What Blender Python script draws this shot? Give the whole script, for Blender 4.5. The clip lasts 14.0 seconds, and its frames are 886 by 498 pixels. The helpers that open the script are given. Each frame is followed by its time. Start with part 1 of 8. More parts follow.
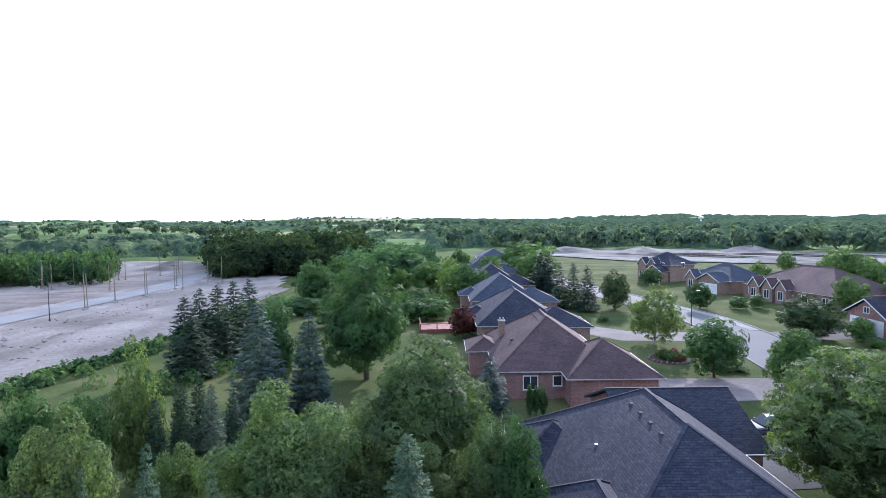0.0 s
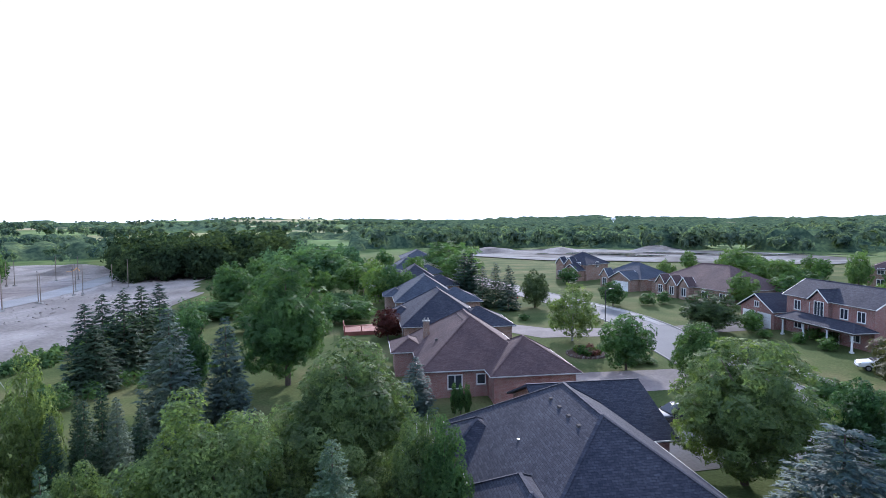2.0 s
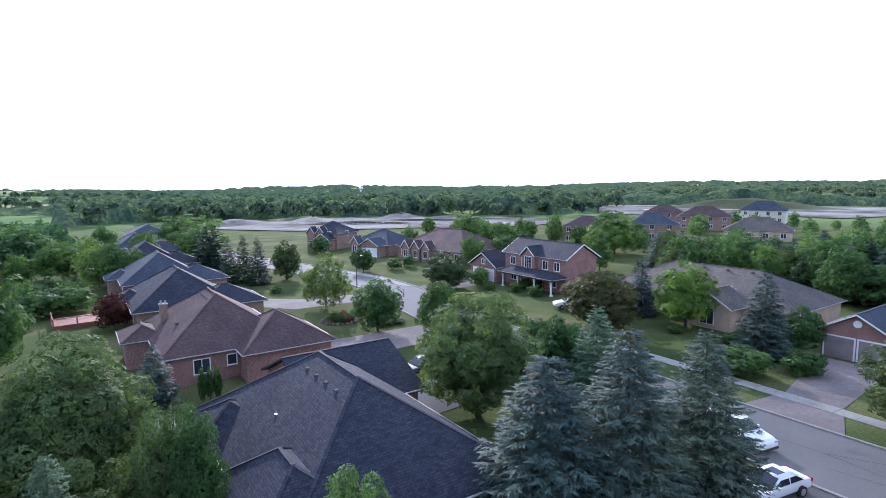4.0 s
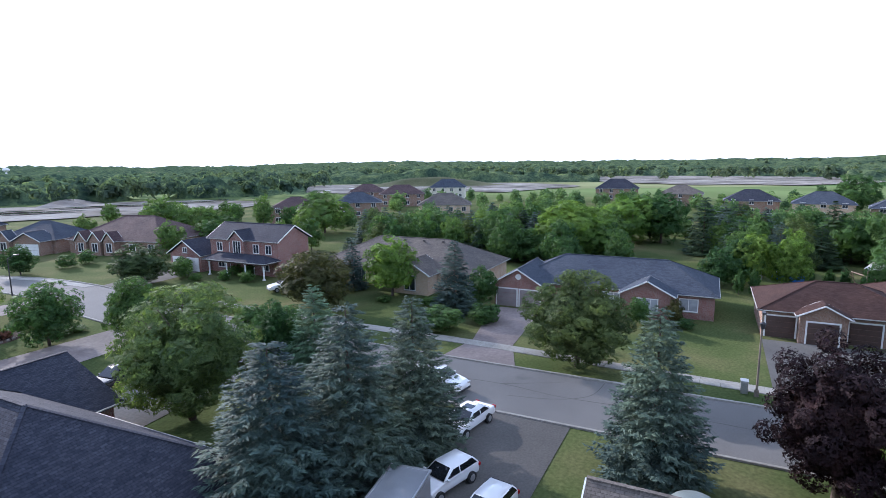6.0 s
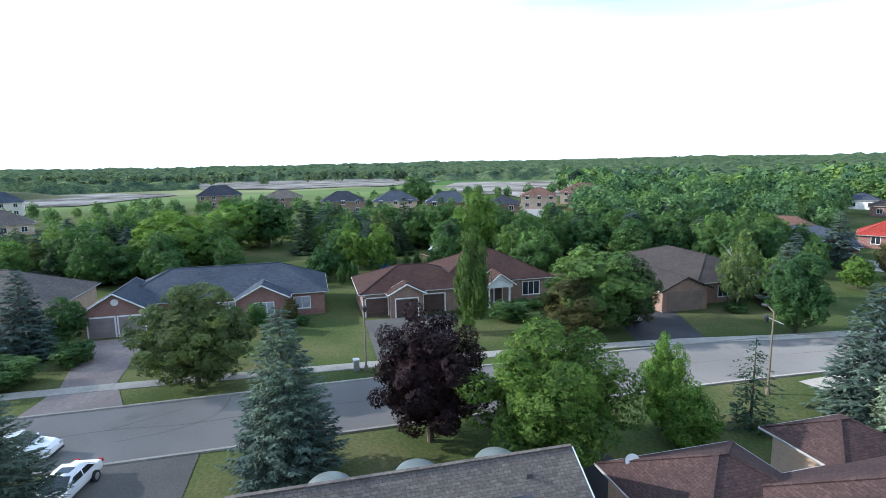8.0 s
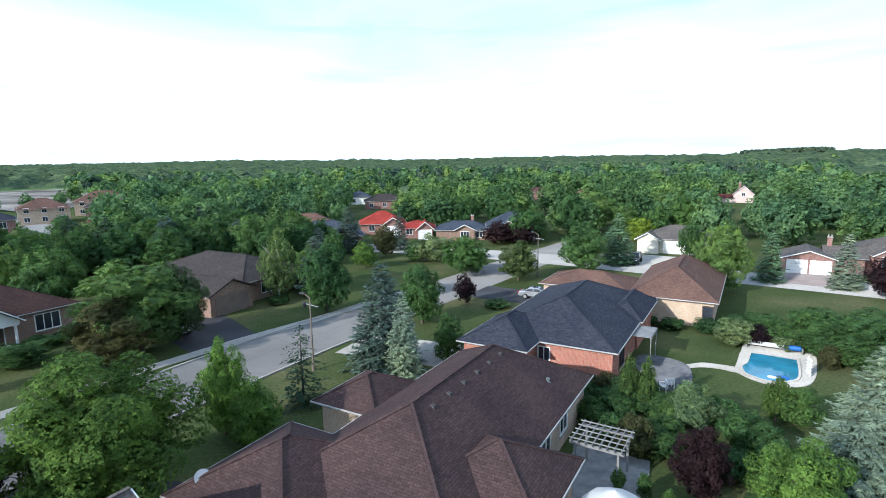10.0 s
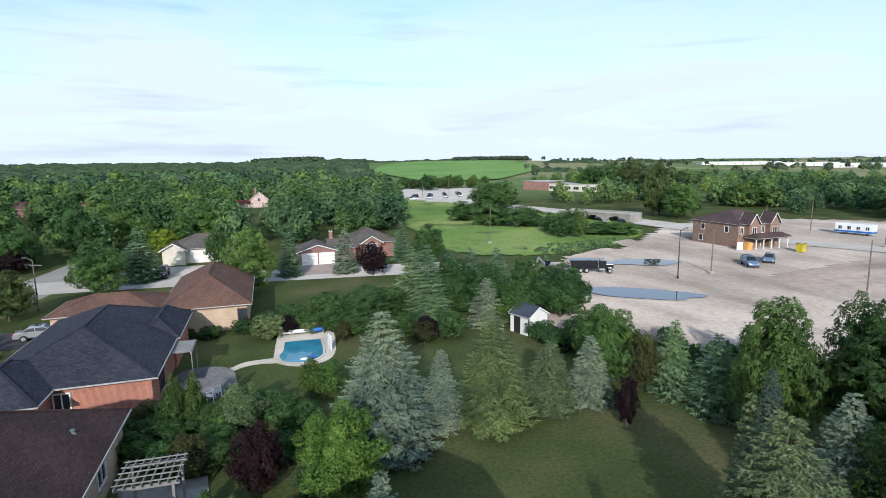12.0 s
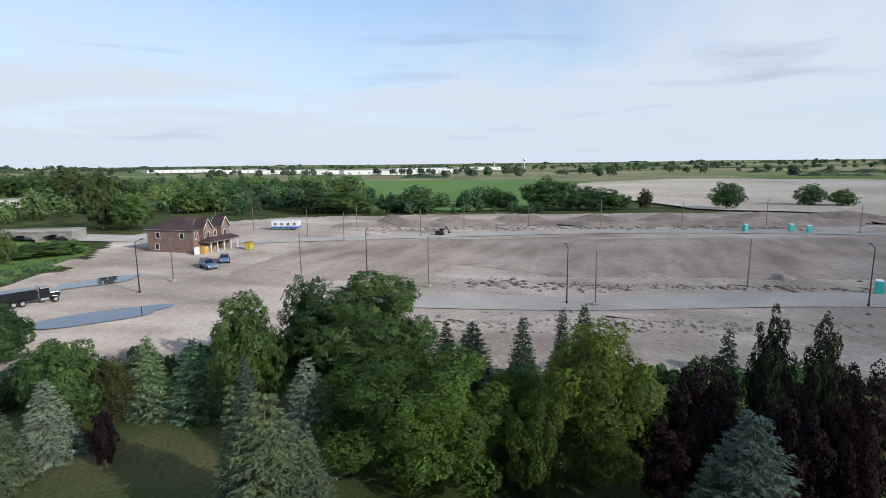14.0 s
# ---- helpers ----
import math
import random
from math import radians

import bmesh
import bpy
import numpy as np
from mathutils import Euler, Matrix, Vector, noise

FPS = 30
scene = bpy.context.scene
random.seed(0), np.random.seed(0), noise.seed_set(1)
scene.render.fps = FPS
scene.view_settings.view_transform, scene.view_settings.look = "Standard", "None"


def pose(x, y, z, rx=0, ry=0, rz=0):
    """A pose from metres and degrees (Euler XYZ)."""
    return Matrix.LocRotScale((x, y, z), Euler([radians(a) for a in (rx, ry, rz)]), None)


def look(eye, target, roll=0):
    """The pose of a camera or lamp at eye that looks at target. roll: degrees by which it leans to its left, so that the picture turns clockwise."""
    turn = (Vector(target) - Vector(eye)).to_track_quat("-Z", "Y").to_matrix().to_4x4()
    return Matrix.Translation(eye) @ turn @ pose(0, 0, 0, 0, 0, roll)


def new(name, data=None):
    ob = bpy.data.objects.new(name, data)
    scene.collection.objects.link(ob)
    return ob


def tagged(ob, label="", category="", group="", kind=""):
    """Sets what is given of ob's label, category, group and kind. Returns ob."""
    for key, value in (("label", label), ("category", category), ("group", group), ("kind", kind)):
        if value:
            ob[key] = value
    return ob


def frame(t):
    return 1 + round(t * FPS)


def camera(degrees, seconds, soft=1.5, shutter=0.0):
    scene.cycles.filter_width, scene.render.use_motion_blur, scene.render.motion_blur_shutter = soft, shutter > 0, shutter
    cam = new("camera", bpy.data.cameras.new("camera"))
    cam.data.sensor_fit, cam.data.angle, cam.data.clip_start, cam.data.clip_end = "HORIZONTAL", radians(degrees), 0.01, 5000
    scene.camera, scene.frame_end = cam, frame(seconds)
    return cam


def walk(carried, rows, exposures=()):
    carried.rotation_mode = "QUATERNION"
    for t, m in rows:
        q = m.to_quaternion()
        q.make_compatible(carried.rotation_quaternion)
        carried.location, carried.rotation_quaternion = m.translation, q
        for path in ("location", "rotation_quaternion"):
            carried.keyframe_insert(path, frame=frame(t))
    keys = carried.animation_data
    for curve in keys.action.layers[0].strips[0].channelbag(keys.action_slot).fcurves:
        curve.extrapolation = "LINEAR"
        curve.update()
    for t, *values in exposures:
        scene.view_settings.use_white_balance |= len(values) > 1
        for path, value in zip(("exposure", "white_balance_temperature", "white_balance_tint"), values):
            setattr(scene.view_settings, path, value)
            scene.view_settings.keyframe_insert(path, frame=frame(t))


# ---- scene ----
EYE = Vector((0.0, 0.0, 17.5))


def aim(yaw, pitch, roll):
    """The pose of the hovering camera from yaw (to the left of +y), pitch and lean in degrees."""
    y, p = radians(yaw), radians(pitch)
    way = Vector((-math.sin(y) * math.cos(p), math.cos(y) * math.cos(p), math.sin(p)))
    return look(EYE, EYE + way * 50, roll)


cam = camera(78.4, 14.0, soft=0.8)
walk(cam, [
    (0, aim(0.00, -3.27, -0.57)),
    (0.5, aim(-0.23, -3.28, -0.52)),
    (1, aim(-1.13, -3.29, -0.51)),
    (1.5, aim(-3.63, -3.32, -0.35)),
    (2, aim(-7.98, -3.24, -0.42)),
    (2.5, aim(-14.09, -2.71, -0.44)),
    (2.7, aim(-16.59, -2.23, -0.47)),
    (3.75, aim(-30.30, -5.40, -0.55)),
    (4.8, aim(-45.23, -9.24, -0.60)),
    (5, aim(-48.43, -9.19, -0.54)),
    (5.5, aim(-55.83, -9.14, -0.49)),
    (6, aim(-63.84, -9.05, -0.63)),
    (6.5, aim(-73.86, -9.00, -0.65)),
    (7, aim(-83.79, -8.97, -0.66)),
    (7.2, aim(-87.80, -8.97, -0.68)),
    (9.3, aim(-133.10, -9.44, -1.24)),
    (9.5, aim(-138.31, -9.45, -1.06)),
    (10, aim(-150.15, -9.41, -0.9)),
    (10.5, aim(-162.30, -9.36, -0.68)),
    (11, aim(-173.98, -9.30, -0.75)),
    (11.5, aim(-185.18, -9.31, -0.72)),
    (12, aim(-197.74, -9.27, -0.68)),
    (12.5, aim(-211.17, -9.22, -0.64)),
    (13, aim(-225.13, -9.19, -0.61)),
    (13.5, aim(-238.30, -9.11, -0.60)),
    (14, aim(-251.36, -9.08, -0.65)),
], exposures=[(0.0, 1.14, 5550, 20), (1.8, 1.02, 5550, 20), (2.7, 0.74, 5550, 20), (5.0, 1.2, 5600, 22), (5.9, 0.94, 5700, 19), (6.5, 0.78, 5750, 15), (7.2, 0.92, 5800, 11), (9.3, 0.76, 5540, 6), (11.0, 0.3, 5820, 8), (11.5, 0.14, 5820, 9), (12.0, 0.13, 5990, 9), (12.5, -0.06, 6120, 10), (13.0, -0.12, 6150, 10), (13.5, 0.01, 6250, 8), (14.0, -0.17, 6080, 11)])

# ---- sky and sun ----
SUN_BEARING, SUN_HEIGHT = 20.0, 22.0
world = bpy.data.worlds.new("sky")
scene.world = world
world.use_nodes = True
wn, wl = world.node_tree.nodes, world.node_tree.links
sky = wn.new("ShaderNodeTexSky")
sky.sky_type = "NISHITA"
sky.sun_disc = False
sky.sun_elevation, sky.sun_rotation = radians(SUN_HEIGHT), radians(SUN_BEARING)
sky.air_density, sky.dust_density, sky.ozone_density = 1.0, 1.0, 2.0
# thin streaky cloud, wider towards the horizon
coords = wn.new("ShaderNodeTexCoord")
split = wn.new("ShaderNodeSeparateXYZ")
wl.new(coords.outputs["Generated"], split.inputs[0])
lift = wn.new("ShaderNodeMath"); lift.operation = "ADD"; lift.inputs[1].default_value = 0.12
wl.new(split.outputs["Z"], lift.inputs[0])
flat = []
for axis in ("X", "Y"):
    d = wn.new("ShaderNodeMath"); d.operation = "DIVIDE"
    wl.new(split.outputs[axis], d.inputs[0]); wl.new(lift.outputs[0], d.inputs[1])
    flat.append(d)
joined = wn.new("ShaderNodeCombineXYZ")
wl.new(flat[0].outputs[0], joined.inputs[0]); wl.new(flat[1].outputs[0], joined.inputs[1])
cloud = wn.new("ShaderNodeTexNoise")
cloud.inputs["Scale"].default_value, cloud.inputs["Detail"].default_value, cloud.inputs["Roughness"].default_value = 0.55, 7.0, 0.55
cloud.inputs["Distortion"].default_value = 0.6
wl.new(joined.outputs[0], cloud.inputs["Vector"])
ramp = wn.new("ShaderNodeValToRGB")
ramp.color_ramp.elements[0].position, ramp.color_ramp.elements[1].position = 0.38, 0.62
wl.new(cloud.outputs["Fac"], ramp.inputs[0])
haze = wn.new("ShaderNodeMapRange")
haze.inputs["From Min"].default_value, haze.inputs["From Max"].default_value = 0.0, 0.32
haze.inputs["To Min"].default_value, haze.inputs["To Max"].default_value = 0.9, 0.24
wl.new(split.outputs["Z"], haze.inputs["Value"])
amount = wn.new("ShaderNodeMath"); amount.operation = "MULTIPLY_ADD"; amount.inputs[1].default_value = 0.5; amount.use_clamp = True
wl.new(ramp.outputs[0], amount.inputs[0]); wl.new(haze.outputs[0], amount.inputs[2])
veil = wn.new("ShaderNodeMix"); veil.data_type = "RGBA"
wl.new(amount.outputs[0], veil.inputs["Factor"])
gain = wn.new("ShaderNodeMix"); gain.data_type, gain.blend_type = "RGBA", "MULTIPLY"
gain.inputs["Factor"].default_value = 1.0
wl.new(sky.outputs[0], gain.inputs["A"])
gain.inputs["B"].default_value = (1.37, 1.55, 1.68, 1)
wl.new(gain.outputs["Result"], veil.inputs["A"])
veil.inputs["B"].default_value = (6.1, 6.65, 7.1, 1)
# a few thin grey streaks of cloud
stretch = wn.new("ShaderNodeMapping")
stretch.inputs["Scale"].default_value = (1.6, 1.6, 16.0)
wl.new(coords.outputs["Generated"], stretch.inputs[0])
streak = wn.new("ShaderNodeTexNoise")
streak.inputs["Scale"].default_value, streak.inputs["Detail"].default_value = 1.9, 6.0
wl.new(stretch.outputs[0], streak.inputs["Vector"])
shade = wn.new("ShaderNodeValToRGB")
shade.color_ramp.elements[0].position, shade.color_ramp.elements[1].position = 0.56, 0.72
shade.color_ramp.elements[0].color, shade.color_ramp.elements[1].color = (1, 1, 1, 1), (0.8, 0.81, 0.85, 1)
wl.new(streak.outputs["Fac"], shade.inputs[0])
greyed = wn.new("ShaderNodeMix"); greyed.data_type, greyed.blend_type = "RGBA", "MULTIPLY"
greyed.inputs["Factor"].default_value = 1.0
wl.new(veil.outputs["Result"], greyed.inputs["A"]); wl.new(shade.outputs[0], greyed.inputs["B"])
back = wn["Background"]
back.inputs["Strength"].default_value = 0.13
wl.new(greyed.outputs["Result"], back.inputs["Color"])

sun = new("sun", bpy.data.lights.new("sun", "SUN"))
sun.data.energy, sun.data.angle, sun.data.color = 3.8, radians(0.6), (1.0, 0.91, 0.8)
b, e = radians(SUN_BEARING), radians(SUN_HEIGHT)
sun.matrix_world = look((0, 0, 60), Vector((0, 0, 60)) - Vector((math.sin(b) * math.cos(e), math.cos(b) * math.cos(e), math.sin(e))))


# ---- materials ----
def material(name, rough=0.8, metal=0.0, spec=0.4):
    m = bpy.data.materials.new(name)
    m.use_nodes = True
    bsdf = m.node_tree.nodes["Principled BSDF"]
    bsdf.inputs["Roughness"].default_value, bsdf.inputs["Metallic"].default_value = rough, metal
    bsdf.inputs["Specular IOR Level"].default_value = spec
    return m, m.node_tree.nodes, m.node_tree.links, bsdf


def noise_at(n, l, scale, detail=4.0, where="Object", stretch=None):
    c = n.new("ShaderNodeTexCoord") if where != "World" else n.new("ShaderNodeNewGeometry")
    out = c.outputs["Position" if where == "World" else where]
    if stretch:
        mp = n.new("ShaderNodeMapping")
        mp.inputs["Scale"].default_value = stretch
        l.new(out, mp.inputs[0])
        out = mp.outputs[0]
    t = n.new("ShaderNodeTexNoise")
    t.inputs["Scale"].default_value, t.inputs["Detail"].default_value = scale, detail
    l.new(out, t.inputs["Vector"])
    return t.outputs["Fac"]


def ramped(n, l, fac, stops):
    r = n.new("ShaderNodeValToRGB")
    while len(r.color_ramp.elements) < len(stops):
        r.color_ramp.elements.new(0.5)
    for el, (p, c) in zip(r.color_ramp.elements, stops):
        el.position, el.color = p, (*c, 1)
    l.new(fac, r.inputs[0])
    return r.outputs[0]


def mixed(n, l, fac, a, b, mode="MIX"):
    m = n.new("ShaderNodeMix")
    m.data_type, m.blend_type = "RGBA", mode
    for key, v in (("Factor", fac), ("A", a), ("B", b)):
        if isinstance(v, (int, float)):
            m.inputs[key].default_value = v
        elif isinstance(v, tuple):
            m.inputs[key].default_value = (*v, 1)
        else:
            l.new(v, m.inputs[key])
    return m.outputs["Result"]


def bumped(n, l, bsdf, height, strength=0.4, distance=0.05):
    b = n.new("ShaderNodeBump")
    b.inputs["Strength"].default_value, b.inputs["Distance"].default_value = strength, distance
    l.new(height, b.inputs["Height"])
    l.new(b.outputs[0], bsdf.inputs["Normal"])


def scaled(c, k):
    return tuple(min(1.0, v * k) for v in c)


def plain(name, color, rough=0.6, metal=0.0, grain=6.0, depth=0.22, bump=0.15, spec=0.4, where="Object"):
    """Painted or raw surface with two scales of variation."""
    m, n, l, bsdf = material(name, rough, metal, spec)
    big = ramped(n, l, noise_at(n, l, grain * 0.15, 3, where), [(0.3, scaled(color, 1 - depth)), (0.7, scaled(color, 1 + depth * 0.5))])
    fine_fac = noise_at(n, l, grain * 3, 5, where)
    fine = ramped(n, l, fine_fac, [(0.35, (1 - depth * 0.6,) * 3), (0.65, (1.0,) * 3)])
    l.new(mixed(n, l, 1.0, big, fine, "MULTIPLY"), bsdf.inputs["Base Color"])
    if bump:
        bumped(n, l, bsdf, fine_fac, bump, 0.02)
    return m


def brickwork(name, a, b, mortar, size=(0.22, 0.075)):
    """Brick courses run round a house by the u, v of the wall."""
    m, n, l, bsdf = material(name, 0.85)
    c = n.new("ShaderNodeUVMap")
    t = n.new("ShaderNodeTexBrick")
    t.inputs["Scale"].default_value = 1.0
    t.inputs["Brick Width"].default_value, t.inputs["Row Height"].default_value = size
    t.inputs["Mortar Size"].default_value = 0.008
    t.inputs["Color1"].default_value, t.inputs["Color2"].default_value, t.inputs["Mortar"].default_value = (*a, 1), (*b, 1), (*mortar, 1)
    l.new(c.outputs[0], t.inputs["Vector"])
    stain = ramped(n, l, noise_at(n, l, 0.8, 5, "World"), [(0.3, (0.78,) * 3), (0.65, (1.0,) * 3)])
    l.new(mixed(n, l, 1.0, t.outputs["Color"], stain, "MULTIPLY"), bsdf.inputs["Base Color"])
    bumped(n, l, bsdf, t.outputs["Fac"], 0.3, -0.01)
    return m


def shingles(name, a, b):
    """Asphalt shingles in courses up the slope, by the roof's u, v in metres."""
    m, n, l, bsdf = material(name, 0.85, 0, 0.1)
    c = n.new("ShaderNodeUVMap")
    t = n.new("ShaderNodeTexBrick")
    t.inputs["Scale"].default_value = 1.0
    t.inputs["Brick Width"].default_value, t.inputs["Row Height"].default_value = 0.33, 0.143
    t.inputs["Mortar Size"].default_value, t.inputs["Mortar Smooth"].default_value = 0.012, 0.3
    t.inputs["Color1"].default_value, t.inputs["Color2"].default_value = (*a, 1), (*b, 1)
    t.inputs["Mortar"].default_value = (*scaled(a, 0.76), 1)
    l.new(c.outputs[0], t.inputs["Vector"])
    wear = ramped(n, l, noise_at(n, l, 0.35, 6, "World"), [(0.3, (0.74, 0.75, 0.78)), (0.7, (1.08, 1.05, 1.0))])
    grit_fac = noise_at(n, l, 9.0, 4, "World")
    grit = ramped(n, l, grit_fac, [(0.3, (0.7,) * 3), (0.7, (1.15,) * 3)])
    col = mixed(n, l, 1.0, mixed(n, l, 1.0, t.outputs["Color"], wear, "MULTIPLY"), grit, "MULTIPLY")
    l.new(col, bsdf.inputs["Base Color"])
    bumped(n, l, bsdf, t.outputs["Fac"], 0.5, -0.02)
    return m


def foliage(name, dark, light, shine=0.5, cell=0.105, cut=0.56):
    """Sprays of small leaves: each leaf its own shade, gaps between them, some light through them."""
    m, n, l, bsdf = material(name, 0.7 if cell < 0.3 else 1.0, 0, 0.12 if cell < 0.3 else 0.0)
    lush = (1.28, 1.04, 1.12) if cell > 0.1 else (1.0, 1.0, 1.05)
    dim = 0.88 if cell < 0.3 else 1.0
    if cell > 0.3:
        lush = (1.14, 0.96, 1.08)
    dark, light = [(c[0] * lush[0] * dim * 0.97, c[1] * lush[1] * dim, c[2] * lush[2] * dim * 0.96) for c in (dark, light)]
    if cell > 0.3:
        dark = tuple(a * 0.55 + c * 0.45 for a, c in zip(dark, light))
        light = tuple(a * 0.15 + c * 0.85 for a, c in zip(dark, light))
    g = n.new("ShaderNodeNewGeometry")
    col = ramped(n, l, g.outputs["Random Per Island"], [(0.0, tuple(a * 0.6 + c * 0.4 for a, c in zip(dark, light))), (0.75, scaled(light, 0.92)), (1.0, scaled(light, 1.15))])
    o = n.new("ShaderNodeObjectInfo")
    tint = ramped(n, l, o.outputs["Random"], [(0.0, (0.8, 0.86, 0.88)), (1.0, (1.12, 1.04, 0.92))])
    # Cool-dark to warm-light noise: random tone, plus shade between boughs put into colour.
    low, high = ((0.52, 0.6, 0.7), (1.34, 1.26, 1.04)) if cell > 0.3 else ((0.68, 0.76, 0.84), (1.24, 1.22, 1.02))
    stand = ramped(n, l, noise_at(n, l, 0.085, 2, "World"), [(0.34, low), (0.5, (1.0, 1.02, 1.02)), (0.66, high)])
    patch = ramped(n, l, noise_at(n, l, 0.6, 3), [(0.35, (0.62, 0.66, 0.7)), (0.65, (1.2, 1.18, 1.08))])
    v = n.new("ShaderNodeTexVoronoi")
    v.inputs["Scale"].default_value = 1.0 / cell
    l.new(g.outputs["Position"], v.inputs["Vector"])
    sep = n.new("ShaderNodeSeparateColor")
    l.new(v.outputs["Color"], sep.inputs[0])
    leaf = ramped(n, l, sep.outputs[0], [(0.0, (0.72, 0.74, 0.76)), (0.6, (1.0, 1.0, 1.0)), (1.0, (1.26, 1.22, 1.1))])
    for tone in (tint, stand, patch, leaf):
        col = mixed(n, l, 1.0, col, tone, "MULTIPLY")
    l.new(col, bsdf.inputs["Base Color"])
    bumped(n, l, bsdf, v.outputs["Distance"], 0.5 if cell < 0.3 else 0.15, cell * 0.3)
    through_leaf = n.new("ShaderNodeBsdfTranslucent")
    l.new(mixed(n, l, 1.0, col, (1.05, 1.15, 0.7), "MULTIPLY"), through_leaf.inputs["Color"])
    mix = n.new("ShaderNodeMixShader")
    mix.inputs[0].default_value = 0.34 * shine / 0.5
    l.new(bsdf.outputs[0], mix.inputs[1]); l.new(through_leaf.outputs[0], mix.inputs[2])
    shown = mix
    if cut:
        gap = n.new("ShaderNodeMath"); gap.operation = "GREATER_THAN"; gap.inputs[1].default_value = cut
        l.new(v.outputs["Distance"], gap.inputs[0])
        shown = n.new("ShaderNodeMixShader")
        l.new(gap.outputs[0], shown.inputs[0]); l.new(mix.outputs[0], shown.inputs[1])
        l.new(n.new("ShaderNodeBsdfTransparent").outputs[0], shown.inputs[2])
    l.new(shown.outputs[0], n["Material Output"].inputs[0])
    return m


def ground_material(name, stops, big, fine, bump=0.5, rough=0.95, dist=0.05, spots=None, ruts=None):
    m, n, l, bsdf = material(name, rough, 0, 0.12 if rough < 0.9 else 0.04)
    col = ramped(n, l, noise_at(n, l, big, 6, "World"), stops)
    f = noise_at(n, l, fine, 6, "World")
    col = mixed(n, l, 1.0, col, ramped(n, l, f, [(0.3, (0.84,) * 3), (0.7, (1.09,) * 3)]), "MULTIPLY")
    if ruts:
        lines = noise_at(n, l, 1.0, 5, "World", ruts)
        col = mixed(n, l, 1.0, col, ramped(n, l, lines, [(0.36, (0.8, 0.79, 0.78)), (0.5, (1, 1, 1)), (0.64, (1.12, 1.11, 1.1))]), "MULTIPLY")
    if spots:
        s = ramped(n, l, noise_at(n, l, spots[0], 5, "World"), [(spots[2], (0, 0, 0)), (spots[2] + 0.12, (1, 1, 1))])
        col = mixed(n, l, s, col, spots[1])
    l.new(col, bsdf.inputs["Base Color"])
    bsdf.inputs["Diffuse Roughness"].default_value = 1.0
    bumped(n, l, bsdf, f, bump, dist)
    return m


def land_material():
    """Lawn near the houses; a patchwork of fields, meadow and scrub farther off."""
    m, n, l, bsdf = material("grass_land", 1.0, 0, 0.02)
    lawn = ramped(n, l, noise_at(n, l, 0.11, 6, "World"), [(0.3, (0.048, 0.07, 0.025)), (0.5, (0.077, 0.098, 0.036)), (0.7, (0.132, 0.126, 0.06))])
    blades_fac = noise_at(n, l, 4.0, 6, "World")
    lawn = mixed(n, l, 1.0, lawn, ramped(n, l, blades_fac, [(0.3, (0.72,) * 3), (0.7, (1.16,) * 3)]), "MULTIPLY")
    g = n.new("ShaderNodeNewGeometry")
    mp = n.new("ShaderNodeMapping")
    mp.inputs["Scale"].default_value, mp.inputs["Rotation"].default_value = (0.0042, 0.0026, 0), (0, 0, 0.35)
    l.new(g.outputs["Position"], mp.inputs[0])
    v = n.new("ShaderNodeTexVoronoi")
    v.inputs["Scale"].default_value = 1.0
    l.new(mp.outputs[0], v.inputs["Vector"])
    sep = n.new("ShaderNodeSeparateColor")
    l.new(v.outputs["Color"], sep.inputs[0])
    fields = ramped(n, l, sep.outputs[0], [(0.0, (0.06, 0.1, 0.04)), (0.2, (0.09, 0.16, 0.05)), (0.45, (0.15, 0.2, 0.08)), (0.62, (0.26, 0.26, 0.13)), (0.82, (0.34, 0.29, 0.18)), (1.0, (0.11, 0.18, 0.06))])
    fields = mixed(n, l, 1.0, fields, ramped(n, l, noise_at(n, l, 0.02, 6, "World"), [(0.3, (0.75,) * 3), (0.7, (1.15,) * 3)]), "MULTIPLY")
    far = n.new("ShaderNodeVectorMath"); far.operation = "LENGTH"
    l.new(g.outputs["Position"], far.inputs[0])
    step = n.new("ShaderNodeMapRange")
    step.inputs["From Min"].default_value, step.inputs["From Max"].default_value = 230.0, 330.0
    l.new(far.outputs["Value"], step.inputs["Value"])
    l.new(mixed(n, l, step.outputs[0], lawn, fields), bsdf.inputs["Base Color"])
    bumped(n, l, bsdf, blades_fac, 0.6, 0.06)
    return m


LAND = land_material()
DIRT = ground_material("bare_earth", [(0.32, (0.227, 0.196, 0.171)), (0.5, (0.319, 0.279, 0.244)), (0.66, (0.399, 0.353, 0.311))], 0.06, 1.6, 0.8, 0.95, 0.25, spots=(0.022, (0.252, 0.218, 0.192), 0.56), ruts=(0.16, 0.05, 1.0))
DIRT_DARK = ground_material("damp_earth", [(0.32, (0.210, 0.176, 0.154)), (0.5, (0.265, 0.222, 0.195)), (0.68, (0.323, 0.275, 0.243))], 0.05, 0.9, 0.8, 0.95, 0.2, spots=(0.03, (0.336, 0.290, 0.252), 0.6), ruts=(0.06, 0.22, 1.0))
DIRT_TAN = ground_material("tan_earth", [(0.3, (0.350, 0.304, 0.239)), (0.5, (0.460, 0.405, 0.331)), (0.7, (0.552, 0.497, 0.414))], 0.012, 0.3, 0.6, 0.95, 0.4)
GRAVEL = ground_material("crushed_stone", [(0.3, (0.272, 0.259, 0.242)), (0.7, (0.365, 0.348, 0.327))], 0.12, 5.0, 0.5, 0.9, 0.05)
MEADOW = ground_material("meadow_grass", [(0.3, (0.06, 0.112, 0.03)), (0.48, (0.1, 0.162, 0.044)), (0.62, (0.165, 0.196, 0.074))], 0.045, 0.9, 0.9, 0.95, 0.3, spots=(0.09, (0.060, 0.096, 0.032), 0.52))
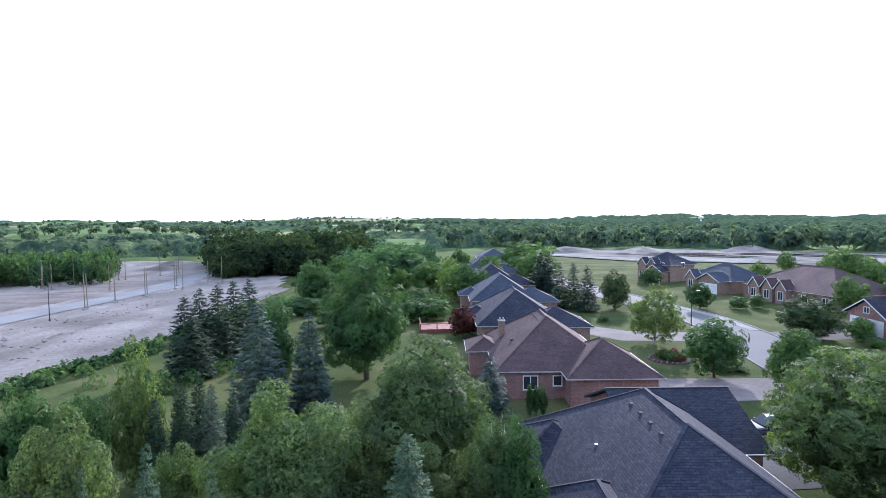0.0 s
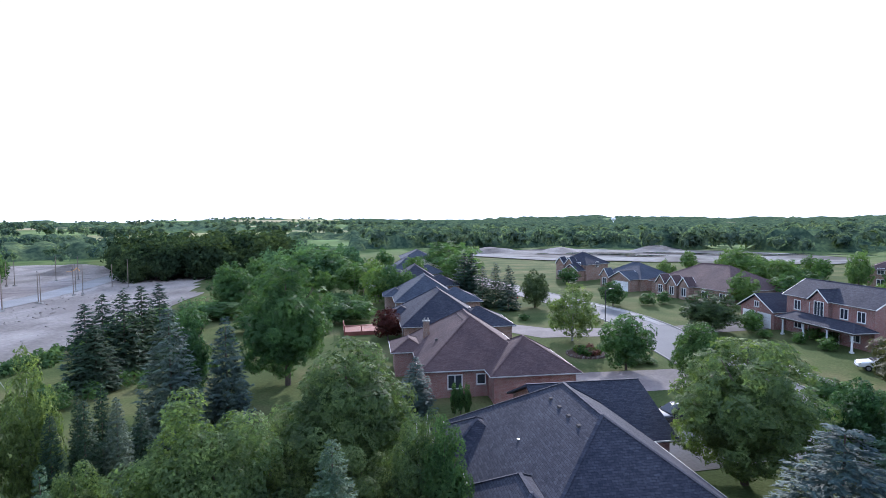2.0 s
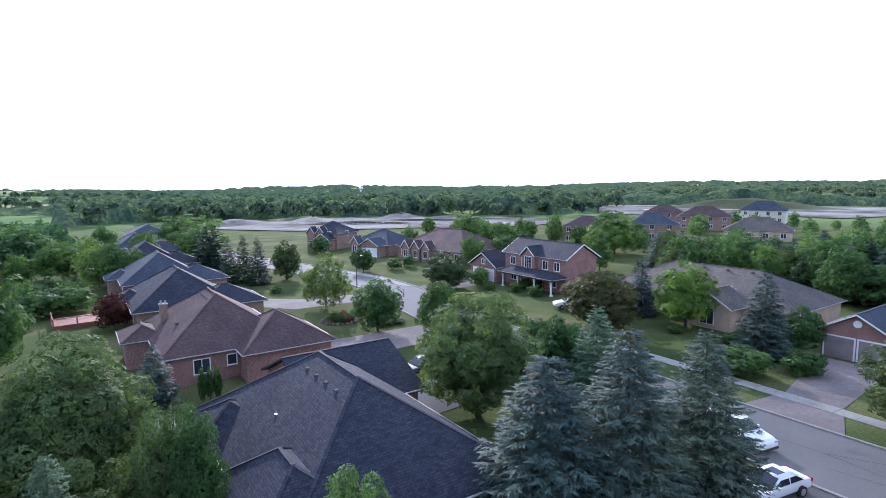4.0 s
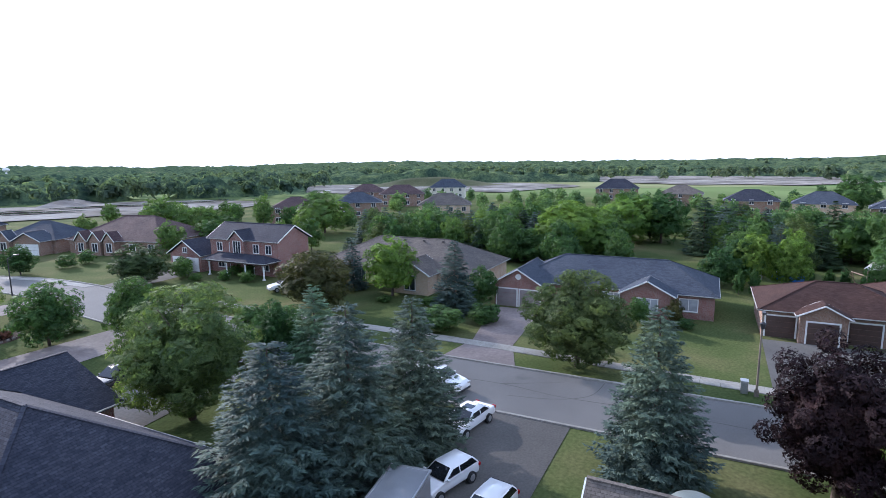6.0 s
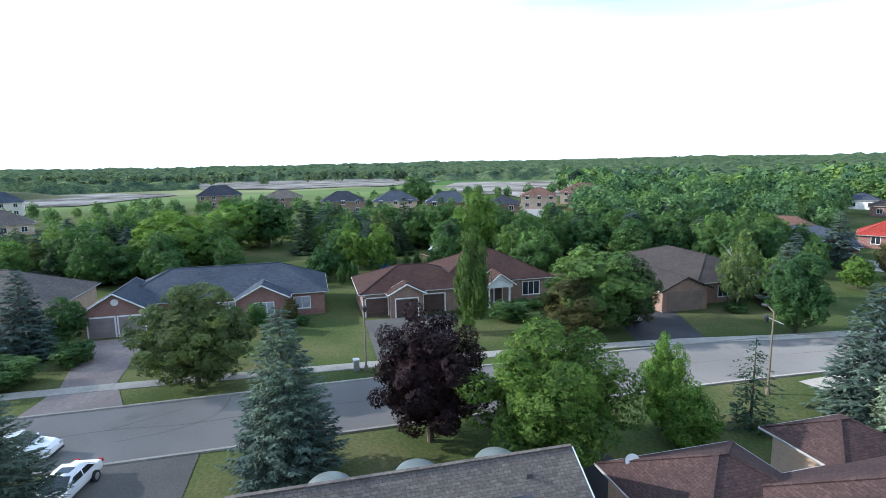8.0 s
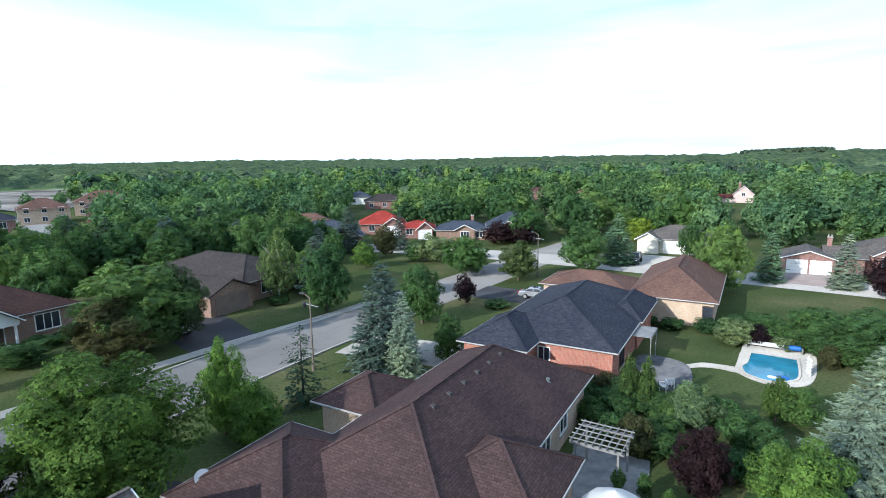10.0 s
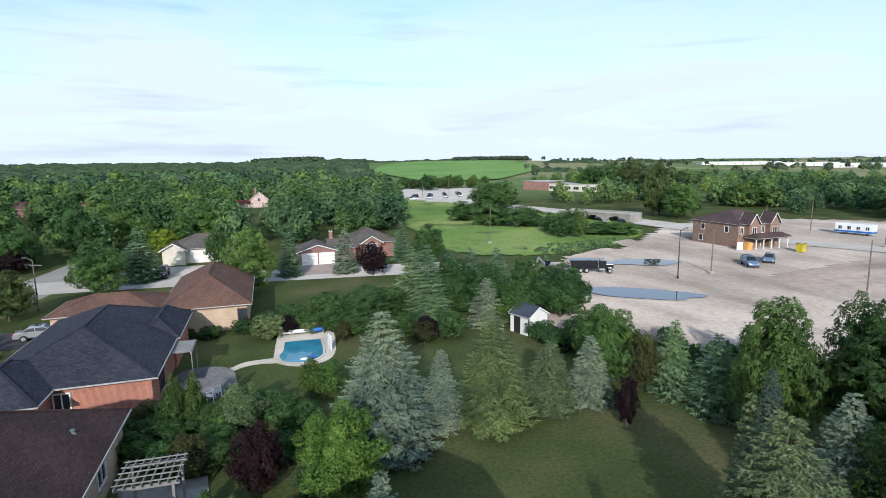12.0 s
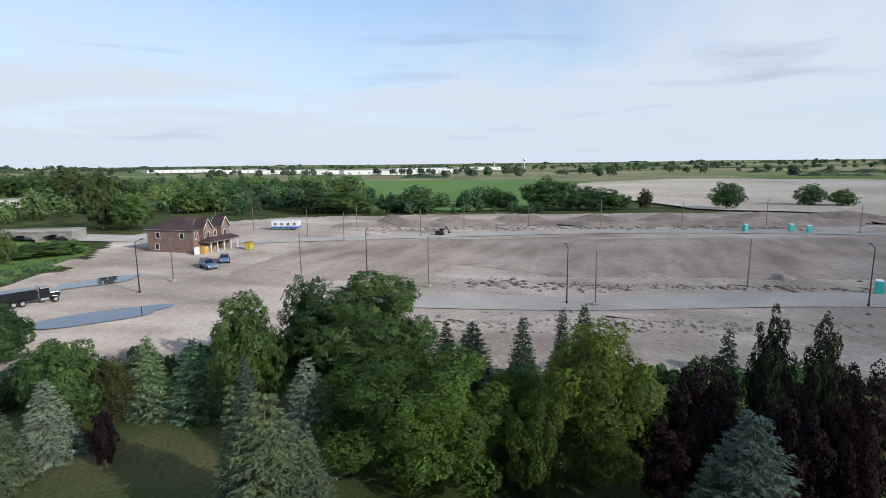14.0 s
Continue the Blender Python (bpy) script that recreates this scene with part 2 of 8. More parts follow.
BERM = ground_material("dry_grass", [(0.3, (0.090, 0.104, 0.054)), (0.7, (0.180, 0.171, 0.099))], 0.05, 0.9, 0.6, 0.95, 0.2)
CROP = ground_material("young_crop", [(0.3, (0.070, 0.150, 0.040)), (0.7, (0.123, 0.202, 0.066))], 0.01, 0.3, 0.5, 0.95, 0.3)
ASPHALT = ground_material("worn_asphalt", [(0.3, (0.165, 0.158, 0.150)), (0.7, (0.225, 0.216, 0.204))], 0.12, 14.0, 0.08, 0.85, 0.01, (0.35, (0.142, 0.138, 0.132), 0.64))
DRIVE_GREY = ground_material("asphalt_drive", [(0.3, (0.105, 0.099, 0.092)), (0.7, (0.155, 0.145, 0.134))], 0.2, 7.0, 0.3, 0.85, 0.02)
DRIVE_DARK = ground_material("fresh_asphalt", [(0.3, (0.035, 0.036, 0.04)), (0.7, (0.06, 0.06, 0.065))], 0.3, 7.0, 0.3, 0.7, 0.02)
PAVER = ground_material("clay_pavers", [(0.3, (0.19, 0.155, 0.145)), (0.7, (0.28, 0.235, 0.22))], 0.25, 3.0, 0.4, 0.85, 0.02)
CONCRETE = ground_material("pale_concrete", [(0.3, (0.297, 0.279, 0.248)), (0.7, (0.405, 0.383, 0.342))], 0.3, 5.0, 0.3, 0.85, 0.02)
BRIDGE_GREY = ground_material("stained_concrete", [(0.3, (0.2, 0.19, 0.175)), (0.7, (0.31, 0.3, 0.28))], 0.4, 3.0, 0.3)
MULCH = ground_material("bark_mulch", [(0.3, (0.06, 0.04, 0.03)), (0.7, (0.12, 0.08, 0.06))], 0.8, 6.0, 0.9, 0.95, 0.05)
SLATE_PAVING = ground_material("slate_paving", [(0.3, (0.075, 0.078, 0.085)), (0.7, (0.15, 0.15, 0.155))], 0.9, 3.0, 0.4, 0.85, 0.02)
FLAGSTONE = ground_material("flagstones", [(0.3, (0.2, 0.2, 0.2)), (0.7, (0.34, 0.33, 0.31))], 0.9, 3.0, 0.4, 0.85, 0.02)

BRICK_RED = brickwork("red_brick", (0.215, 0.085, 0.07), (0.28, 0.12, 0.098), (0.38, 0.33, 0.29))
BRICK_ORANGE = brickwork("orange_brick", (0.34, 0.1, 0.062), (0.42, 0.14, 0.088), (0.45, 0.36, 0.3))
BRICK_BROWN = brickwork("brown_brick", (0.2, 0.11, 0.075), (0.28, 0.16, 0.11), (0.38, 0.33, 0.28))
BRICK_TAN = brickwork("tan_brick", (0.5, 0.34, 0.22), (0.58, 0.42, 0.29), (0.6, 0.54, 0.46))
ROOF_SLATE = shingles("slate_shingles", (0.036, 0.04, 0.056), (0.062, 0.066, 0.086))
ROOF_BROWN = shingles("brown_shingles", (0.097, 0.066, 0.066), (0.128, 0.09, 0.09))
ROOF_CHESTNUT = shingles("chestnut_shingles", (0.064, 0.042, 0.04), (0.093, 0.06, 0.057))
ROOF_RUST = shingles("rust_shingles", (0.15, 0.085, 0.066), (0.2, 0.12, 0.092))
ROOF_TAUPE = shingles("taupe_shingles", (0.12, 0.105, 0.095), (0.17, 0.15, 0.135))
ROOF_GREY = shingles("grey_shingles", (0.056, 0.068, 0.09), (0.086, 0.1, 0.128))
ROOF_UMBER = shingles("umber_shingles", (0.058, 0.033, 0.028), (0.086, 0.05, 0.043))
ROOF_DUSK = shingles("dusky_shingles", (0.056, 0.047, 0.044), (0.08, 0.069, 0.064))
ROOF_RED = shingles("red_shingles", (0.32, 0.045, 0.035), (0.4, 0.07, 0.05))
ROOF_MAROON = shingles("maroon_shingles", (0.11, 0.035, 0.03), (0.16, 0.055, 0.045))
PERGOLA_WOOD = plain("grey_white_wood", (0.25, 0.245, 0.235), 0.7, depth=0.25)
WHITE = plain("white_paint", (0.78, 0.77, 0.74), 0.5, depth=0.1)
TRIM = plain("weathered_white_trim", (0.42, 0.41, 0.39), 0.6, depth=0.2)
CREAM = plain("cream_siding", (0.62, 0.57, 0.47), 0.6, depth=0.12)
PINK_WALL = plain("pale_pink_stucco", (0.62, 0.47, 0.42), 0.8, depth=0.15)
METAL = plain("dull_metal", (0.5, 0.5, 0.5), 0.45, 0.8)
DARK_METAL = plain("dark_metal", (0.06, 0.06, 0.065), 0.5, 0.6)
WOOD = plain("weathered_wood", (0.36, 0.27, 0.19), 0.8, grain=4, depth=0.35)
POLE_WOOD = plain("pole_wood", (0.2, 0.165, 0.13), 0.85, grain=4, depth=0.35)
RED_STAIN = plain("red_stained_wood", (0.24, 0.08, 0.055), 0.75, grain=4, depth=0.3)
BARK = plain("grey_bark", (0.13, 0.1, 0.08), 0.95, grain=5, depth=0.45, bump=0.6)
BIRCH_BARK = plain("pale_bark", (0.55, 0.52, 0.47), 0.85, grain=5, depth=0.4, bump=0.4)
ROCK = plain("field_stone", (0.24, 0.2, 0.165), 0.9, grain=4, depth=0.4, bump=0.5)
CAR_WHITE = plain("white_car_paint", (0.8, 0.8, 0.8), 0.18, depth=0.04, bump=0, spec=0.6)
CAR_BLACK = plain("black_car_paint", (0.02, 0.021, 0.025), 0.15, depth=0.1, bump=0, spec=0.7)
CAR_BLUE = plain("blue_car_paint", (0.11, 0.17, 0.26), 0.2, depth=0.1, bump=0, spec=0.6)
CAR_SILVER = plain("silver_car_paint", (0.45, 0.46, 0.48), 0.25, 0.5, depth=0.08, bump=0)
RUBBER = plain("tyre_rubber", (0.025, 0.025, 0.025), 0.9)
ORANGE = plain("orange_board", (0.75, 0.4, 0.12), 0.7)
TEAL = plain("teal_plastic", (0.05, 0.45, 0.42), 0.45, depth=0.1)
BLUE_PLASTIC = plain("blue_vinyl", (0.03, 0.14, 0.45), 0.4, depth=0.15)
CANVAS = plain("white_canvas", (0.6, 0.58, 0.54), 0.8, depth=0.08)
DOOR_BROWN = plain("brown_door_paint", (0.09, 0.055, 0.045), 0.6)
VENT = plain("weathered_vent", (0.085, 0.078, 0.076), 0.9, spec=0.1)
HOOD = plain("verdigris_metal", (0.17, 0.2, 0.19), 0.5, 0.2)
DOOR_TAN = plain("tan_door_paint", (0.2, 0.15, 0.12), 0.6)
DOOR_MAUVE = plain("mauve_door_paint", (0.27, 0.225, 0.22), 0.6)
DOOR_GREY = plain("grey_door_paint", (0.45, 0.44, 0.42), 0.6)
LAMP_RED = plain("red_lens", (0.4, 0.01, 0.01), 0.2, bump=0)


def glass_material(name, color, rough=0.06):
    m, n, l, bsdf = material(name, rough, 0, 0.6)
    l.new(ramped(n, l, noise_at(n, l, 0.8, 2), [(0.35, scaled(color, 0.7)), (0.65, scaled(color, 1.3))]), bsdf.inputs["Base Color"])
    return m


# Paler window glass for the long grey-roofed bungalow.
PALE_PANE = glass_material("pale_window_glass", (0.34, 0.35, 0.37))
PANE = glass_material("window_glass", (0.035, 0.04, 0.05))
CAR_GLASS = glass_material("car_glass", (0.012, 0.014, 0.017), 0.03)


def water_material(name, color, rough, ripple):
    m, n, l, bsdf = material(name, rough, 0, 0.7)
    l.new(ramped(n, l, noise_at(n, l, 0.6, 4, "World"), [(0.35, scaled(color, 0.8)), (0.65, scaled(color, 1.15))]), bsdf.inputs["Base Color"])
    bumped(n, l, bsdf, noise_at(n, l, 3.0, 3, "World"), ripple, 0.02)
    return m


DIRT_FAR = ground_material("churned_earth", [(0.36, (0.12, 0.108, 0.09)), (0.48, (0.245, 0.22, 0.19)), (0.64, (0.39, 0.355, 0.31))], 0.035, 0.3, 0.8, 0.95, 0.4, ruts=(0.02, 0.06, 1.0))
POOL_WATER = water_material("pool_water", (0.045, 0.23, 0.33), 0.05, 0.25)
MUD_WATER = water_material("muddy_water", (0.065, 0.068, 0.078), 0.0, 0.01)

LEAF = {
    "maple": foliage("green_leaves", (0.040, 0.097, 0.036), (0.088, 0.193, 0.065)),
    "maple_light": foliage("light_leaves", (0.062, 0.138, 0.044), (0.138, 0.261, 0.081)),
    "maple_bright": foliage("bright_leaves", (0.075, 0.165, 0.036), (0.163, 0.303, 0.064)),
    "maple_yellow": foliage("yellow_leaves", (0.09, 0.15, 0.022), (0.205, 0.33, 0.046)),
    "maple_red": foliage("bronze_leaves", (0.042, 0.06, 0.028), (0.092, 0.108, 0.045)),
    "maple_crimson": foliage("crimson_leaves", (0.05, 0.018, 0.018), (0.095, 0.032, 0.03)),
    "oak": foliage("dark_leaves", (0.048, 0.090, 0.039), (0.102, 0.164, 0.069)),
    "birch": foliage("airy_leaves", (0.07, 0.128, 0.05), (0.15, 0.24, 0.09), 0.6),
    "plum": foliage("purple_leaves", (0.009, 0.008, 0.011), (0.023, 0.014, 0.019), 0.2),
    "poplar": foliage("poplar_leaves", (0.040, 0.094, 0.032), (0.085, 0.165, 0.051)),
    "spruce_blue": foliage("blue_needles", (0.051, 0.080, 0.074), (0.132, 0.179, 0.158), 0.2, 0.08, 0.74),
    "spruce_green": foliage("green_needles", (0.108, 0.174, 0.098), (0.235, 0.348, 0.200), 0.2, 0.08, 0.74),
    "spruce_pale": foliage("silver_needles", (0.17, 0.208, 0.155), (0.37, 0.43, 0.315), 0.2, 0.08, 0.74),
    "spruce_gold": foliage("golden_needles", (0.109, 0.153, 0.065), (0.219, 0.288, 0.125), 0.25, 0.08, 0.74),
    "spruce_olive": foliage("olive_needles", (0.100, 0.135, 0.071), (0.211, 0.268, 0.146), 0.2, 0.08, 0.74),
    "maple_olive": foliage("olive_leaves", (0.048, 0.108, 0.034), (0.103, 0.204, 0.063)),
    "maple_west": foliage("tipped_leaves", (0.037, 0.087, 0.025), (0.109, 0.207, 0.042)),
    "maple_gold": foliage("gold_olive_leaves", (0.041, 0.083, 0.020), (0.098, 0.171, 0.038)),
    "oak_dark": foliage("blackish_green_leaves", (0.016, 0.026, 0.016), (0.034, 0.052, 0.03), 0.3),
    "spruce_tip": foliage("young_needles", (0.085, 0.13, 0.075), (0.18, 0.26, 0.15), 0.25, 0.08, 0.74),
    "pine": foliage("dark_needles", (0.026, 0.05, 0.034), (0.06, 0.1, 0.064), 0.2, 0.08, 0.74),
    "shrub_pale": foliage("pale_leaves", (0.08, 0.145, 0.068), (0.185, 0.29, 0.14)),
    "wood": foliage("woodland_leaves", (0.070, 0.153, 0.073), (0.152, 0.274, 0.127), 0.5, 0.34, 0),
    "wood_light": foliage("light_woodland_leaves", (0.088, 0.176, 0.064), (0.182, 0.310, 0.109), 0.5, 0.34, 0),
    "wood_dark": foliage("dark_woodland_leaves", (0.044, 0.100, 0.050), (0.095, 0.185, 0.079), 0.5, 0.34, 0),
    # Near-black copy of the woodland leaves: backlit shade is put into its colour.
    "wood_backlit": foliage("backlit_woodland_leaves", (0.025, 0.051, 0.030), (0.057, 0.100, 0.051), 0.5, 0.34, 0),
    # Brighter, yellower copy of wood_light: sunlight on the belt is in its colour.
    "wood_sunny": foliage("sunlit_woodland_leaves", (0.110, 0.193, 0.077), (0.231, 0.352, 0.132), 0.5, 0.34, 0),
    # Lightened blue-grey leaves: the haze of distance is put into the colour.
    "hazed_wood": foliage("hazed_woodland_leaves", (0.075, 0.135, 0.1), (0.12, 0.19, 0.135), 0.7, 1.3, 0.68),
    # Canopy green raised and cooled in base colour to stand for haze.
    "canopy": foliage("hazed_canopy", (0.071, 0.140, 0.088), (0.132, 0.217, 0.128), 0.6, 3.4, 0),
    "blossom": foliage("flower_heads", (0.12, 0.05, 0.05), (0.3, 0.18, 0.15)),
}


# ---- mesh helpers ----
def mesh_of(name, verts, faces, mat, uvs=None):
    me = bpy.data.meshes.new(name)
    me.from_pydata([tuple(v) for v in verts], [], [tuple(f) for f in faces])
    me.materials.append(mat)
    if uvs is not None:
        layer = me.uv_layers.new(name="UVMap")
        layer.data.foreach_set("uv", np.asarray(uvs, dtype=np.float32).ravel())
    me.update()
    return me


def put(name, me, parent=None, label="", at=None):
    ob = new(name, me)
    if parent is not None:
        ob.parent = parent
    if at is not None:
        ob.matrix_basis = at
    if label:
        ob["label"] = label
    return ob


def part(name, bm, mat, parent, label="", at=None, smooth=False):
    """Links a bmesh as one mesh object under a thing or under a part."""
    bmesh.ops.recalc_face_normals(bm, faces=bm.faces)
    me = bpy.data.meshes.new(name)
    if smooth:
        for f in bm.faces:
            f.smooth = True
    bm.to_mesh(me)
    bm.free()
    me.materials.append(mat)
    return put(name, me, parent, label, at)


def box(bm, x0, x1, y0, y1, z0, z1, bevel=0.0, taper=0.0):
    """Adds a box to bm; taper shrinks its top."""
    m = Matrix.LocRotScale(((x0 + x1) / 2, (y0 + y1) / 2, (z0 + z1) / 2), None, (abs(x1 - x0), abs(y1 - y0), abs(z1 - z0)))
    vs = bmesh.ops.create_cube(bm, size=1.0, matrix=m)["verts"]
    if taper:
        for v in vs:
            if v.co.z > (z0 + z1) / 2:
                v.co.x += ((x0 + x1) / 2 - v.co.x) * taper
                v.co.y += ((y0 + y1) / 2 - v.co.y) * taper
    if bevel:
        es = list({e for v in vs for e in v.link_edges})
        bmesh.ops.bevel(bm, geom=es, offset=bevel, segments=2, profile=0.6, affect="EDGES")
    return bm


def tube(bm, a, b, r0, r1=None, sides=10):
    """Adds a closed tapered tube from a to b."""
    a, b = Vector(a), Vector(b)
    r1 = r0 if r1 is None else r1
    m = Matrix.Translation((a + b) / 2) @ (b - a).to_track_quat("Z", "Y").to_matrix().to_4x4()
    bmesh.ops.create_cone(bm, cap_ends=True, segments=sides, radius1=r0, radius2=max(r1, 0.001), depth=(b - a).length, matrix=m)
    return bm


def boxes(*rows, bevel=0.0):
    bm = bmesh.new()
    for r in rows:
        box(bm, *r, bevel=bevel)
    return bm


def lattice(us, vs, filled, w0, w1, axes="xzy"):
    """One connected slab with holes: cells of a grid that are filled, from depth w0 to w1."""
    bm = bmesh.new()
    grid = {}

    def vert(i, j, k):
        if (i, j, k) not in grid:
            c = dict(zip(axes, (us[i], vs[j], (w0, w1)[k])))
            grid[i, j, k] = bm.verts.new((c["x"], c["y"], c["z"]))
        return grid[i, j, k]
    cells = {(i, j) for i in range(len(us) - 1) for j in range(len(vs) - 1) if filled(i, j)}
    for i, j in cells:
        for k in (0, 1):
            bm.faces.new((vert(i, j, k), vert(i + 1, j, k), vert(i + 1, j + 1, k), vert(i, j + 1, k)))
        for di, dj, p, q in ((-1, 0, (i, j), (i, j + 1)), (1, 0, (i + 1, j), (i + 1, j + 1)), (0, -1, (i, j), (i + 1, j)), (0, 1, (i, j + 1), (i + 1, j + 1))):
            if (i + di, j + dj) not in cells:
                bm.faces.new((vert(*p, 0), vert(*q, 0), vert(*q, 1), vert(*p, 1)))
    return bm


def thing(name, label, category, x=0.0, y=0.0, z=0.0, turn=0.0, group="", kind=""):
    ob = new(name)
    ob.empty_display_size = 0.3
    ob.matrix_basis = pose(x, y, z, 0, 0, turn)
    return tagged(ob, label, category, group, kind)


FOOTPRINTS = []


def is_clear(x, y, margin):
    """True where no building stands and no street runs."""
    if any((x - a) ** 2 + (y - b) ** 2 < (r + margin) ** 2 for a, b, r in FOOTPRINTS):
        return False
    return all(math.hypot(x - a, y - b) > 5.5 + margin for line in (STREET, CROSS) for a, b in line)


# ---- the land ----
# far hills: bearing, distance, height, breadth
HILLS = ((182, 1500, 14, 230), (200.5, 1500, 19, 460), (22, 3000, 24, 500), (98, 2200, 12, 500), (128, 2400, 9, 400), (144, 2100, 11, 350), (160, 2200, 7, 400), (350, 3200, 22, 600), (60, 3000, 14, 600), (325, 3600, 20, 700))


def land_z(x, y):
    """Height of the ground: level round the houses, rolling far away."""
    d = math.hypot(x, y)
    if d < 320:
        return 0.0
    k = min(1.0, (d - 320) / 900)
    k = k * k * (3 - 2 * k)
    roll = noise.noise(Vector((x / 900, y / 900, 2.0))) * 14 + noise.noise(Vector((x / 2200, y / 2200, 7.0))) * 16
    bearing = math.degrees(math.atan2(x, y)) % 360
    rise = 3.0 * min(1.0, max(0.0, (d - 1400) / 3000))
    if 60 < bearing < 200:
        rise += 2.5 * min(1.0, max(0.0, (d - 900) / 2600)) * math.sin((bearing - 60) / 140 * math.pi)
    for hb, hd, hh, hw in HILLS:
        hx, hy = hd * math.sin(radians(hb)), hd * math.cos(radians(hb))
        rise += hh * math.exp(-((x - hx) ** 2 + (y - hy) ** 2) / hw ** 2) / 2.2
    return k * (roll * 0.55 - 4.0) + rise * 2.2


def build_land():
    rings = [0.0] + list(np.geomspace(12, 4700, 74))
    n = 144
    vs, fs = [(0, 0, 0)], []
    for r in rings[1:]:
        for i in range(n):
            a = 2 * math.pi * i / n
            x, y = r * math.sin(a), r * math.cos(a)
            vs.append((x, y, land_z(x, y)))
    for i in range(n):
        fs.append((0, 1 + (i + 1) % n, 1 + i))
    for k in range(len(rings) - 2):
        o, p = 1 + k * n, 1 + (k + 1) * n
        for i in range(n):
            j = (i + 1) % n
            fs.append((o + i, o + j, p + j, p + i))
    me = mesh_of("ground", vs, fs, LAND)
    for f in me.polygons:
        f.use_smooth = True
    tagged(new("ground", me), "rolling land of lawns, meadows and farm fields", "ground", kind="structure")


build_land()


def inside(x, y, poly):
    hit = False
    for (x0, y0), (x1, y1) in zip(poly, poly[1:] + poly[:1]):
        if (y0 > y) != (y1 > y) and x < (x1 - x0) * (y - y0) / (y1 - y0) + x0:
            hit = not hit
    return hit


def edge_distance(x, y, poly):
    best = 1e9
    for (x0, y0), (x1, y1) in zip(poly, poly[1:] + poly[:1]):
        dx, dy = x1 - x0, y1 - y0
        k = min(1.0, max(0.0, ((x - x0) * dx + (y - y0) * dy) / (dx * dx + dy * dy)))
        best = min(best, math.hypot(x - x0 - k * dx, y - y0 - k * dy))
    return best


def sheet(name, poly, step, mat, z, rough, label, category, seed=0, kind="structure", shape=None):
    """A piece of ground inside a polygon, on a grid, gently uneven."""
    xs, ys = [p[0] for p in poly], [p[1] for p in poly]
    nx, ny = int((max(xs) - min(xs)) / step) + 2, int((max(ys) - min(ys)) / step) + 2
    x0, y0 = min(xs), min(ys)
    keep, vs, fs = {}, [], []

    def vert(i, j):
        if (i, j) not in keep:
            x, y = x0 + i * step, y0 + j * step
            wob = noise.noise(Vector((x / 7, y / 7, seed))) * 0.5 * step
            x += wob
            s = seed if shape is None else shape
            h = noise.noise(Vector((x / 9, y / 9, s + 3))) * 0.6 + noise.noise(Vector((x / 2.5, y / 2.5, s + 9))) * 0.4
            keep[i, j] = len(vs)
            lift = (h + 0.9) * rough
            if rough > 0.2:
                lift = lift * min(1.0, edge_distance(x, y, poly) / (rough * 4)) if inside(x, y, poly) else -0.1
            vs.append((x, y, land_z(x, y) + z + lift))
        return keep[i, j]
    for i in range(nx):
        for j in range(ny):
            cx, cy = x0 + (i + 0.5) * step, y0 + (j + 0.5) * step
            w = noise.noise(Vector((cx / 14, cy / 14, seed + 5))) * step * 1.5
            if inside(cx + w, cy + w, poly):
                fs.append((vert(i, j), vert(i + 1, j), vert(i + 1, j + 1), vert(i, j + 1)))
    me = mesh_of(name, vs, fs, mat)
    for f in me.polygons:
        f.use_smooth = True
    return tagged(new(name, me), label, category, kind=kind)


def sector(name, b0, b1, d0, d1, mat, label, category, lift=0.35, wob=0.08, seed=0):
    """A far patch of ground between two bearings and two distances, following the land."""
    nb, nd = max(8, int((b1 - b0) * 1.5)), 14
    vs, fs = [], []
    for i in range(nb + 1):
        f = i / nb
        bb = radians(b0 + (b1 - b0) * f)
        pinch = min(1.0, 4 * f, 4 * (1 - f)) ** 0.5
        for j in range(nd + 1):
            g = j / nd
            u = 1 + wob * noise.noise(Vector((f * 6, seed, 1.0)))
            v = 1 + wob * noise.noise(Vector((f * 5, seed, 4.0)))
            mid = (d0 + d1) / 2
            lo, hi = mid + (d0 - mid) * pinch, mid + (d1 - mid) * pinch
            d = lo * u * (1 - g) + hi * v * g
            x, y = d * math.sin(bb), d * math.cos(bb)
            vs.append((x, y, land_z(x, y) + lift * 0.5 + d * 0.0004))
    for i in range(nb):
        for j in range(nd):
            a = i * (nd + 1) + j
            fs.append((a, a + nd + 1, a + nd + 2, a + 1))
    me = mesh_of(name, vs, fs, mat)
    return tagged(new(name, me), label, category, kind="structure")


def ribbon(name, points, width, mat, z, label, category, thick=0.0, kind="structure", parent=None):
    """A strip along a line, with sides when it has thickness."""
    pts = [Vector((x, y, 0)) for x, y in points]
    vs, fs = [], []
    for i, p in enumerate(pts):
        d = (pts[min(i + 1, len(pts) - 1)] - pts[max(i - 1, 0)]).normalized()
        s = Vector((d.y, -d.x, 0)) * width / 2
        vs += [(*(p - s).xy, z), (*(p + s).xy, z)]
        if thick:
            vs += [(*(p - s).xy, z - thick), (*(p + s).xy, z - thick)]
    k = 4 if thick else 2
    for i in range(len(pts) - 1):
        a, b = i * k, (i + 1) * k
        fs.append((a, a + 1, b + 1, b))
        if thick:
            fs += [(a + 1, a + 3, b + 3, b + 1), (a + 2, a, b, b + 2)]
    me = mesh_of(name, vs, fs, mat)
    ob = put(name, me, parent)
    return tagged(ob, label, category, kind=kind)


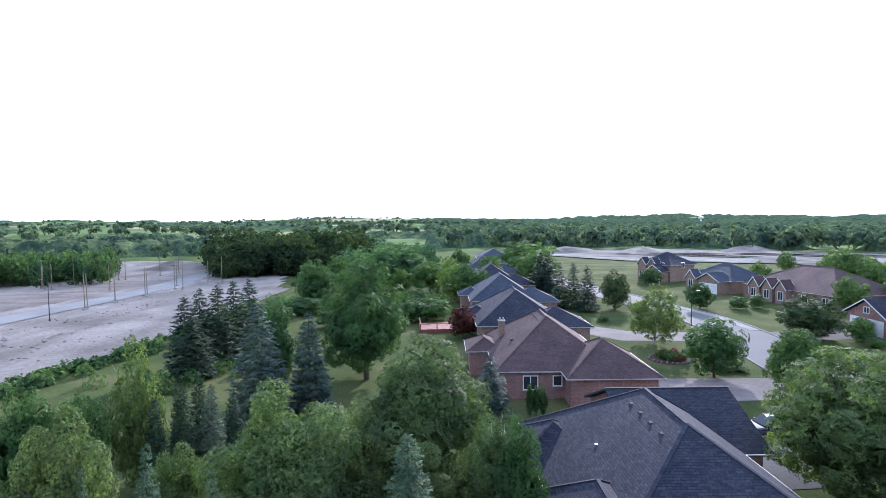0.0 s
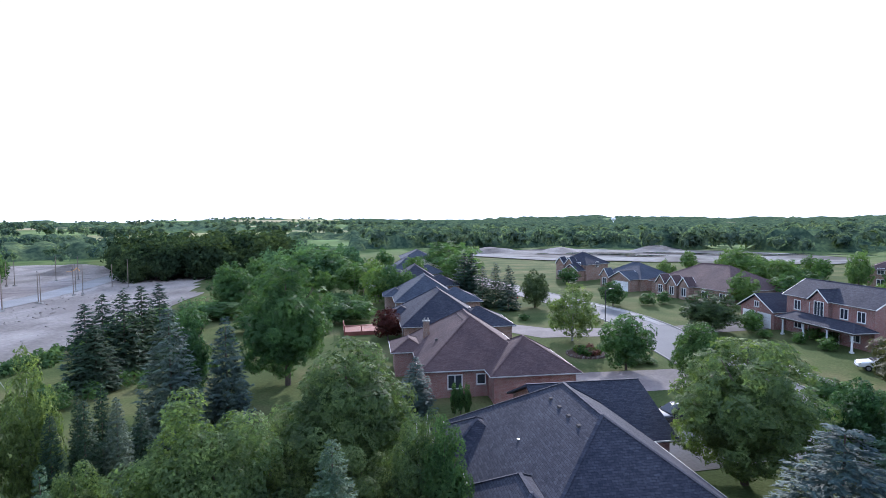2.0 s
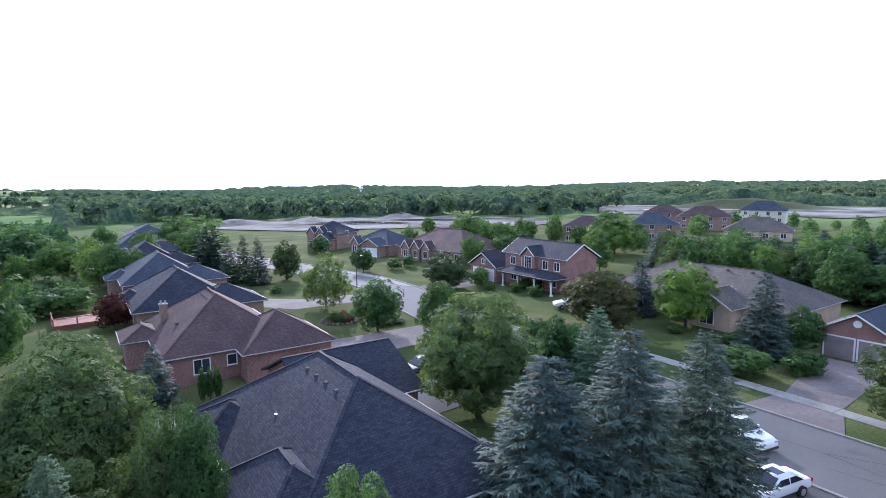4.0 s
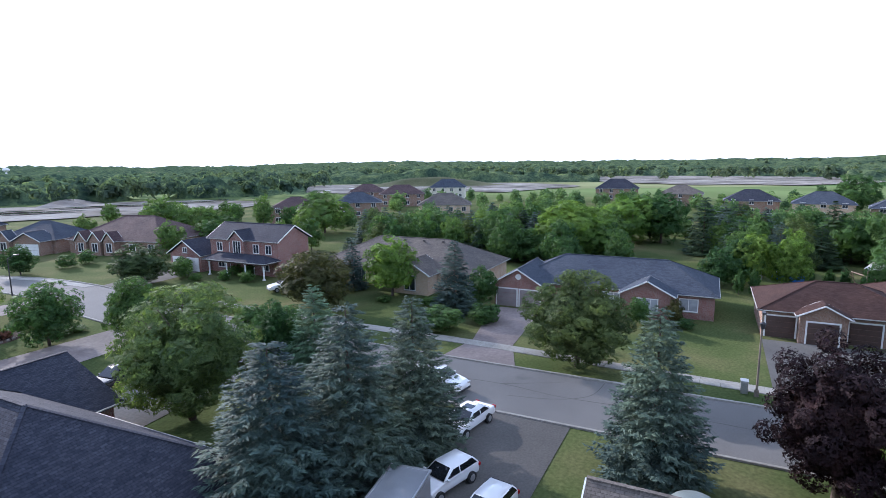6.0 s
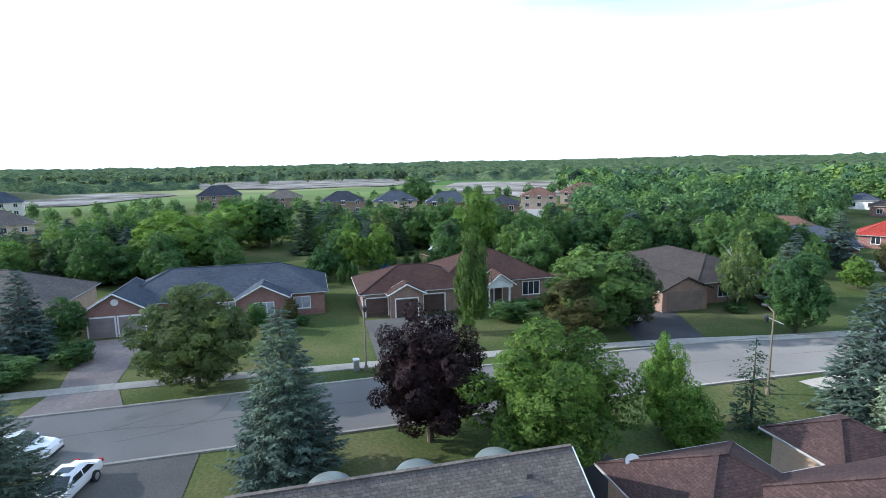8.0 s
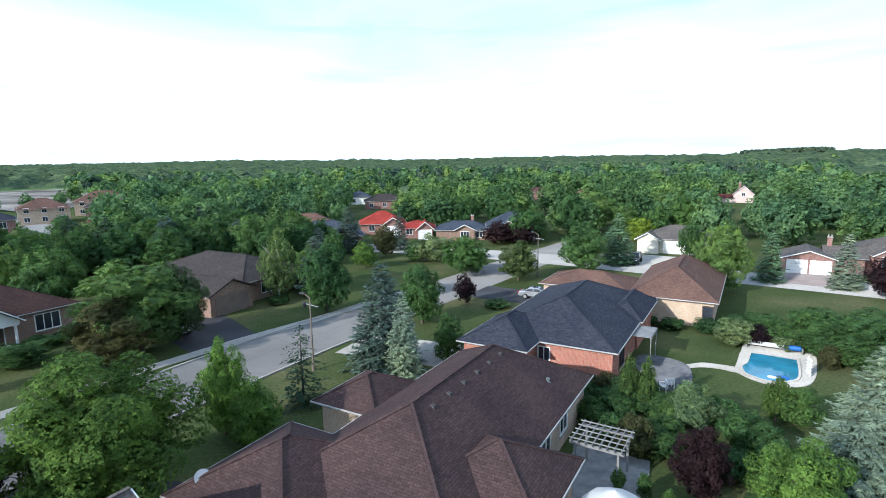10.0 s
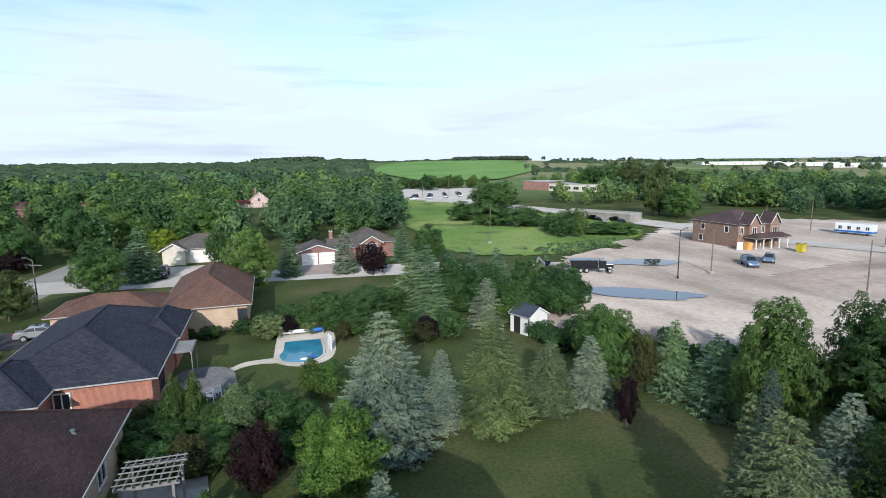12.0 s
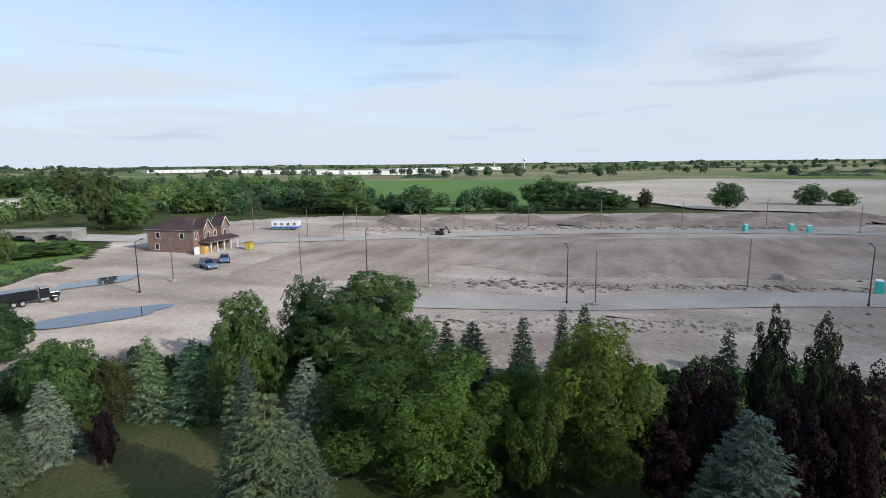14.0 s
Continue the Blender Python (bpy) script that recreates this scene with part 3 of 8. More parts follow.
def smooth_line(points, steps=8):
    """A Catmull-Rom curve through points."""
    out = []
    p = [points[0]] + list(points) + [points[-1]]
    for i in range(1, len(p) - 2):
        for s in range(steps):
            t = s / steps
            out.append(tuple(0.5 * (2 * p[i][k] + (p[i + 1][k] - p[i - 1][k]) * t + (2 * p[i - 1][k] - 5 * p[i][k] + 4 * p[i + 1][k] - p[i + 2][k]) * t * t
                                    + (3 * p[i][k] - p[i - 1][k] - 3 * p[i + 1][k] + p[i + 2][k]) * t ** 3) for k in (0, 1)))
    return out + [points[-1]]


def beside(line, off):
    """The line moved sideways to its right."""
    out = []
    for i, p in enumerate(line):
        a, b = Vector(line[max(i - 1, 0)]), Vector(line[min(i + 1, len(line) - 1)])
        d = (b - a).normalized()
        out.append((p[0] + d.y * off, p[1] - d.x * off))
    return out


GRADED_NORTH = [(-106, 130), (-96, 145), (-84, 178), (-79, 168), (-80, 140), (-83, 118), (-86, 98), (-100, 96), (-130, 110)]
RIDGE_NORTH = [(-67, 81), (-62, 96), (-57, 109), (-54, 130), (-51, 130), (-52.5, 104), (-58, 88), (-60, 72)]
# building site to the west and north-west, with its roads
sheet("site_earth", [(-27, -46), (-38, -35), (-44, -5), (-48, 10), (-50, 40), (-46, 58), (-41, 78), (-40, 128), (-46, 160), (-60, 215), (-130, 235), (-200, 220), (-215, 80),
                     (-190, 0), (-160, -95), (-130, -125), (-100, -118), (-70, -92), (-50, -84), (-34, -72)], 2.2, DIRT, 0.03, 0.10,
      "bare graded earth of a building site", "building site", 1)
sheet("graded_earth", [(-104, -65), (-110, -59), (-124, -13), (-142, 53), (-150, 90), (-112, 92), (-92, 36), (-80, 0), (-83, -12), (-88, -28), (-78, -28), (-71, -37), (-66, -54), (-69, -60), (-84, -62)], 1.1, DIRT_DARK, 0.065, 0.1,
      "flat expanse of darker graded earth", "building site", 7, shape=1)
sheet("earth_ridge", [(-76, -14), (-79, 3), (-82, 15), (-85, 34), (-98, 70), (-104, 68), (-90, 33), (-87, 15), (-84, 3), (-81, -13)], 0.9, DIRT, 0.15, 0.42, "rough ridge of scraped-up earth", "earth ridge", 8)
sheet("earth_ridge", [(-53, -20), (-59, -6), (-63, 9), (-66, 27), (-72, 60), (-76, 58), (-70, 27), (-67, 9), (-62, -6), (-56, -20)], 0.9, DIRT, 0.1, 0.3, "rough ridge of scraped-up earth", "earth ridge", 9)
sheet("earth_ridge", [(-131, -78), (-136, -52), (-145, -31), (-148, -7), (-154, 20), (-160, 42), (-176, 90), (-190, 88), (-172, 42), (-164, 20), (-158, -7), (-156, -31), (-147, -52), (-140, -80)], 1.6, DIRT_DARK, 0.1, 1.5, "bank of piled earth along the site edge", "earth ridge", 10)
sheet("graded_earth", GRADED_NORTH, 1.4, DIRT_DARK, 0.065, 0.1, "darker graded earth beside the site road", "building site", 17, shape=1)
sheet("earth_ridge", RIDGE_NORTH, 0.9, DIRT, 0.1, 0.35, "rough ridge of scraped-up earth", "earth ridge", 18)
sector("far_earth", 10, 46, 222, 300, DIRT_FAR, "pale graded earth of a far building site", "building site", 0.5, 0.05, 2)
sector("far_earth", 46, 78, 320, 470, DIRT_FAR, "pale graded earth of a far building site", "building site", 0.6, 0.05, 3)
sector("far_earth", 78, 104, 430, 760, DIRT_FAR, "tan earth of a far building site", "building site", 0.8, 0.05, 4)
sector("far_earth", 104, 126, 270, 500, DIRT_FAR, "tan earth of a far building site", "building site", 0.8, 0.16, 5)
sector("dirt_heap_field", 264, 312, 206, 530, DIRT_TAN, "wide pale spread of excavated earth", "building site", 1.0, 0.05, 6)
sheet("meadow", [(-33, -91), (-33, -110), (-36, -160), (-56, -240), (-84, -212), (-98, -160), (-95, -124), (-82, -104), (-68, -94), (-48, -88)], 1.5, MEADOW, 0.05, 0.12,
      "rough green meadow with paler grass streaks", "meadow", 11)
sector("crop_field", 190.5, 208, 470, 1420, CROP, "smooth bright green crop field", "field", 1.5, 0.04, 12)
sector("crop_field", 232, 270, 196, 520, CROP, "wide green field behind the site", "field", 0.6, 0.05, 13)
sector("tan_field", 318, 334, 620, 900, MEADOW, "pale green and yellow farm field", "field", 0.8, 0.05, 14)
sector("tan_field", 340, 356, 1500, 2300, DIRT_TAN, "dry tan farm field", "field", 1.0, 0.05, 15)

SITE_ROAD = smooth_line([(-60.5, -36), (-62.5, -25), (-67, -5), (-78, 28), (-80, 60), (-78, 95), (-74, 140), (-80, 210)])
ribbon("site_road", SITE_ROAD, 7.0, GRAVEL, 0.22, "grey crushed-stone road across the building site", "road")
ribbon("site_road", smooth_line([(-92, -100), (-118, -50), (-140, 0), (-150, 60), (-150, 130)]), 7.0, GRAVEL, 0.22, "grey crushed-stone road across the building site", "road")
ribbon("valley_road", smooth_line([(-100, -106), (-96, -135), (-92, -165), (-80, -205), (-66, -245), (-50, -300)]), 11.0, GRAVEL, 0.25, "pale road running from the site over a bridge", "road")
sheet("wet_ground", [(-84, -200), (-56, -243), (-52, -262), (-70, -345), (-132, -318), (-118, -262), (-96, -214)], 4.0, GRAVEL, 0.12, 0.06, "paved lot with parked vehicles", "parking lot", 21)

STREET = smooth_line([(30, -110), (33.5, -84), (35.2, -66), (37.5, -45), (38.4, -25), (38.4, 0), (38.4, 25), (39.2, 45), (41.2, 65), (43.8, 80), (43.6, 93), (40.6, 106), (37, 122), (30, 150), (26, 185)])
ribbon("street", STREET, 8.4, ASPHALT, 0.02, "worn grey asphalt residential street with sealed cracks", "road")
CROSS = smooth_line([(95, -80), (60, -88), (32, -90), (5, -88), (-15, -86), (-30, -84)])
ribbon("cross_street", CROSS, 9.0, GRAVEL, 0.024, "grey asphalt cross street past the end houses", "road")
for off in (-4.3, 4.3):
    ribbon("kerb", beside(STREET[20:], off), 0.22, CONCRETE, 0.13, "low concrete kerb along the street", "kerb", 0.14)
ribbon("far_street", smooth_line([(140, -62), (170, -75), (215, -85)]), 9, CONCRETE, 0.03, "pale concrete street beyond the back gardens", "road")


def pad(name, poly, mat, label, category, z=0.03, thick=0.0):
    """A flat paved piece with the given outline."""
    vs = [(x, y, z) for x, y in poly] + ([(x, y, z - thick) for x, y in poly] if thick else [])
    n = len(poly)
    fs = [tuple(range(n))] + ([(i, (i + 1) % n, n + (i + 1) % n, n + i) for i in range(n)] if thick else [])
    return tagged(new(name, mesh_of(name, vs, fs, mat)), label, category, kind="structure")


pad("driveway", [(34.1, 7.4), (34.1, 15.6), (30, 15.9), (21.5, 16.5), (21.5, 7.6)], DRIVE_GREY, "grey asphalt driveway holding parked cars", "driveway", 0.034)
pad("driveway", [(42.7, 14.2), (42.7, 21.2), (48, 20.4), (60.9, 23.0), (60.9, 17.1), (48, 16.2)], PAVER, "reddish paver driveway to a double garage", "driveway", 0.034)
pad("driveway", [(42.6, -9), (42.6, -5.2), (59.8, -5.4), (59.8, -15.4), (50, -13.5)], DRIVE_GREY, "grey driveway to a triple garage", "driveway", 0.034)
pad("driveway", [(42.3, -36.6), (42.4, -29.6), (53.5, -32.5), (53.5, -40.6)], DRIVE_DARK, "dark fresh asphalt driveway", "driveway", 0.034)
pad("driveway", [(35.6, 50.5), (37.4, 57.2), (22.5, 57.5), (20.5, 50.0)], PAVER, "pale paver driveway of the brown-roofed house", "driveway", 0.034)
pad("driveway", [(39.6, 74.5), (41.0, 79.5), (28, 82), (20.5, 88.5), (18, 84), (25, 75.5)], PAVER, "pale paver driveway winding to the next house", "driveway", 0.034)
pad("driveway", [(34.4, 34.5), (34.8, 41.5), (21, 41.5), (20.5, 33.5)], GRAVEL, "pale concrete driveway of the slate-roofed house", "driveway", 0.034)
pad("driveway", [(47.3, 74), (47.9, 80), (62, 83), (63, 75.5)], DRIVE_GREY, "driveway of the two-storey house", "driveway", 0.034)
pad("driveway", [(34.2, -14.2), (34.2, -10.2), (22.5, -12.5), (22.5, -18)], DRIVE_DARK, "dark driveway beside the brown-roofed house", "driveway", 0.034)
pad("driveway", [(33.0, -42.5), (32.6, -36.5), (21, -38), (21, -44)], CONCRETE, "pale driveway of the dark-roofed house", "driveway", 0.034)
pad("driveway", [(31.2, -67), (31.6, -60.5), (18, -60), (18, -66)], DRIVE_DARK, "dark driveway with a parked car", "driveway", 0.034)
pad("driveway", [(-4.5, -86), (-11.5, -85.5), (-10.5, -95), (-4.2, -95)], PAVER, "paver driveway to two white garage doors", "driveway", 0.034)
pad("driveway", [(22, -92), (12, -92), (11, -101), (20, -101)], CONCRETE, "pale driveway before the white-doored garage", "driveway", 0.034)

# pavement slabs along the far side of the street
pavement = tagged(new("pavement"), "pale concrete pavement in separate slabs", "pavement", kind="structure")
SLAB = mesh_of("slab", [(-0.74, -0.72, 0), (0.74, -0.72, 0), (0.74, 0.72, 0), (-0.74, 0.72, 0), (-0.74, -0.72, -0.1), (0.74, -0.72, -0.1), (0.74, 0.72, -0.1), (-0.74, 0.72, -0.1)],
               [(0, 1, 2, 3), (0, 4, 5, 1), (1, 5, 6, 2), (2, 6, 7, 3), (3, 7, 4, 0)], CONCRETE)


def lay_slabs(line):
    gone = 0.0
    for a, b in zip(line, line[1:]):
        a, b = Vector(a), Vector(b)
        seg = (b - a).length
        while gone < seg:
            p = a.lerp(b, gone / seg)
            put("slab", SLAB, pavement, at=pose(p.x, p.y, 0.06 + random.uniform(-0.006, 0.006), 0, 0, math.degrees(math.atan2((b - a).y, (b - a).x)) + random.uniform(-0.4, 0.4)))
            gone += 1.5
        gone -= seg


lay_slabs(smooth_line([(39.5, -62), (41.2, -47), (43.6, -33), (45.2, -18), (46.2, 0), (47.2, 20), (47.4, 40), (48.2, 62)]))
lay_slabs([(47.2, 82), (47.4, 92), (45.5, 101), (42, 112)])

# puddles on the site
def puddle(x, y, rx, ry, turn, seed, z=0.27):
    n = 40
    vs = [(0, 0, 0)]
    for i in range(n):
        a = 2 * math.pi * i / n
        k = 1 + 0.3 * noise.noise(Vector((math.cos(a) * 1.3, math.sin(a) * 1.3, seed)))
        vs.append((rx * k * math.cos(a), ry * k * math.sin(a), 0))
    me = mesh_of("puddle", vs, [(0, 1 + i, 1 + (i + 1) % n) for i in range(n)], MUD_WATER)
    ob = put("puddle", me, at=pose(x, y, z, 0, 0, turn))
    tagged(ob, "still muddy rain puddle on bare earth", "puddle", kind="structure")


puddle(-45.0, -57.4, 7.6, 2.9, -35, 1)
puddle(-59.5, -75.2, 6.2, 2.7, -20, 2)


# ---- houses ----
def face_uv(vs, faces):
    """u along the level, v up the slope, in metres, for every corner."""
    out = []
    for f in faces:
        p = [Vector(vs[i]) for i in f]
        nrm = (p[1] - p[0]).cross(p[2] - p[0]).normalized()
        t = Vector((0, 0, 1)).cross(nrm)
        t = t.normalized() if t.length > 0.05 else Vector((1, 0, 0))
        up = nrm.cross(t)
        out += [(q.dot(t), q.dot(up)) for q in p]
    return out


def surface(name, vs, fs, mat, parent, label="", at=None):
    return put(name, mesh_of(name, vs, fs, mat, face_uv(vs, fs)), parent, label, at)


def block(root, cx, cy, w, d, eave, rise, kind, wall, roof, over=0.45, base=0.0, boards=(-1, 1)):
    """One wing: walls with gable tops where it has them, a closed roof, eaves trough and ridge caps."""
    x0, x1, y0, y1 = cx - w / 2, cx + w / 2, cy - d / 2, cy + d / 2
    vs = [(x0, y0, base), (x1, y0, base), (x1, y1, base), (x0, y1, base), (x0, y0, eave), (x1, y0, eave), (x1, y1, eave), (x0, y1, eave)]
    fs = [(0, 1, 5, 4), (1, 2, 6, 5), (2, 3, 7, 6), (3, 0, 4, 7)]
    X0, X1, Y0, Y1, top = x0 - over, x1 + over, y0 - over, y1 + over, eave + rise
    W, D = X1 - X0, Y1 - Y0
    slope = rise / (D / 2 if kind == "gable_x" else W / 2 if kind == "gable_y" else min(W, D) / 2)
    if kind == "gable_x":
        vs += [(x0, cy, eave + slope * d / 2), (x1, cy, eave + slope * d / 2)]
        fs += [(4, 7, 8), (6, 5, 9)]
        a, b = (X0, cy, top), (X1, cy, top)
    elif kind == "gable_y":
        vs += [(cx, y0, eave + slope * w / 2), (cx, y1, eave + slope * w / 2)]
        fs += [(5, 4, 8), (7, 6, 9)]
        a, b = (cx, Y0, top), (cx, Y1, top)
    elif W >= D:
        a, b = (X0 + D / 2, cy, top), (X1 - D / 2, cy, top)
    else:
        a, b = (cx, Y0 + W / 2, top), (cx, Y1 - W / 2, top)
    surface("wall", vs, fs, wall, root)
    spot = root.matrix_basis @ Vector((cx, cy, 0))
    FOOTPRINTS.append((spot.x, spot.y, (w + d) * 0.3))
    e = eave
    r = [(X0, Y0, e), (X1, Y0, e), (X1, Y1, e), (X0, Y1, e), a, b]
    if kind == "gable_x" or (kind == "hip" and W >= D):
        faces = [(0, 1, 5, 4), (2, 3, 4, 5), (1, 2, 5), (3, 0, 4)]
    else:
        faces = [(1, 2, 5, 4), (3, 0, 4, 5), (0, 1, 4), (2, 3, 5)]
    if kind != "hip":
        faces = faces[:2]
    lo = [(x, y, z - 0.16) for x, y, z in r]
    under = [tuple(i + 6 for i in reversed(f)) for f in faces]
    rim = []
    if kind == "hip":
        rim = [(i + 6, (i + 1) % 4 + 6, (i + 1) % 4, i) for i in range(4)]
    elif kind == "gable_x":
        rim = [(6, 7, 1, 0), (8, 9, 3, 2), (7, 11, 5, 1), (11, 8, 2, 5), (9, 10, 4, 3), (10, 6, 0, 4)]
    else:
        rim = [(7, 8, 2, 1), (9, 6, 0, 3), (6, 10, 4, 0), (10, 7, 1, 4), (8, 11, 5, 2), (11, 9, 3, 5)]
    roof_ob = surface("roof", r + lo, faces + under + rim, roof, root)
    # eaves trough and barge boards
    g, z0, z1 = 0.06, eave - 0.11, eave - 0.015
    if kind == "hip":
        part("eaves_trough", lattice([X0 - g, X0, X1, X1 + g], [Y0 - g, Y0, Y1, Y1 + g], lambda i, j: (i, j) != (1, 1), z0, z1, "xyz"), TRIM, root, "weathered white eaves trough")
    else:
        along_x = kind == "gable_x"
        for s in (-1, 1):
            if along_x:
                y = Y0 - g if s < 0 else Y1
                trough = boxes((X0, X1, y, y + g, z0, z1))
            else:
                x = X0 - g if s < 0 else X1
                trough = boxes((x, x + g, Y0, Y1, z0, z1))
            part("eaves_trough", trough, TRIM, root, "weathered white eaves trough")
            apex = Vector(a if s < 0 else b)
            out = Vector((s, 0, 0)) if along_x else Vector((0, s, 0))
            for q in (-1, 1) if s in boards else ():
                foot = Vector((X0 if s < 0 else X1, Y0 if q < 0 else Y1, eave)) if along_x else Vector((X0 if q < 0 else X1, Y0 if s < 0 else Y1, eave))
                tilt = apex - foot
                m = Matrix.Translation((foot + apex) / 2 + out * 0.035 + Vector((0, 0, -0.08))) @ Matrix((tilt.normalized(), out, tilt.normalized().cross(out))).transposed().to_4x4() @ Matrix.Diagonal((tilt.length, 0.06, 0.13, 1))
                bm = bmesh.new()
                bmesh.ops.create_cube(bm, size=1.0, matrix=m)
                part("barge_board", bm, WHITE, root, "white painted barge board")
    # ridge and hip caps
    bm = bmesh.new()
    lines = [(a, b)] if (Vector(a) - Vector(b)).length > 0.3 else []
    if kind == "hip":
        corner = [r[0], r[1], r[2], r[3]]
        ends = [a, b, b, a] if W >= D else [a, a, b, b]
        lines += list(zip(corner, ends))
    for p, q in lines:
        p, q = Vector(p), Vector(q)
        m = Matrix.Translation((p + q) / 2 + Vector((0, 0, 0.015))) @ (q - p).to_track_quat("X", "Z").to_matrix().to_4x4() @ Matrix.Diagonal(((q - p).length, 0.19, 0.04, 1))
        bmesh.ops.create_cube(bm, size=1.0, matrix=m)
    along = bm.loops.layers.uv.new("UVMap")
    for f in bm.faces:
        for lp in f.loops:
            lp[along].uv = (0.7 * (lp.vert.co.x + lp.vert.co.y), 0.07)
    part("ridge_cap", bm, roof, root)
    return roof_ob


FITTINGS = {}


def fitting(key, make):
    if key not in FITTINGS:
        FITTINGS[key] = make()
    return FITTINGS[key]


def baked(name, bm, mat):
    bmesh.ops.recalc_face_normals(bm, faces=bm.faces)
    me = bpy.data.meshes.new(name)
    bm.to_mesh(me)
    bm.free()
    me.materials.append(mat)
    return me


def on_wall(bl, side, u, z):
    cx, cy, w, d = bl
    spot = {"s": (cx + u, cy - d / 2, 0), "n": (cx - u, cy + d / 2, 180), "e": (cx + w / 2, cy + u, 90), "w": (cx - w / 2, cy - u, -90)}[side]
    return pose(spot[0], spot[1], z, 0, 0, spot[2])


def window(root, bl, side, u, z, w=1.4, h=1.2, bars=1, frame_mat=None, glass=None):
    """A window in a wall: proud frame with sill and bars, glass set back."""
    def frame_mesh():
        t = 0.09
        us = [-w / 2 - t, -w / 2]
        for k in range(bars):
            x = -w / 2 + w * (k + 1) / (bars + 1)
            us += [x - 0.035, x + 0.035]
        us += [w / 2, w / 2 + t]
        bm = lattice(us, [-t, 0, h, h + t], lambda i, j: j != 1 or i % 2 == 0, -0.07, 0.05)
        return baked("window", bm, frame_mat or WHITE)
    ob = put("window", fitting(("win", w, h, bars, (frame_mat or WHITE).name), frame_mesh), root, "white framed window", on_wall(bl, side, u, z))
    glass = glass or PANE
    put("pane", fitting(("pane", w, h, glass.name), lambda: baked("pane", boxes((-w / 2, w / 2, -0.015, 0.03, 0, h)), glass)), ob)
    put("sill", fitting(("sill", w), lambda: baked("sill", boxes((-w / 2 - 0.14, w / 2 + 0.14, -0.13, 0.04, -0.17, -0.092)), CONCRETE)), ob)
    return ob


def garage_door(root, bl, side, u, w, mat, h=2.15):
    def make():
        bm = bmesh.new()
        for k in range(4):
            z0 = h * k / 4
            box(bm, -w / 2, w / 2, -0.03, 0.03, z0 + 0.012, z0 + h / 4 - 0.012)
            for j in range(4):
                x0 = -w / 2 + w * j / 4
                box(bm, x0 + 0.1, x0 + w / 4 - 0.1, -0.045, 0.0, z0 + 0.1, z0 + h / 4 - 0.1)
        return baked("garage_door", bm, mat)

    def trim():
        return baked("door_trim", lattice([-w / 2 - 0.14, -w / 2, w / 2, w / 2 + 0.14], [0, h, h + 0.14], lambda i, j: (i, j) != (1, 0), -0.06, 0.03), mat if mat is DOOR_TAN else WHITE)
    ob = put("garage_door", fitting(("gd", w, h, mat.name), make), root, "panelled garage door", on_wall(bl, side, u, 0.02))
    put("door_trim", fitting(("gt", w, h, mat is DOOR_TAN), trim), ob)


def front_door(root, bl, side, u, mat=None):
    mat = mat or DOOR_BROWN
    ob = put("front_door", fitting(("fd", mat.name), lambda: baked("front_door", boxes((-0.48, 0.48, -0.04, 0.03, 0.15, 2.2), (-0.3, 0.3, -0.06, 0, 1.3, 1.95), (-0.3, 0.3, -0.06, 0, 0.35, 1.05)), mat)), root, "panelled front door", on_wall(bl, side, u, 0))
    put("door_trim", fitting("fdt", lambda: baked("door_trim", boxes((-0.6, -0.48, -0.06, 0.03, 0.1, 2.32), (0.48, 0.6, -0.06, 0.03, 0.1, 2.32), (-0.48, 0.48, -0.06, 0.03, 2.2, 2.32), (-0.7, 0.7, -0.7, 0.0, 0.0, 0.15)), WHITE)), ob)


def roof_vent(root, x, y, z, turn=0.0):
    put("roof_vent", fitting("rv", lambda: baked("roof_vent", box(bmesh.new(), -0.16, 0.16, -0.17, 0.17, -0.16, 0.05, 0.02, 0.2), VENT)), root, "small dark roof vent", pose(x, y, z, 0, 0, turn))


def roof_pipe(root, x, y, z, h=0.7):
    bm = tube(bmesh.new(), (0, 0, -0.3), (0, 0, h), 0.06)
    tube(bm, (0, 0, h), (0, 0, h + 0.08), 0.12, 0.12)
    tube(bm, (0, 0, -0.1), (0, 0, 0.1), 0.2, 0.08)
    part("flue_pipe", bm, HOOD, root, "galvanised flue pipe with a cap", pose(x, y, z))


def chimney(root, x, y, z0, z1, mat, w=0.9, d=0.7):
    vs = [(x - w / 2, y - d / 2, z0), (x + w / 2, y - d / 2, z0), (x + w / 2, y + d / 2, z0), (x - w / 2, y + d / 2, z0)]
    vs += [(a, b, z1) for a, b, _ in vs]
    ob = surface("chimney", vs, [(0, 1, 5, 4), (1, 2, 6, 5), (2, 3, 7, 6), (3, 0, 4, 7), (4, 5, 6, 7)], mat, root, "brick chimney")
    bm = boxes((x - w / 2 - 0.07, x + w / 2 + 0.07, y - d / 2 - 0.07, y + d / 2 + 0.07, z1, z1 + 0.1))
    for k in (-0.2, 0.2):
        tube(bm, (x + k, y, z1 + 0.1), (x + k, y, z1 + 0.4), 0.1, 0.09)
    part("chimney_cap", bm, CONCRETE, ob)


def pillar(root, x, y, z0, z1, r=0.14):
    part("pillar", box(box(tube(bmesh.new(), (x, y, z0), (x, y, z1), r, r * 0.85), x - r * 1.4, x + r * 1.4, y - r * 1.4, y + r * 1.4, z0, z0 + 0.2), x - r * 1.4, x + r * 1.4, y - r * 1.4, y + r * 1.4, z1 - 0.15, z1), WHITE, root, "white porch pillar")


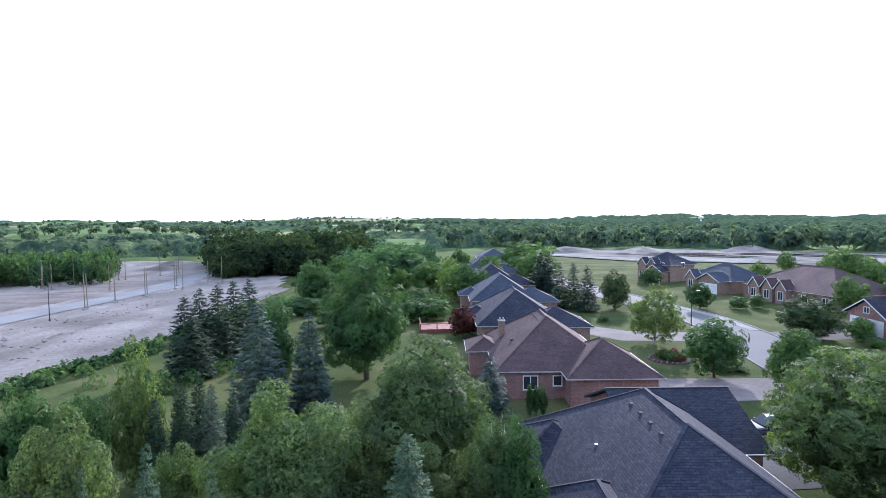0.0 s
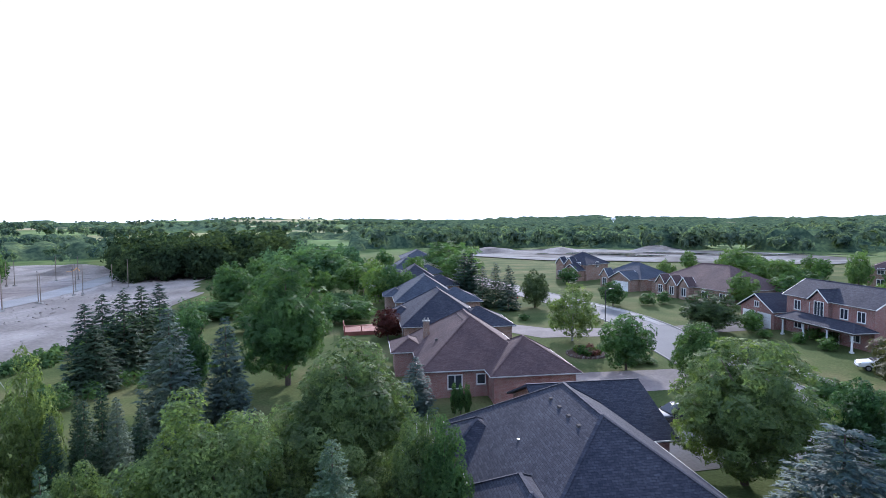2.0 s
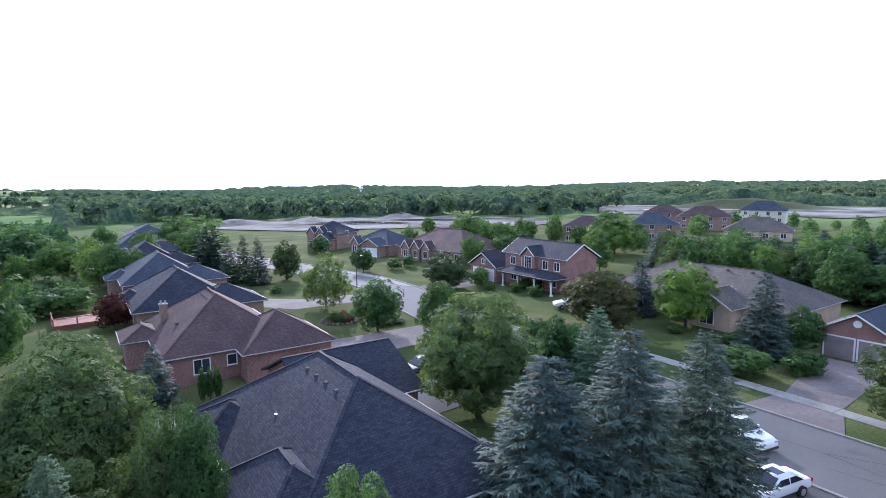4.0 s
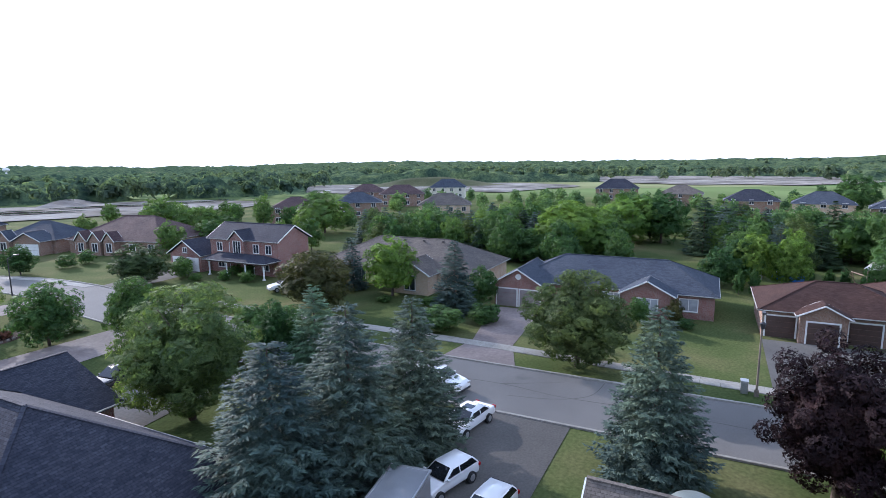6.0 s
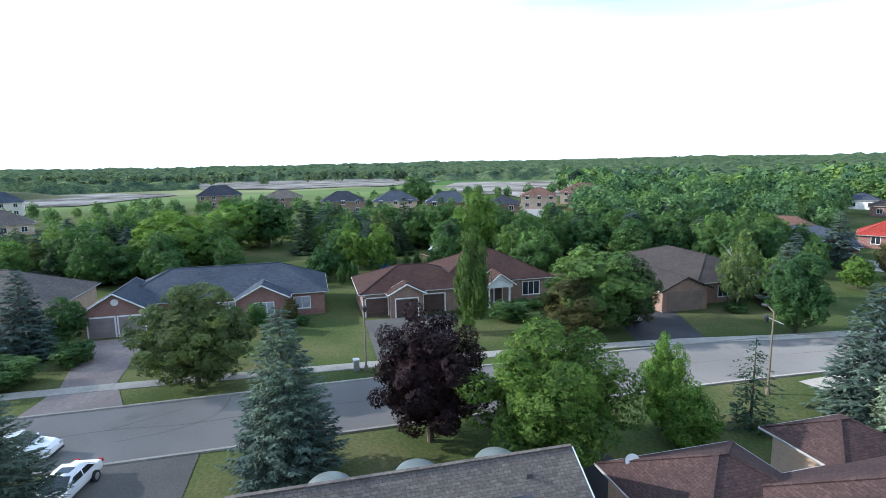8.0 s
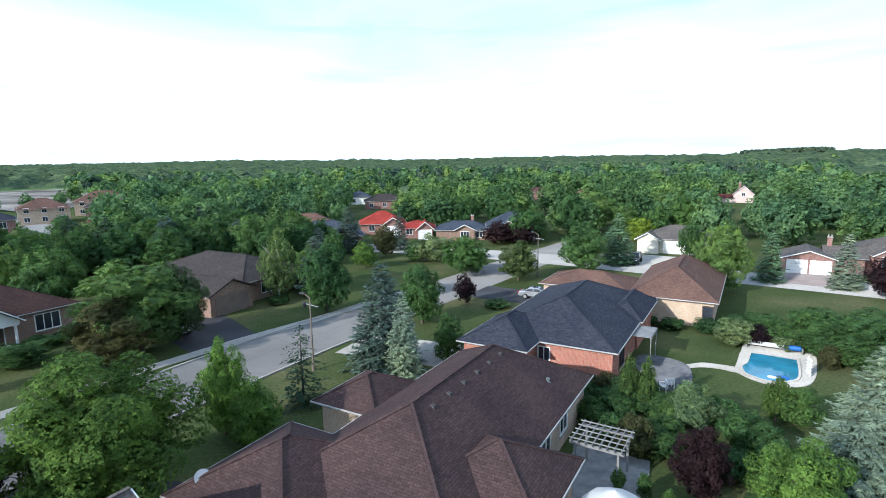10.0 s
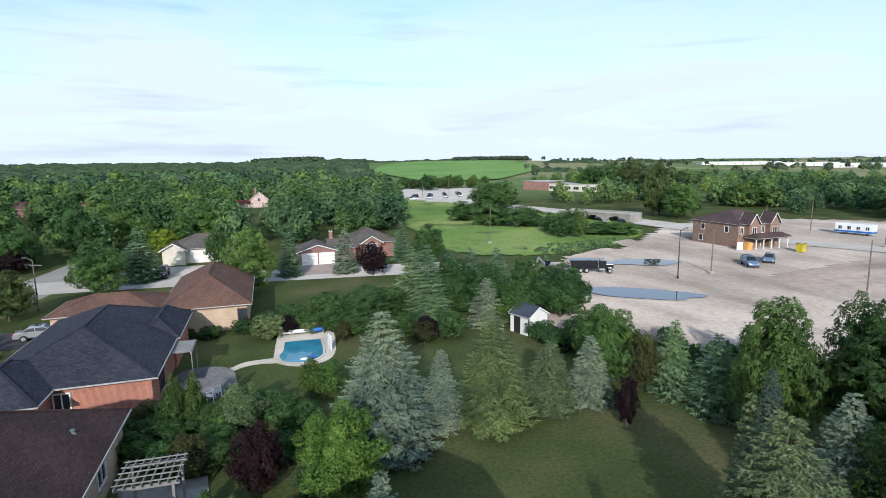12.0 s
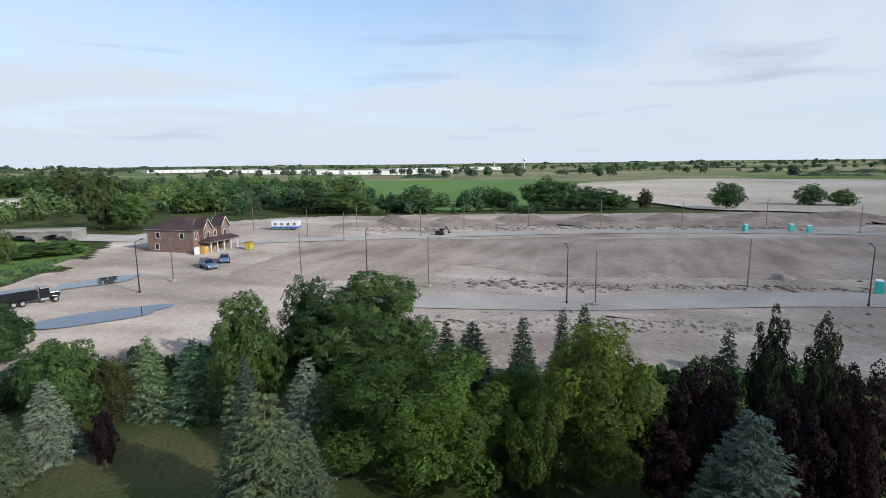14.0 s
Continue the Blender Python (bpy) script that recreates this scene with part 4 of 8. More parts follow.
# slate-roofed bungalow beside the driveway
h = thing("bungalow", "red brick bungalow with a dark slate-grey shingle roof", "house", 0, 0)
block(h, 11.9, 28.9, 12.2, 17.8, 2.8, 4.5, "hip", BRICK_RED, ROOF_SLATE)
block(h, 15.9, 38.3, 7.9, 10.4, 2.8, 2.4, "gable_x", BRICK_RED, ROOF_SLATE, boards=())
block(h, 6.9, 34.1, 4.6, 4.9, 2.8, 1.7, "hip", BRICK_RED, ROOF_SLATE)
block(h, 7.2, 24.0, 5.6, 7.6, 2.8, 2.3, "hip", BRICK_RED, ROOF_SLATE)
for k in range(4):
    roof_vent(h, 10.9, 31.0 - k * 1.45, 6.6)
roof_vent(h, 8.0, 23.0, 4.55)
roof_pipe(h, 8.4, 29.4, 4.6, 0.25)
roof_pipe(h, 7.2, 29.6, 3.75, 0.12)
roof_pipe(h, 11.3, 23.2, 4.1, 0.25)
for u in (-4, 0.5, 4):
    window(h, (11.9, 28.9, 12.2, 17.8), "s", u, 0.9)
garage_door(h, (15.9, 38.3, 7.9, 10.4), "e", 0, 4.6, DOOR_GREY)

# brown-roofed brick bungalow
h = thing("bungalow", "red brick bungalow with a brown shingle roof", "house", 0, 0)
B1, B2 = (10.9, 59.3, 11.2, 15.6), (15.6, 53.2, 8.0, 8.6)
block(h, *B1, 2.8, 4.2, "hip", BRICK_RED, ROOF_BROWN)
block(h, *B2, 2.8, 2.7, "hip", BRICK_RED, ROOF_BROWN)
block(h, 4.6, 62.0, 3.4, 5.0, 2.8, 1.1, "hip", BRICK_RED, ROOF_BROWN)
window(h, B1, "s", -2.6, 0.95, 1.3, 1.25)
window(h, B1, "s", 0.0, 1.3, 0.75, 0.9, 0)
chimney(h, 6.6, 61.5, 2.5, 5.7, BRICK_BROWN, 0.7, 0.6)
for k in range(4):
    roof_vent(h, 10.2, 61.6 - k * 1.3, 6.5)
roof_vent(h, 7.2, 57.0, 4.6)
garage_door(h, B2, "e", 0, 4.8, DOOR_GREY)

# the row of bungalows beyond
for i, (yy, roofm) in enumerate(((81.0, ROOF_SLATE), (103.0, ROOF_GREY), (126.0, ROOF_SLATE), (152.0, ROOF_GREY))):
    h = thing("bungalow", "brick bungalow in a row, grey shingle roof and white trim", "house", 10.6 + i * 0.2, yy, group="row of bungalows")
    M1, M2 = (0, 0, 11.4, 15.5), (5.0, -5.2, 8.0, 7.6)
    block(h, *M1, 2.8, 4.1, "hip", BRICK_BROWN, roofm)
    block(h, *M2, 2.8, 2.1, "hip", BRICK_BROWN, roofm)
    block(h, -5.5, 2.5, 4.0, 5.0, 2.8, 1.3, "hip", BRICK_BROWN, roofm)
    window(h, M1, "s", -2.6, 0.95)
    window(h, M1, "w", 3.6, 0.95)
    garage_door(h, M2, "e", 0, 4.8, WHITE)
    for k in range(3):
        roof_vent(h, -0.7, 1.9 - k * 1.4, 6.4)

# two-storey brick house
h = thing("two_storey_house", "two-storey red brick house with white trim and a porch", "house", 0, 0)
C1 = (67.0, 67.0, 7.2, 14.6)
block(h, *C1, 5.6, 2.3, "gable_y", BRICK_RED, ROOF_SLATE)
block(h, 64.4, 67.6, 3.4, 3.0, 5.6, 1.6, "gable_x", BRICK_RED, ROOF_SLATE, 0.3)
block(h, 61.9, 66.0, 3.0, 12.6, 2.7, 0.9, "hip", DOOR_BROWN, ROOF_SLATE, 0.3, 2.3)
G1 = (65.6, 78.4, 8.0, 7.4)
block(h, *G1, 2.8, 2.4, "gable_x", BRICK_RED, ROOF_SLATE)
for u in (-5.2, -2.4, 2.8, 5.4):
    window(h, C1, "w", u, 3.6, 1.1, 1.3)
window(h, (64.4, 67.6, 3.4, 3.0), "w", 0, 3.5, 1.5, 1.9, 2)
for u in (-5.0, -2.4, 4.6):
    window(h, C1, "w", u, 0.9, 1.3, 1.4)
front_door(h, C1, "w", 1.6)
for yy in (60.2, 64.0, 68.0, 71.8):
    pillar(h, 60.7, yy, 0, 2.35)
garage_door(h, G1, "w", -1.7, 2.6, WHITE)
garage_door(h, G1, "w", 1.7, 2.6, WHITE)
window(h, G1, "w", 0, 3.1, 0.9, 0.8)

# grey-brown hip-roofed house behind the garden trees
h = thing("bungalow", "brick bungalow with a broad taupe hip roof", "house", 0, 0)
D1, D2 = (71.5, 40.0, 13.2, 25.0), (64.4, 35.6, 4.4, 5.6)
block(h, *D1, 2.8, 3.5, "hip", BRICK_TAN, ROOF_TAUPE)
block(h, *D2, 2.8, 1.9, "gable_x", BRICK_TAN, ROOF_TAUPE)
window(h, D2, "w", 0, 0.6, 1.6, 1.9, 1)
window(h, D1, "w", 5.2, 0.8, 2.0, 1.5, 2)
window(h, D1, "w", -5.5, 0.8, 1.8, 1.5, 2)
for k in range(3):
    roof_vent(h, 70.6, 41 - k * 3.2, 6.1)

# long grey-roofed bungalow with a double garage
h = thing("bungalow", "long red brick bungalow with a blue-grey roof and double garage", "house", 0, 0)
E1, E2, E3 = (69.7, 10.2, 10.4, 22.8), (65.5, 20.2, 7.6, 6.0), (63.9, 5.6, 2.4, 5.2)
block(h, *E1, 2.8, 2.8, "hip", BRICK_RED, ROOF_GREY)
block(h, *E2, 2.8, 2.0, "gable_x", BRICK_RED, ROOF_GREY)
block(h, *E3, 2.8, 1.6, "gable_x", BRICK_RED, ROOF_GREY)
garage_door(h, E2, "w", -1.45, 2.5, DOOR_MAUVE)
garage_door(h, E2, "w", 1.45, 2.5, DOOR_MAUVE)
window(h, E3, "w", 0, 0.75, 2.2, 1.5, 2, glass=PALE_PANE)
window(h, E1, "w", 8.8, 0.9, 1.8, 1.3, 1, glass=PALE_PANE)
window(h, E1, "w", 0.4, 0.9, 2.0, 1.3, 2, glass=PALE_PANE)
bm = bmesh.new()
tube(bm, (61.66, 20.2, 3.75), (61.6, 20.2, 3.75), 0.36, 0.36, 16)
part("round_vent", bm, WHITE, h, "round white louvre in the gable")
roof_vent(h, 70.6, 5.5, 5.1)

# brown-roofed bungalow with a triple garage
h = thing("bungalow", "brown brick bungalow with a brown roof and triple garage", "house", 0, 0)
F1, F2, F3, F4 = (66.0, -12.0, 9.8, 13.2), (68.8, -22.2, 12.0, 14.6), (60.5, -10.3, 1.4, 3.8), (61.6, -21.8, 2.6, 3.2)
block(h, *F1, 2.8, 2.25, "hip", BRICK_BROWN, ROOF_UMBER)
block(h, *F2, 2.9, 3.0, "hip", BRICK_BROWN, ROOF_UMBER)
block(h, *F3, 2.8, 1.2, "gable_x", BRICK_BROWN, ROOF_UMBER, 0.35)
block(h, *F4, 2.9, 1.4, "gable_x", WHITE, ROOF_UMBER, 0.35, 2.5)
garage_door(h, F1, "w", -5.0, 2.5, DOOR_BROWN)
garage_door(h, F3, "w", 0, 2.5, DOOR_BROWN)
garage_door(h, F1, "w", 1.8, 2.5, DOOR_BROWN)
window(h, F2, "w", 4.6, 0.8, 2.2, 1.6, 2)
front_door(h, F2, "w", 0.2)
pillar(h, 60.6, -20.5, 0, 2.55)
pillar(h, 60.6, -23.1, 0, 2.55)

# low brown house behind trees
h = thing("bungalow", "low brown brick bungalow with a brown shingle roof", "house", 0, 0)
G2, G3 = (64.0, -50.2, 19.0, 11.0), (56.3, -41.6, 7.4, 6.0)
block(h, *G2, 2.7, 2.3, "hip", BRICK_BROWN, ROOF_DUSK)
block(h, *G3, 2.6, 1.5, "gable_x", BRICK_BROWN, ROOF_DUSK, boards=())
garage_door(h, G3, "w", 0, 4.4, DOOR_TAN)
window(h, G2, "w", -1.5, 0.8, 2.0, 1.3, 2)
window(h, G2, "w", 3.6, 0.8, 1.6, 1.3, 1)

# near brown-roofed house
h = thing("bungalow", "pale brick bungalow with a broad brown shingle roof", "house", 0, 0)
H1, H2, H3 = (13.9, -25.6, 9.4, 18.9), (18.5, -16.9, 6.5, 7.0), (9.6, -21.7, 5.5, 5.4)
block(h, *H1, 2.8, 2.95, "hip", BRICK_TAN, ROOF_CHESTNUT)
block(h, *H2, 2.8, 1.9, "hip", BRICK_TAN, ROOF_CHESTNUT)
block(h, *H3, 2.8, 1.75, "hip", BRICK_TAN, ROOF_CHESTNUT)
block(h, 20.6, -26.2, 4.0, 4.6, 2.8, 1.25, "hip", BRICK_TAN, ROOF_CHESTNUT)
for k in range(6):
    roof_vent(h, 13.2, -30.0 + k * 1.65, 5.38, 90)
roof_vent(h, 8.6, -23.0, 3.75)
roof_pipe(h, 10.4, -31.0, 3.7, 0.15)
window(h, H1, "w", 4.8, 1.0, 1.3, 1.2)
window(h, H1, "w", 1.2, 0.6, 2.2, 1.7, 2)

# dark-roofed orange brick house
h = thing("bungalow", "orange brick bungalow with a dark slate shingle roof", "house", 0, 0)
I1, I2, I3 = (14.0, -49.7, 10.8, 17.6), (17.4, -41.6, 5.2, 7.0), (9.9, -53.8, 3.0, 7.6)
block(h, *I1, 2.8, 2.55, "hip", BRICK_ORANGE, ROOF_SLATE)
block(h, *I2, 2.8, 1.7, "hip", BRICK_ORANGE, ROOF_SLATE)
block(h, *I3, 2.8, 1.4, "hip", BRICK_ORANGE, ROOF_SLATE)
window(h, I1, "n", -0.1, 1.0, 0.9, 1.2, 1)
window(h, I1, "w", -5.5, 0.5, 1.6, 1.9, 1, DOOR_BROWN)
for k in range(4):
    roof_vent(h, 13.3, -46.4 - k * 1.9, 4.98, 90)
awning = part("awning", boxes((6.6, 6.72, -49.3, -46.0, 2.4, 2.52)), PERGOLA_WOOD, h, "white slatted patio awning")
for k in range(9):
    part("slat", boxes((6.66, 9.4, -49.25 + k * 0.36, -49.25 + k * 0.36 + 0.3, 2.522, 2.56)), PERGOLA_WOOD, awning)
for yy in (-49.0, -46.2):
    part("awning_post", tube(bmesh.new(), (6.66, yy, 0), (6.66, yy, 2.4), 0.045), PERGOLA_WOOD, h)

# tan brick house with a rust roof
h = thing("bungalow", "tan brick house with a rust-brown hip roof", "house", 0, 0)
J1 = (6.9, -68.0, 8.2, 16.4)
block(h, *J1, 2.8, 2.6, "hip", BRICK_TAN, ROOF_RUST)
block(h, 16.4, -64.0, 9.4, 6.4, 2.8, 1.3, "hip", BRICK_TAN, ROOF_RUST)
window(h, J1, "n", 3.6, 0.9, 0.9, 1.3, 0, DOOR_BROWN)
for k in range(3):
    roof_vent(h, 6.3, -66 - k * 1.6, 5.1)

# pale house with white garage doors
h = thing("bungalow", "pale house with white garage doors and taupe roof", "house", 0, 0)
K1, K2 = (11.8, -108.0, 10.6, 8.2), (16.2, -104.4, 3.6, 3.4)
block(h, *K1, 2.7, 2.1, "hip", CREAM, ROOF_TAUPE)
block(h, *K2, 2.6, 1.3, "gable_y", CREAM, ROOF_TAUPE)
garage_door(h, K1, "n", -0.8, 1.9, WHITE)
garage_door(h, K1, "n", 1.4, 1.9, WHITE)
window(h, K1, "n", -3.6, 0.9, 1.7, 1.4, 2)

h = thing("bungalow", "brick house with white garage doors and a taupe roof", "house", 0, 0)
L1, L2 = (-17.6, -102.4, 8.6, 8.6), (-7.6, -97.4, 6.4, 6.6)
block(h, *L1, 2.9, 2.2, "hip", BRICK_RED, ROOF_TAUPE)
block(h, *L2, 2.35, 1.2, "gable_y", BRICK_RED, ROOF_TAUPE)
block(h, -12.2, -99.6, 4.6, 6.0, 2.4, 1.3, "gable_x", BRICK_RED, ROOF_TAUPE, boards=())
block(h, -17.4, -97.7, 3.4, 1.8, 2.9, 1.3, "gable_y", BRICK_RED, ROOF_TAUPE)
garage_door(h, L2, "n", -1.45, 2.4, WHITE, 1.95)
garage_door(h, L2, "n", 1.45, 2.4, WHITE, 1.95)
window(h, (-17.4, -97.7, 3.4, 1.8), "n", 0, 0.8, 1.8, 1.9, 2)
chimney(h, -10.4, -99.6, 2.6, 4.9, BRICK_RED, 0.6, 0.5)

# house under the hovering camera
h = thing("bungalow", "house with a taupe shingle roof, skylights and arched dormers", "house", 0, 0)
block(h, 19.4, -3.3, 8.4, 12.8, 2.8, 2.85, "gable_y", BRICK_RED, ROOF_TAUPE)
# Unseen west block, raised so that its shadow reaches the back lawn.
block(h, 0.6, -5.4, 11.2, 12.4, 6.4, 4.2, "hip", BRICK_RED, ROOF_TAUPE)
block(h, 10.7, -5.0, 9.0, 11.0, 3.0, 2.6, "hip", BRICK_RED, ROOF_TAUPE)
for yy in (-0.2, -4.1, -7.9):
    bm = bmesh.new()
    bmesh.ops.create_uvsphere(bm, u_segments=24, v_segments=12, radius=1.0, matrix=Matrix.LocRotScale((22.2, yy, 3.4), None, (1.45, 1.15, 0.66)))
    part("dormer_hood", bm, HOOD, h, "rounded grey metal dormer hood", smooth=True)
for yy in (-4.7, -6.0, -7.2):
    bm = boxes((-0.35, 0.35, -0.5, 0.5, -0.08, 0.12), bevel=0.03)
    part("skylight", bm, PANE, h, "flat glass skylight", pose(17.6, yy, 4.56, 0, -31.8, 0))
roof_vent(h, 18.6, -7.9, 5.2)


def simple_house(x, y, turn, w, d, eave, rise, wall, roof, kind="hip", wing=True, gables=0, label="brick house with a dark shingle roof"):
    """A farther house: main block, wing, doors and windows on the street side."""
    ho = thing("house", label, "house", x, y, 0, turn)
    m = (0, 0, w, d)
    block(ho, *m, eave, rise, kind, wall, roof)
    if wing:
        block(ho, w * 0.22, -d * 0.5 - 1.0, w * 0.45, 4.0, min(eave, 2.9), 1.8, "gable_y", wall, roof)
        garage_door(ho, (w * 0.22, -d * 0.5 - 1.0, w * 0.45, 4.0), "s", 0, w * 0.36, WHITE)
    for k in range(gables):
        gx = -w * 0.3 + k * 3.4
        block(ho, gx, -d * 0.5 - 0.4, 2.6, 2.0, eave, 1.9, "gable_y", wall, roof, 0.25)
        window(ho, (gx, -d * 0.5 - 0.4, 2.6, 2.0), "s", 0, 0.8, 1.2, 1.6, 1)
    n = max(2, int(w / 4))
    for s in ("s", "n"):
        for k in range(n):
            u = -w / 2 + w * (k + 0.5) / n
            if eave > 4:
                window(ho, m, s, u, 3.6, 1.2, 1.3, 1)
            if not (wing and s == "s" and u > -0.5):
                window(ho, m, s, u, 0.9, 1.3, 1.3, 1)
    for s in ("e", "w"):
        window(ho, m, s, 0, 3.6 if eave > 4 else 0.9, 1.2, 1.3, 1)
    roof_vent(ho, 0.8, 0, eave + rise - 0.1)
    return ho


simple_house(74.5, 107.5, -78, 22, 15, 2.9, 4.3, BRICK_BROWN, ROOF_BROWN, wing=False, gables=3, label="large brick house with pointed gables and a brown hip roof")
simple_house(66.5, 127.0, -70, 13, 11, 2.9, 3.3, BRICK_BROWN, ROOF_GREY, gables=1, label="brick house with a gable and grey hip roof")
simple_house(61.5, 149.0, -60, 10, 10, 4.4, 3.2, BRICK_BROWN, ROOF_SLATE, gables=2, label="tall brick house with a grey hip roof")
simple_house(16.0, 175.0, 90, 14, 10, 5.0, 2.5, CREAM, ROOF_GREY, label="pale house at the end of the row")
for x, y, tn, w, d, ev, ri, wa, ro, la in (
        (247, 118, -70, 17, 11, 5.4, 4.0, CREAM, ROOF_GREY, "pale house with a steep blue-grey roof and dormers"),
        (258, 38, -84, 18, 12, 5.2, 4.2, BRICK_BROWN, ROOF_SLATE, "large house with a dark hip roof"),
        (196, 115, -60, 18, 12, 5.0, 3.6, BRICK_BROWN, ROOF_BROWN, "brick house with a brown gabled roof"),
        (205, 138, -58, 16, 12, 5.0, 3.4, BRICK_BROWN, ROOF_BROWN, "brick house with a brown roof among trees"),
        (175, 85, -66, 18, 13, 3.0, 3.8, BRICK_TAN, ROOF_TAUPE, "house with a broad taupe roof among trees"),
        (150, 105, -56, 15, 12, 5.0, 3.2, BRICK_BROWN, ROOF_GREY, "brick house with a grey roof among trees"),
        (128, 112, -52, 15, 12, 4.6, 3.2, BRICK_BROWN, ROOF_BROWN, "brick house with a brown roof among trees"),
        (200, -12, -92, 15, 11, 4.6, 3.4, BRICK_BROWN, ROOF_SLATE, "house with a dark steep roof among trees"),
        (192, -30, -98, 15, 11, 4.6, 3.4, BRICK_TAN, ROOF_GREY, "house with a blue-grey roof among trees"),
        (178, -46, -102, 15, 11, 4.6, 3.4, BRICK_BROWN, ROOF_GREY, "house with a grey hip roof among trees"),
        (152, -56, -110, 9, 9, 5.4, 2.2, BRICK_RED, ROOF_SLATE, "two-storey red brick house with white windows"),
        (190, -84, -112, 13, 11, 4.6, 3.0, BRICK_TAN, ROOF_RUST, "tan house with a rust roof"),
        (204, -110, -118, 18, 13, 4.6, 3.6, BRICK_TAN, ROOF_RUST, "large tan house with a rust roof"),
        (178, -98, -118, 14, 11, 4.6, 3.2, BRICK_RED, ROOF_BROWN, "red brick house with a brown roof"),
        (230, 10, -90, 15, 12, 4.8, 3.2, BRICK_BROWN, ROOF_TAUPE, "house with a taupe roof among trees"),
        (76, -84, -135, 14, 10, 2.9, 2.6, BRICK_BROWN, ROOF_GREY, "low brick house with a grey roof"),
        (88, -92, -135, 12, 9, 3.2, 2.6, BRICK_RED, ROOF_RUST, "brick house with a rust roof among trees"),
        (79, -108, -143, 10.5, 9, 2.5, 2.7, BRICK_RED, ROOF_RED, "brick house with a bright red roof"),
        (67, -105, -147, 7.5, 7, 2.3, 1.4, BRICK_RED, ROOF_RED, "brick garage house with a bright red roof"),
        (118, -163, -144, 14, 9, 3.0, 2.2, BRICK_RED, ROOF_DUSK, "brick house seen through a gap in the woods"),
        (140, -176, -141, 9, 8, 3.0, 2.2, WHITE, ROOF_GREY, "pale house with a grey roof in the woods"),
        (59, -219, -165, 11, 8, 2.6, 1.9, BRICK_TAN, ROOF_RUST, "tan house with a rust roof in the woods"),
        (79, -218, -160, 10, 8, 3.2, 2.2, BRICK_RED, ROOF_RUST, "brick house with a rust roof in the woods")):
    simple_house(x, y, tn, w, d, ev, ri, wa, ro, wing=not la.endswith("woods") and math.hypot(x, y) < 140, label=la)

# low house with a grey roof where the streets meet
h = thing("house", "low brick house with two grey hip roofs and white trim", "house", 51, -109, 0, -154)
M1, M2 = (5.5, 1.0, 11.0, 9.0), (-5.5, 0.0, 11.5, 7.0)
block(h, *M1, 2.8, 2.9, "hip", BRICK_BROWN, ROOF_GREY)
block(h, *M2, 2.3, 1.6, "hip", BRICK_BROWN, ROOF_GREY)
block(h, -5.0, -3.6, 4.2, 1.6, 2.3, 1.3, "gable_y", BRICK_BROWN, ROOF_GREY)
block(h, 4.4, -3.8, 3.6, 1.4, 2.9, 1.5, "gable_y", BRICK_BROWN, ROOF_GREY)
window(h, (-5.0, -3.6, 4.2, 1.6), "s", 0, 0.7, 1.8, 1.3, 2)
window(h, (4.4, -3.8, 3.6, 1.4), "s", 0, 0.8, 1.8, 1.5, 2)
window(h, M2, "s", 3.6, 0.7, 1.4, 1.2)
chimney(h, -3.4, 0.6, 2.8, 4.9, BRICK_RED, 0.6, 0.5)

# farmhouse with a steep pale gable, deep in the woods
h = thing("house", "pale pink gabled house with a low dark red wing", "house", 6, -230, 0, -178.5)
block(h, 2.5, 0, 6.5, 8.0, 3.0, 3.3, "gable_y", PINK_WALL, ROOF_UMBER)
block(h, -4.5, -1.0, 8.0, 6.0, 1.7, 1.3, "gable_x", PINK_WALL, ROOF_MAROON)
chimney(h, 1.2, 1.5, 4.6, 7.0, BRICK_RED, 0.8, 0.6)
window(h, (2.5, 0, 6.5, 8.0), "s", 0, 2.4, 1.0, 1.3, 1)


# ---- trees ----
def leaf_quads(centres, normals, size, rng, aspect=0.6, three=False):
    """Diamond (or three-cornered) leaves at centres, roughly across normals. Returns verts and faces."""
    n = len(centres)
    nr = normals / (np.linalg.norm(normals, axis=1, keepdims=True) + 1e-9)
    ref = rng.normal(size=(n, 3))
    t = np.cross(nr, ref)
    t /= np.linalg.norm(t, axis=1, keepdims=True) + 1e-9
    b = np.cross(nr, t)
    s = (size * rng.uniform(0.65, 1.35, n))[:, None]
    if three:
        v = np.stack([centres - t * s * 1.1 - b * s * aspect * 0.9, centres + b * s * 1.1, centres + t * s * 1.1 - b * s * aspect * 0.9], 1).reshape(-1, 3)
        return v, np.arange(3 * n).reshape(-1, 3)
    v = np.stack([centres - t * s, centres - b * s * aspect + nr * s * 0.15, centres + t * s, centres + b * s * aspect + nr * s * 0.15], 1).reshape(-1, 3)
    return v, np.arange(4 * n).reshape(-1, 4)


def fast_mesh(name, v, f, mat):
    me = bpy.data.meshes.new(name)
    me.vertices.add(len(v))
    me.vertices.foreach_set("co", np.ascontiguousarray(v, dtype=np.float32).ravel())
    k = f.shape[1]
    me.loops.add(f.size)
    me.loops.foreach_set("vertex_index", f.astype(np.int32).ravel())
    me.polygons.add(len(f))
    me.polygons.foreach_set("loop_start", np.arange(0, f.size, k, dtype=np.int32))
    me.polygons.foreach_set("loop_total", np.full(len(f), k, dtype=np.int32))
    me.update(calc_edges=True)
    me.materials.append(mat)
    return me


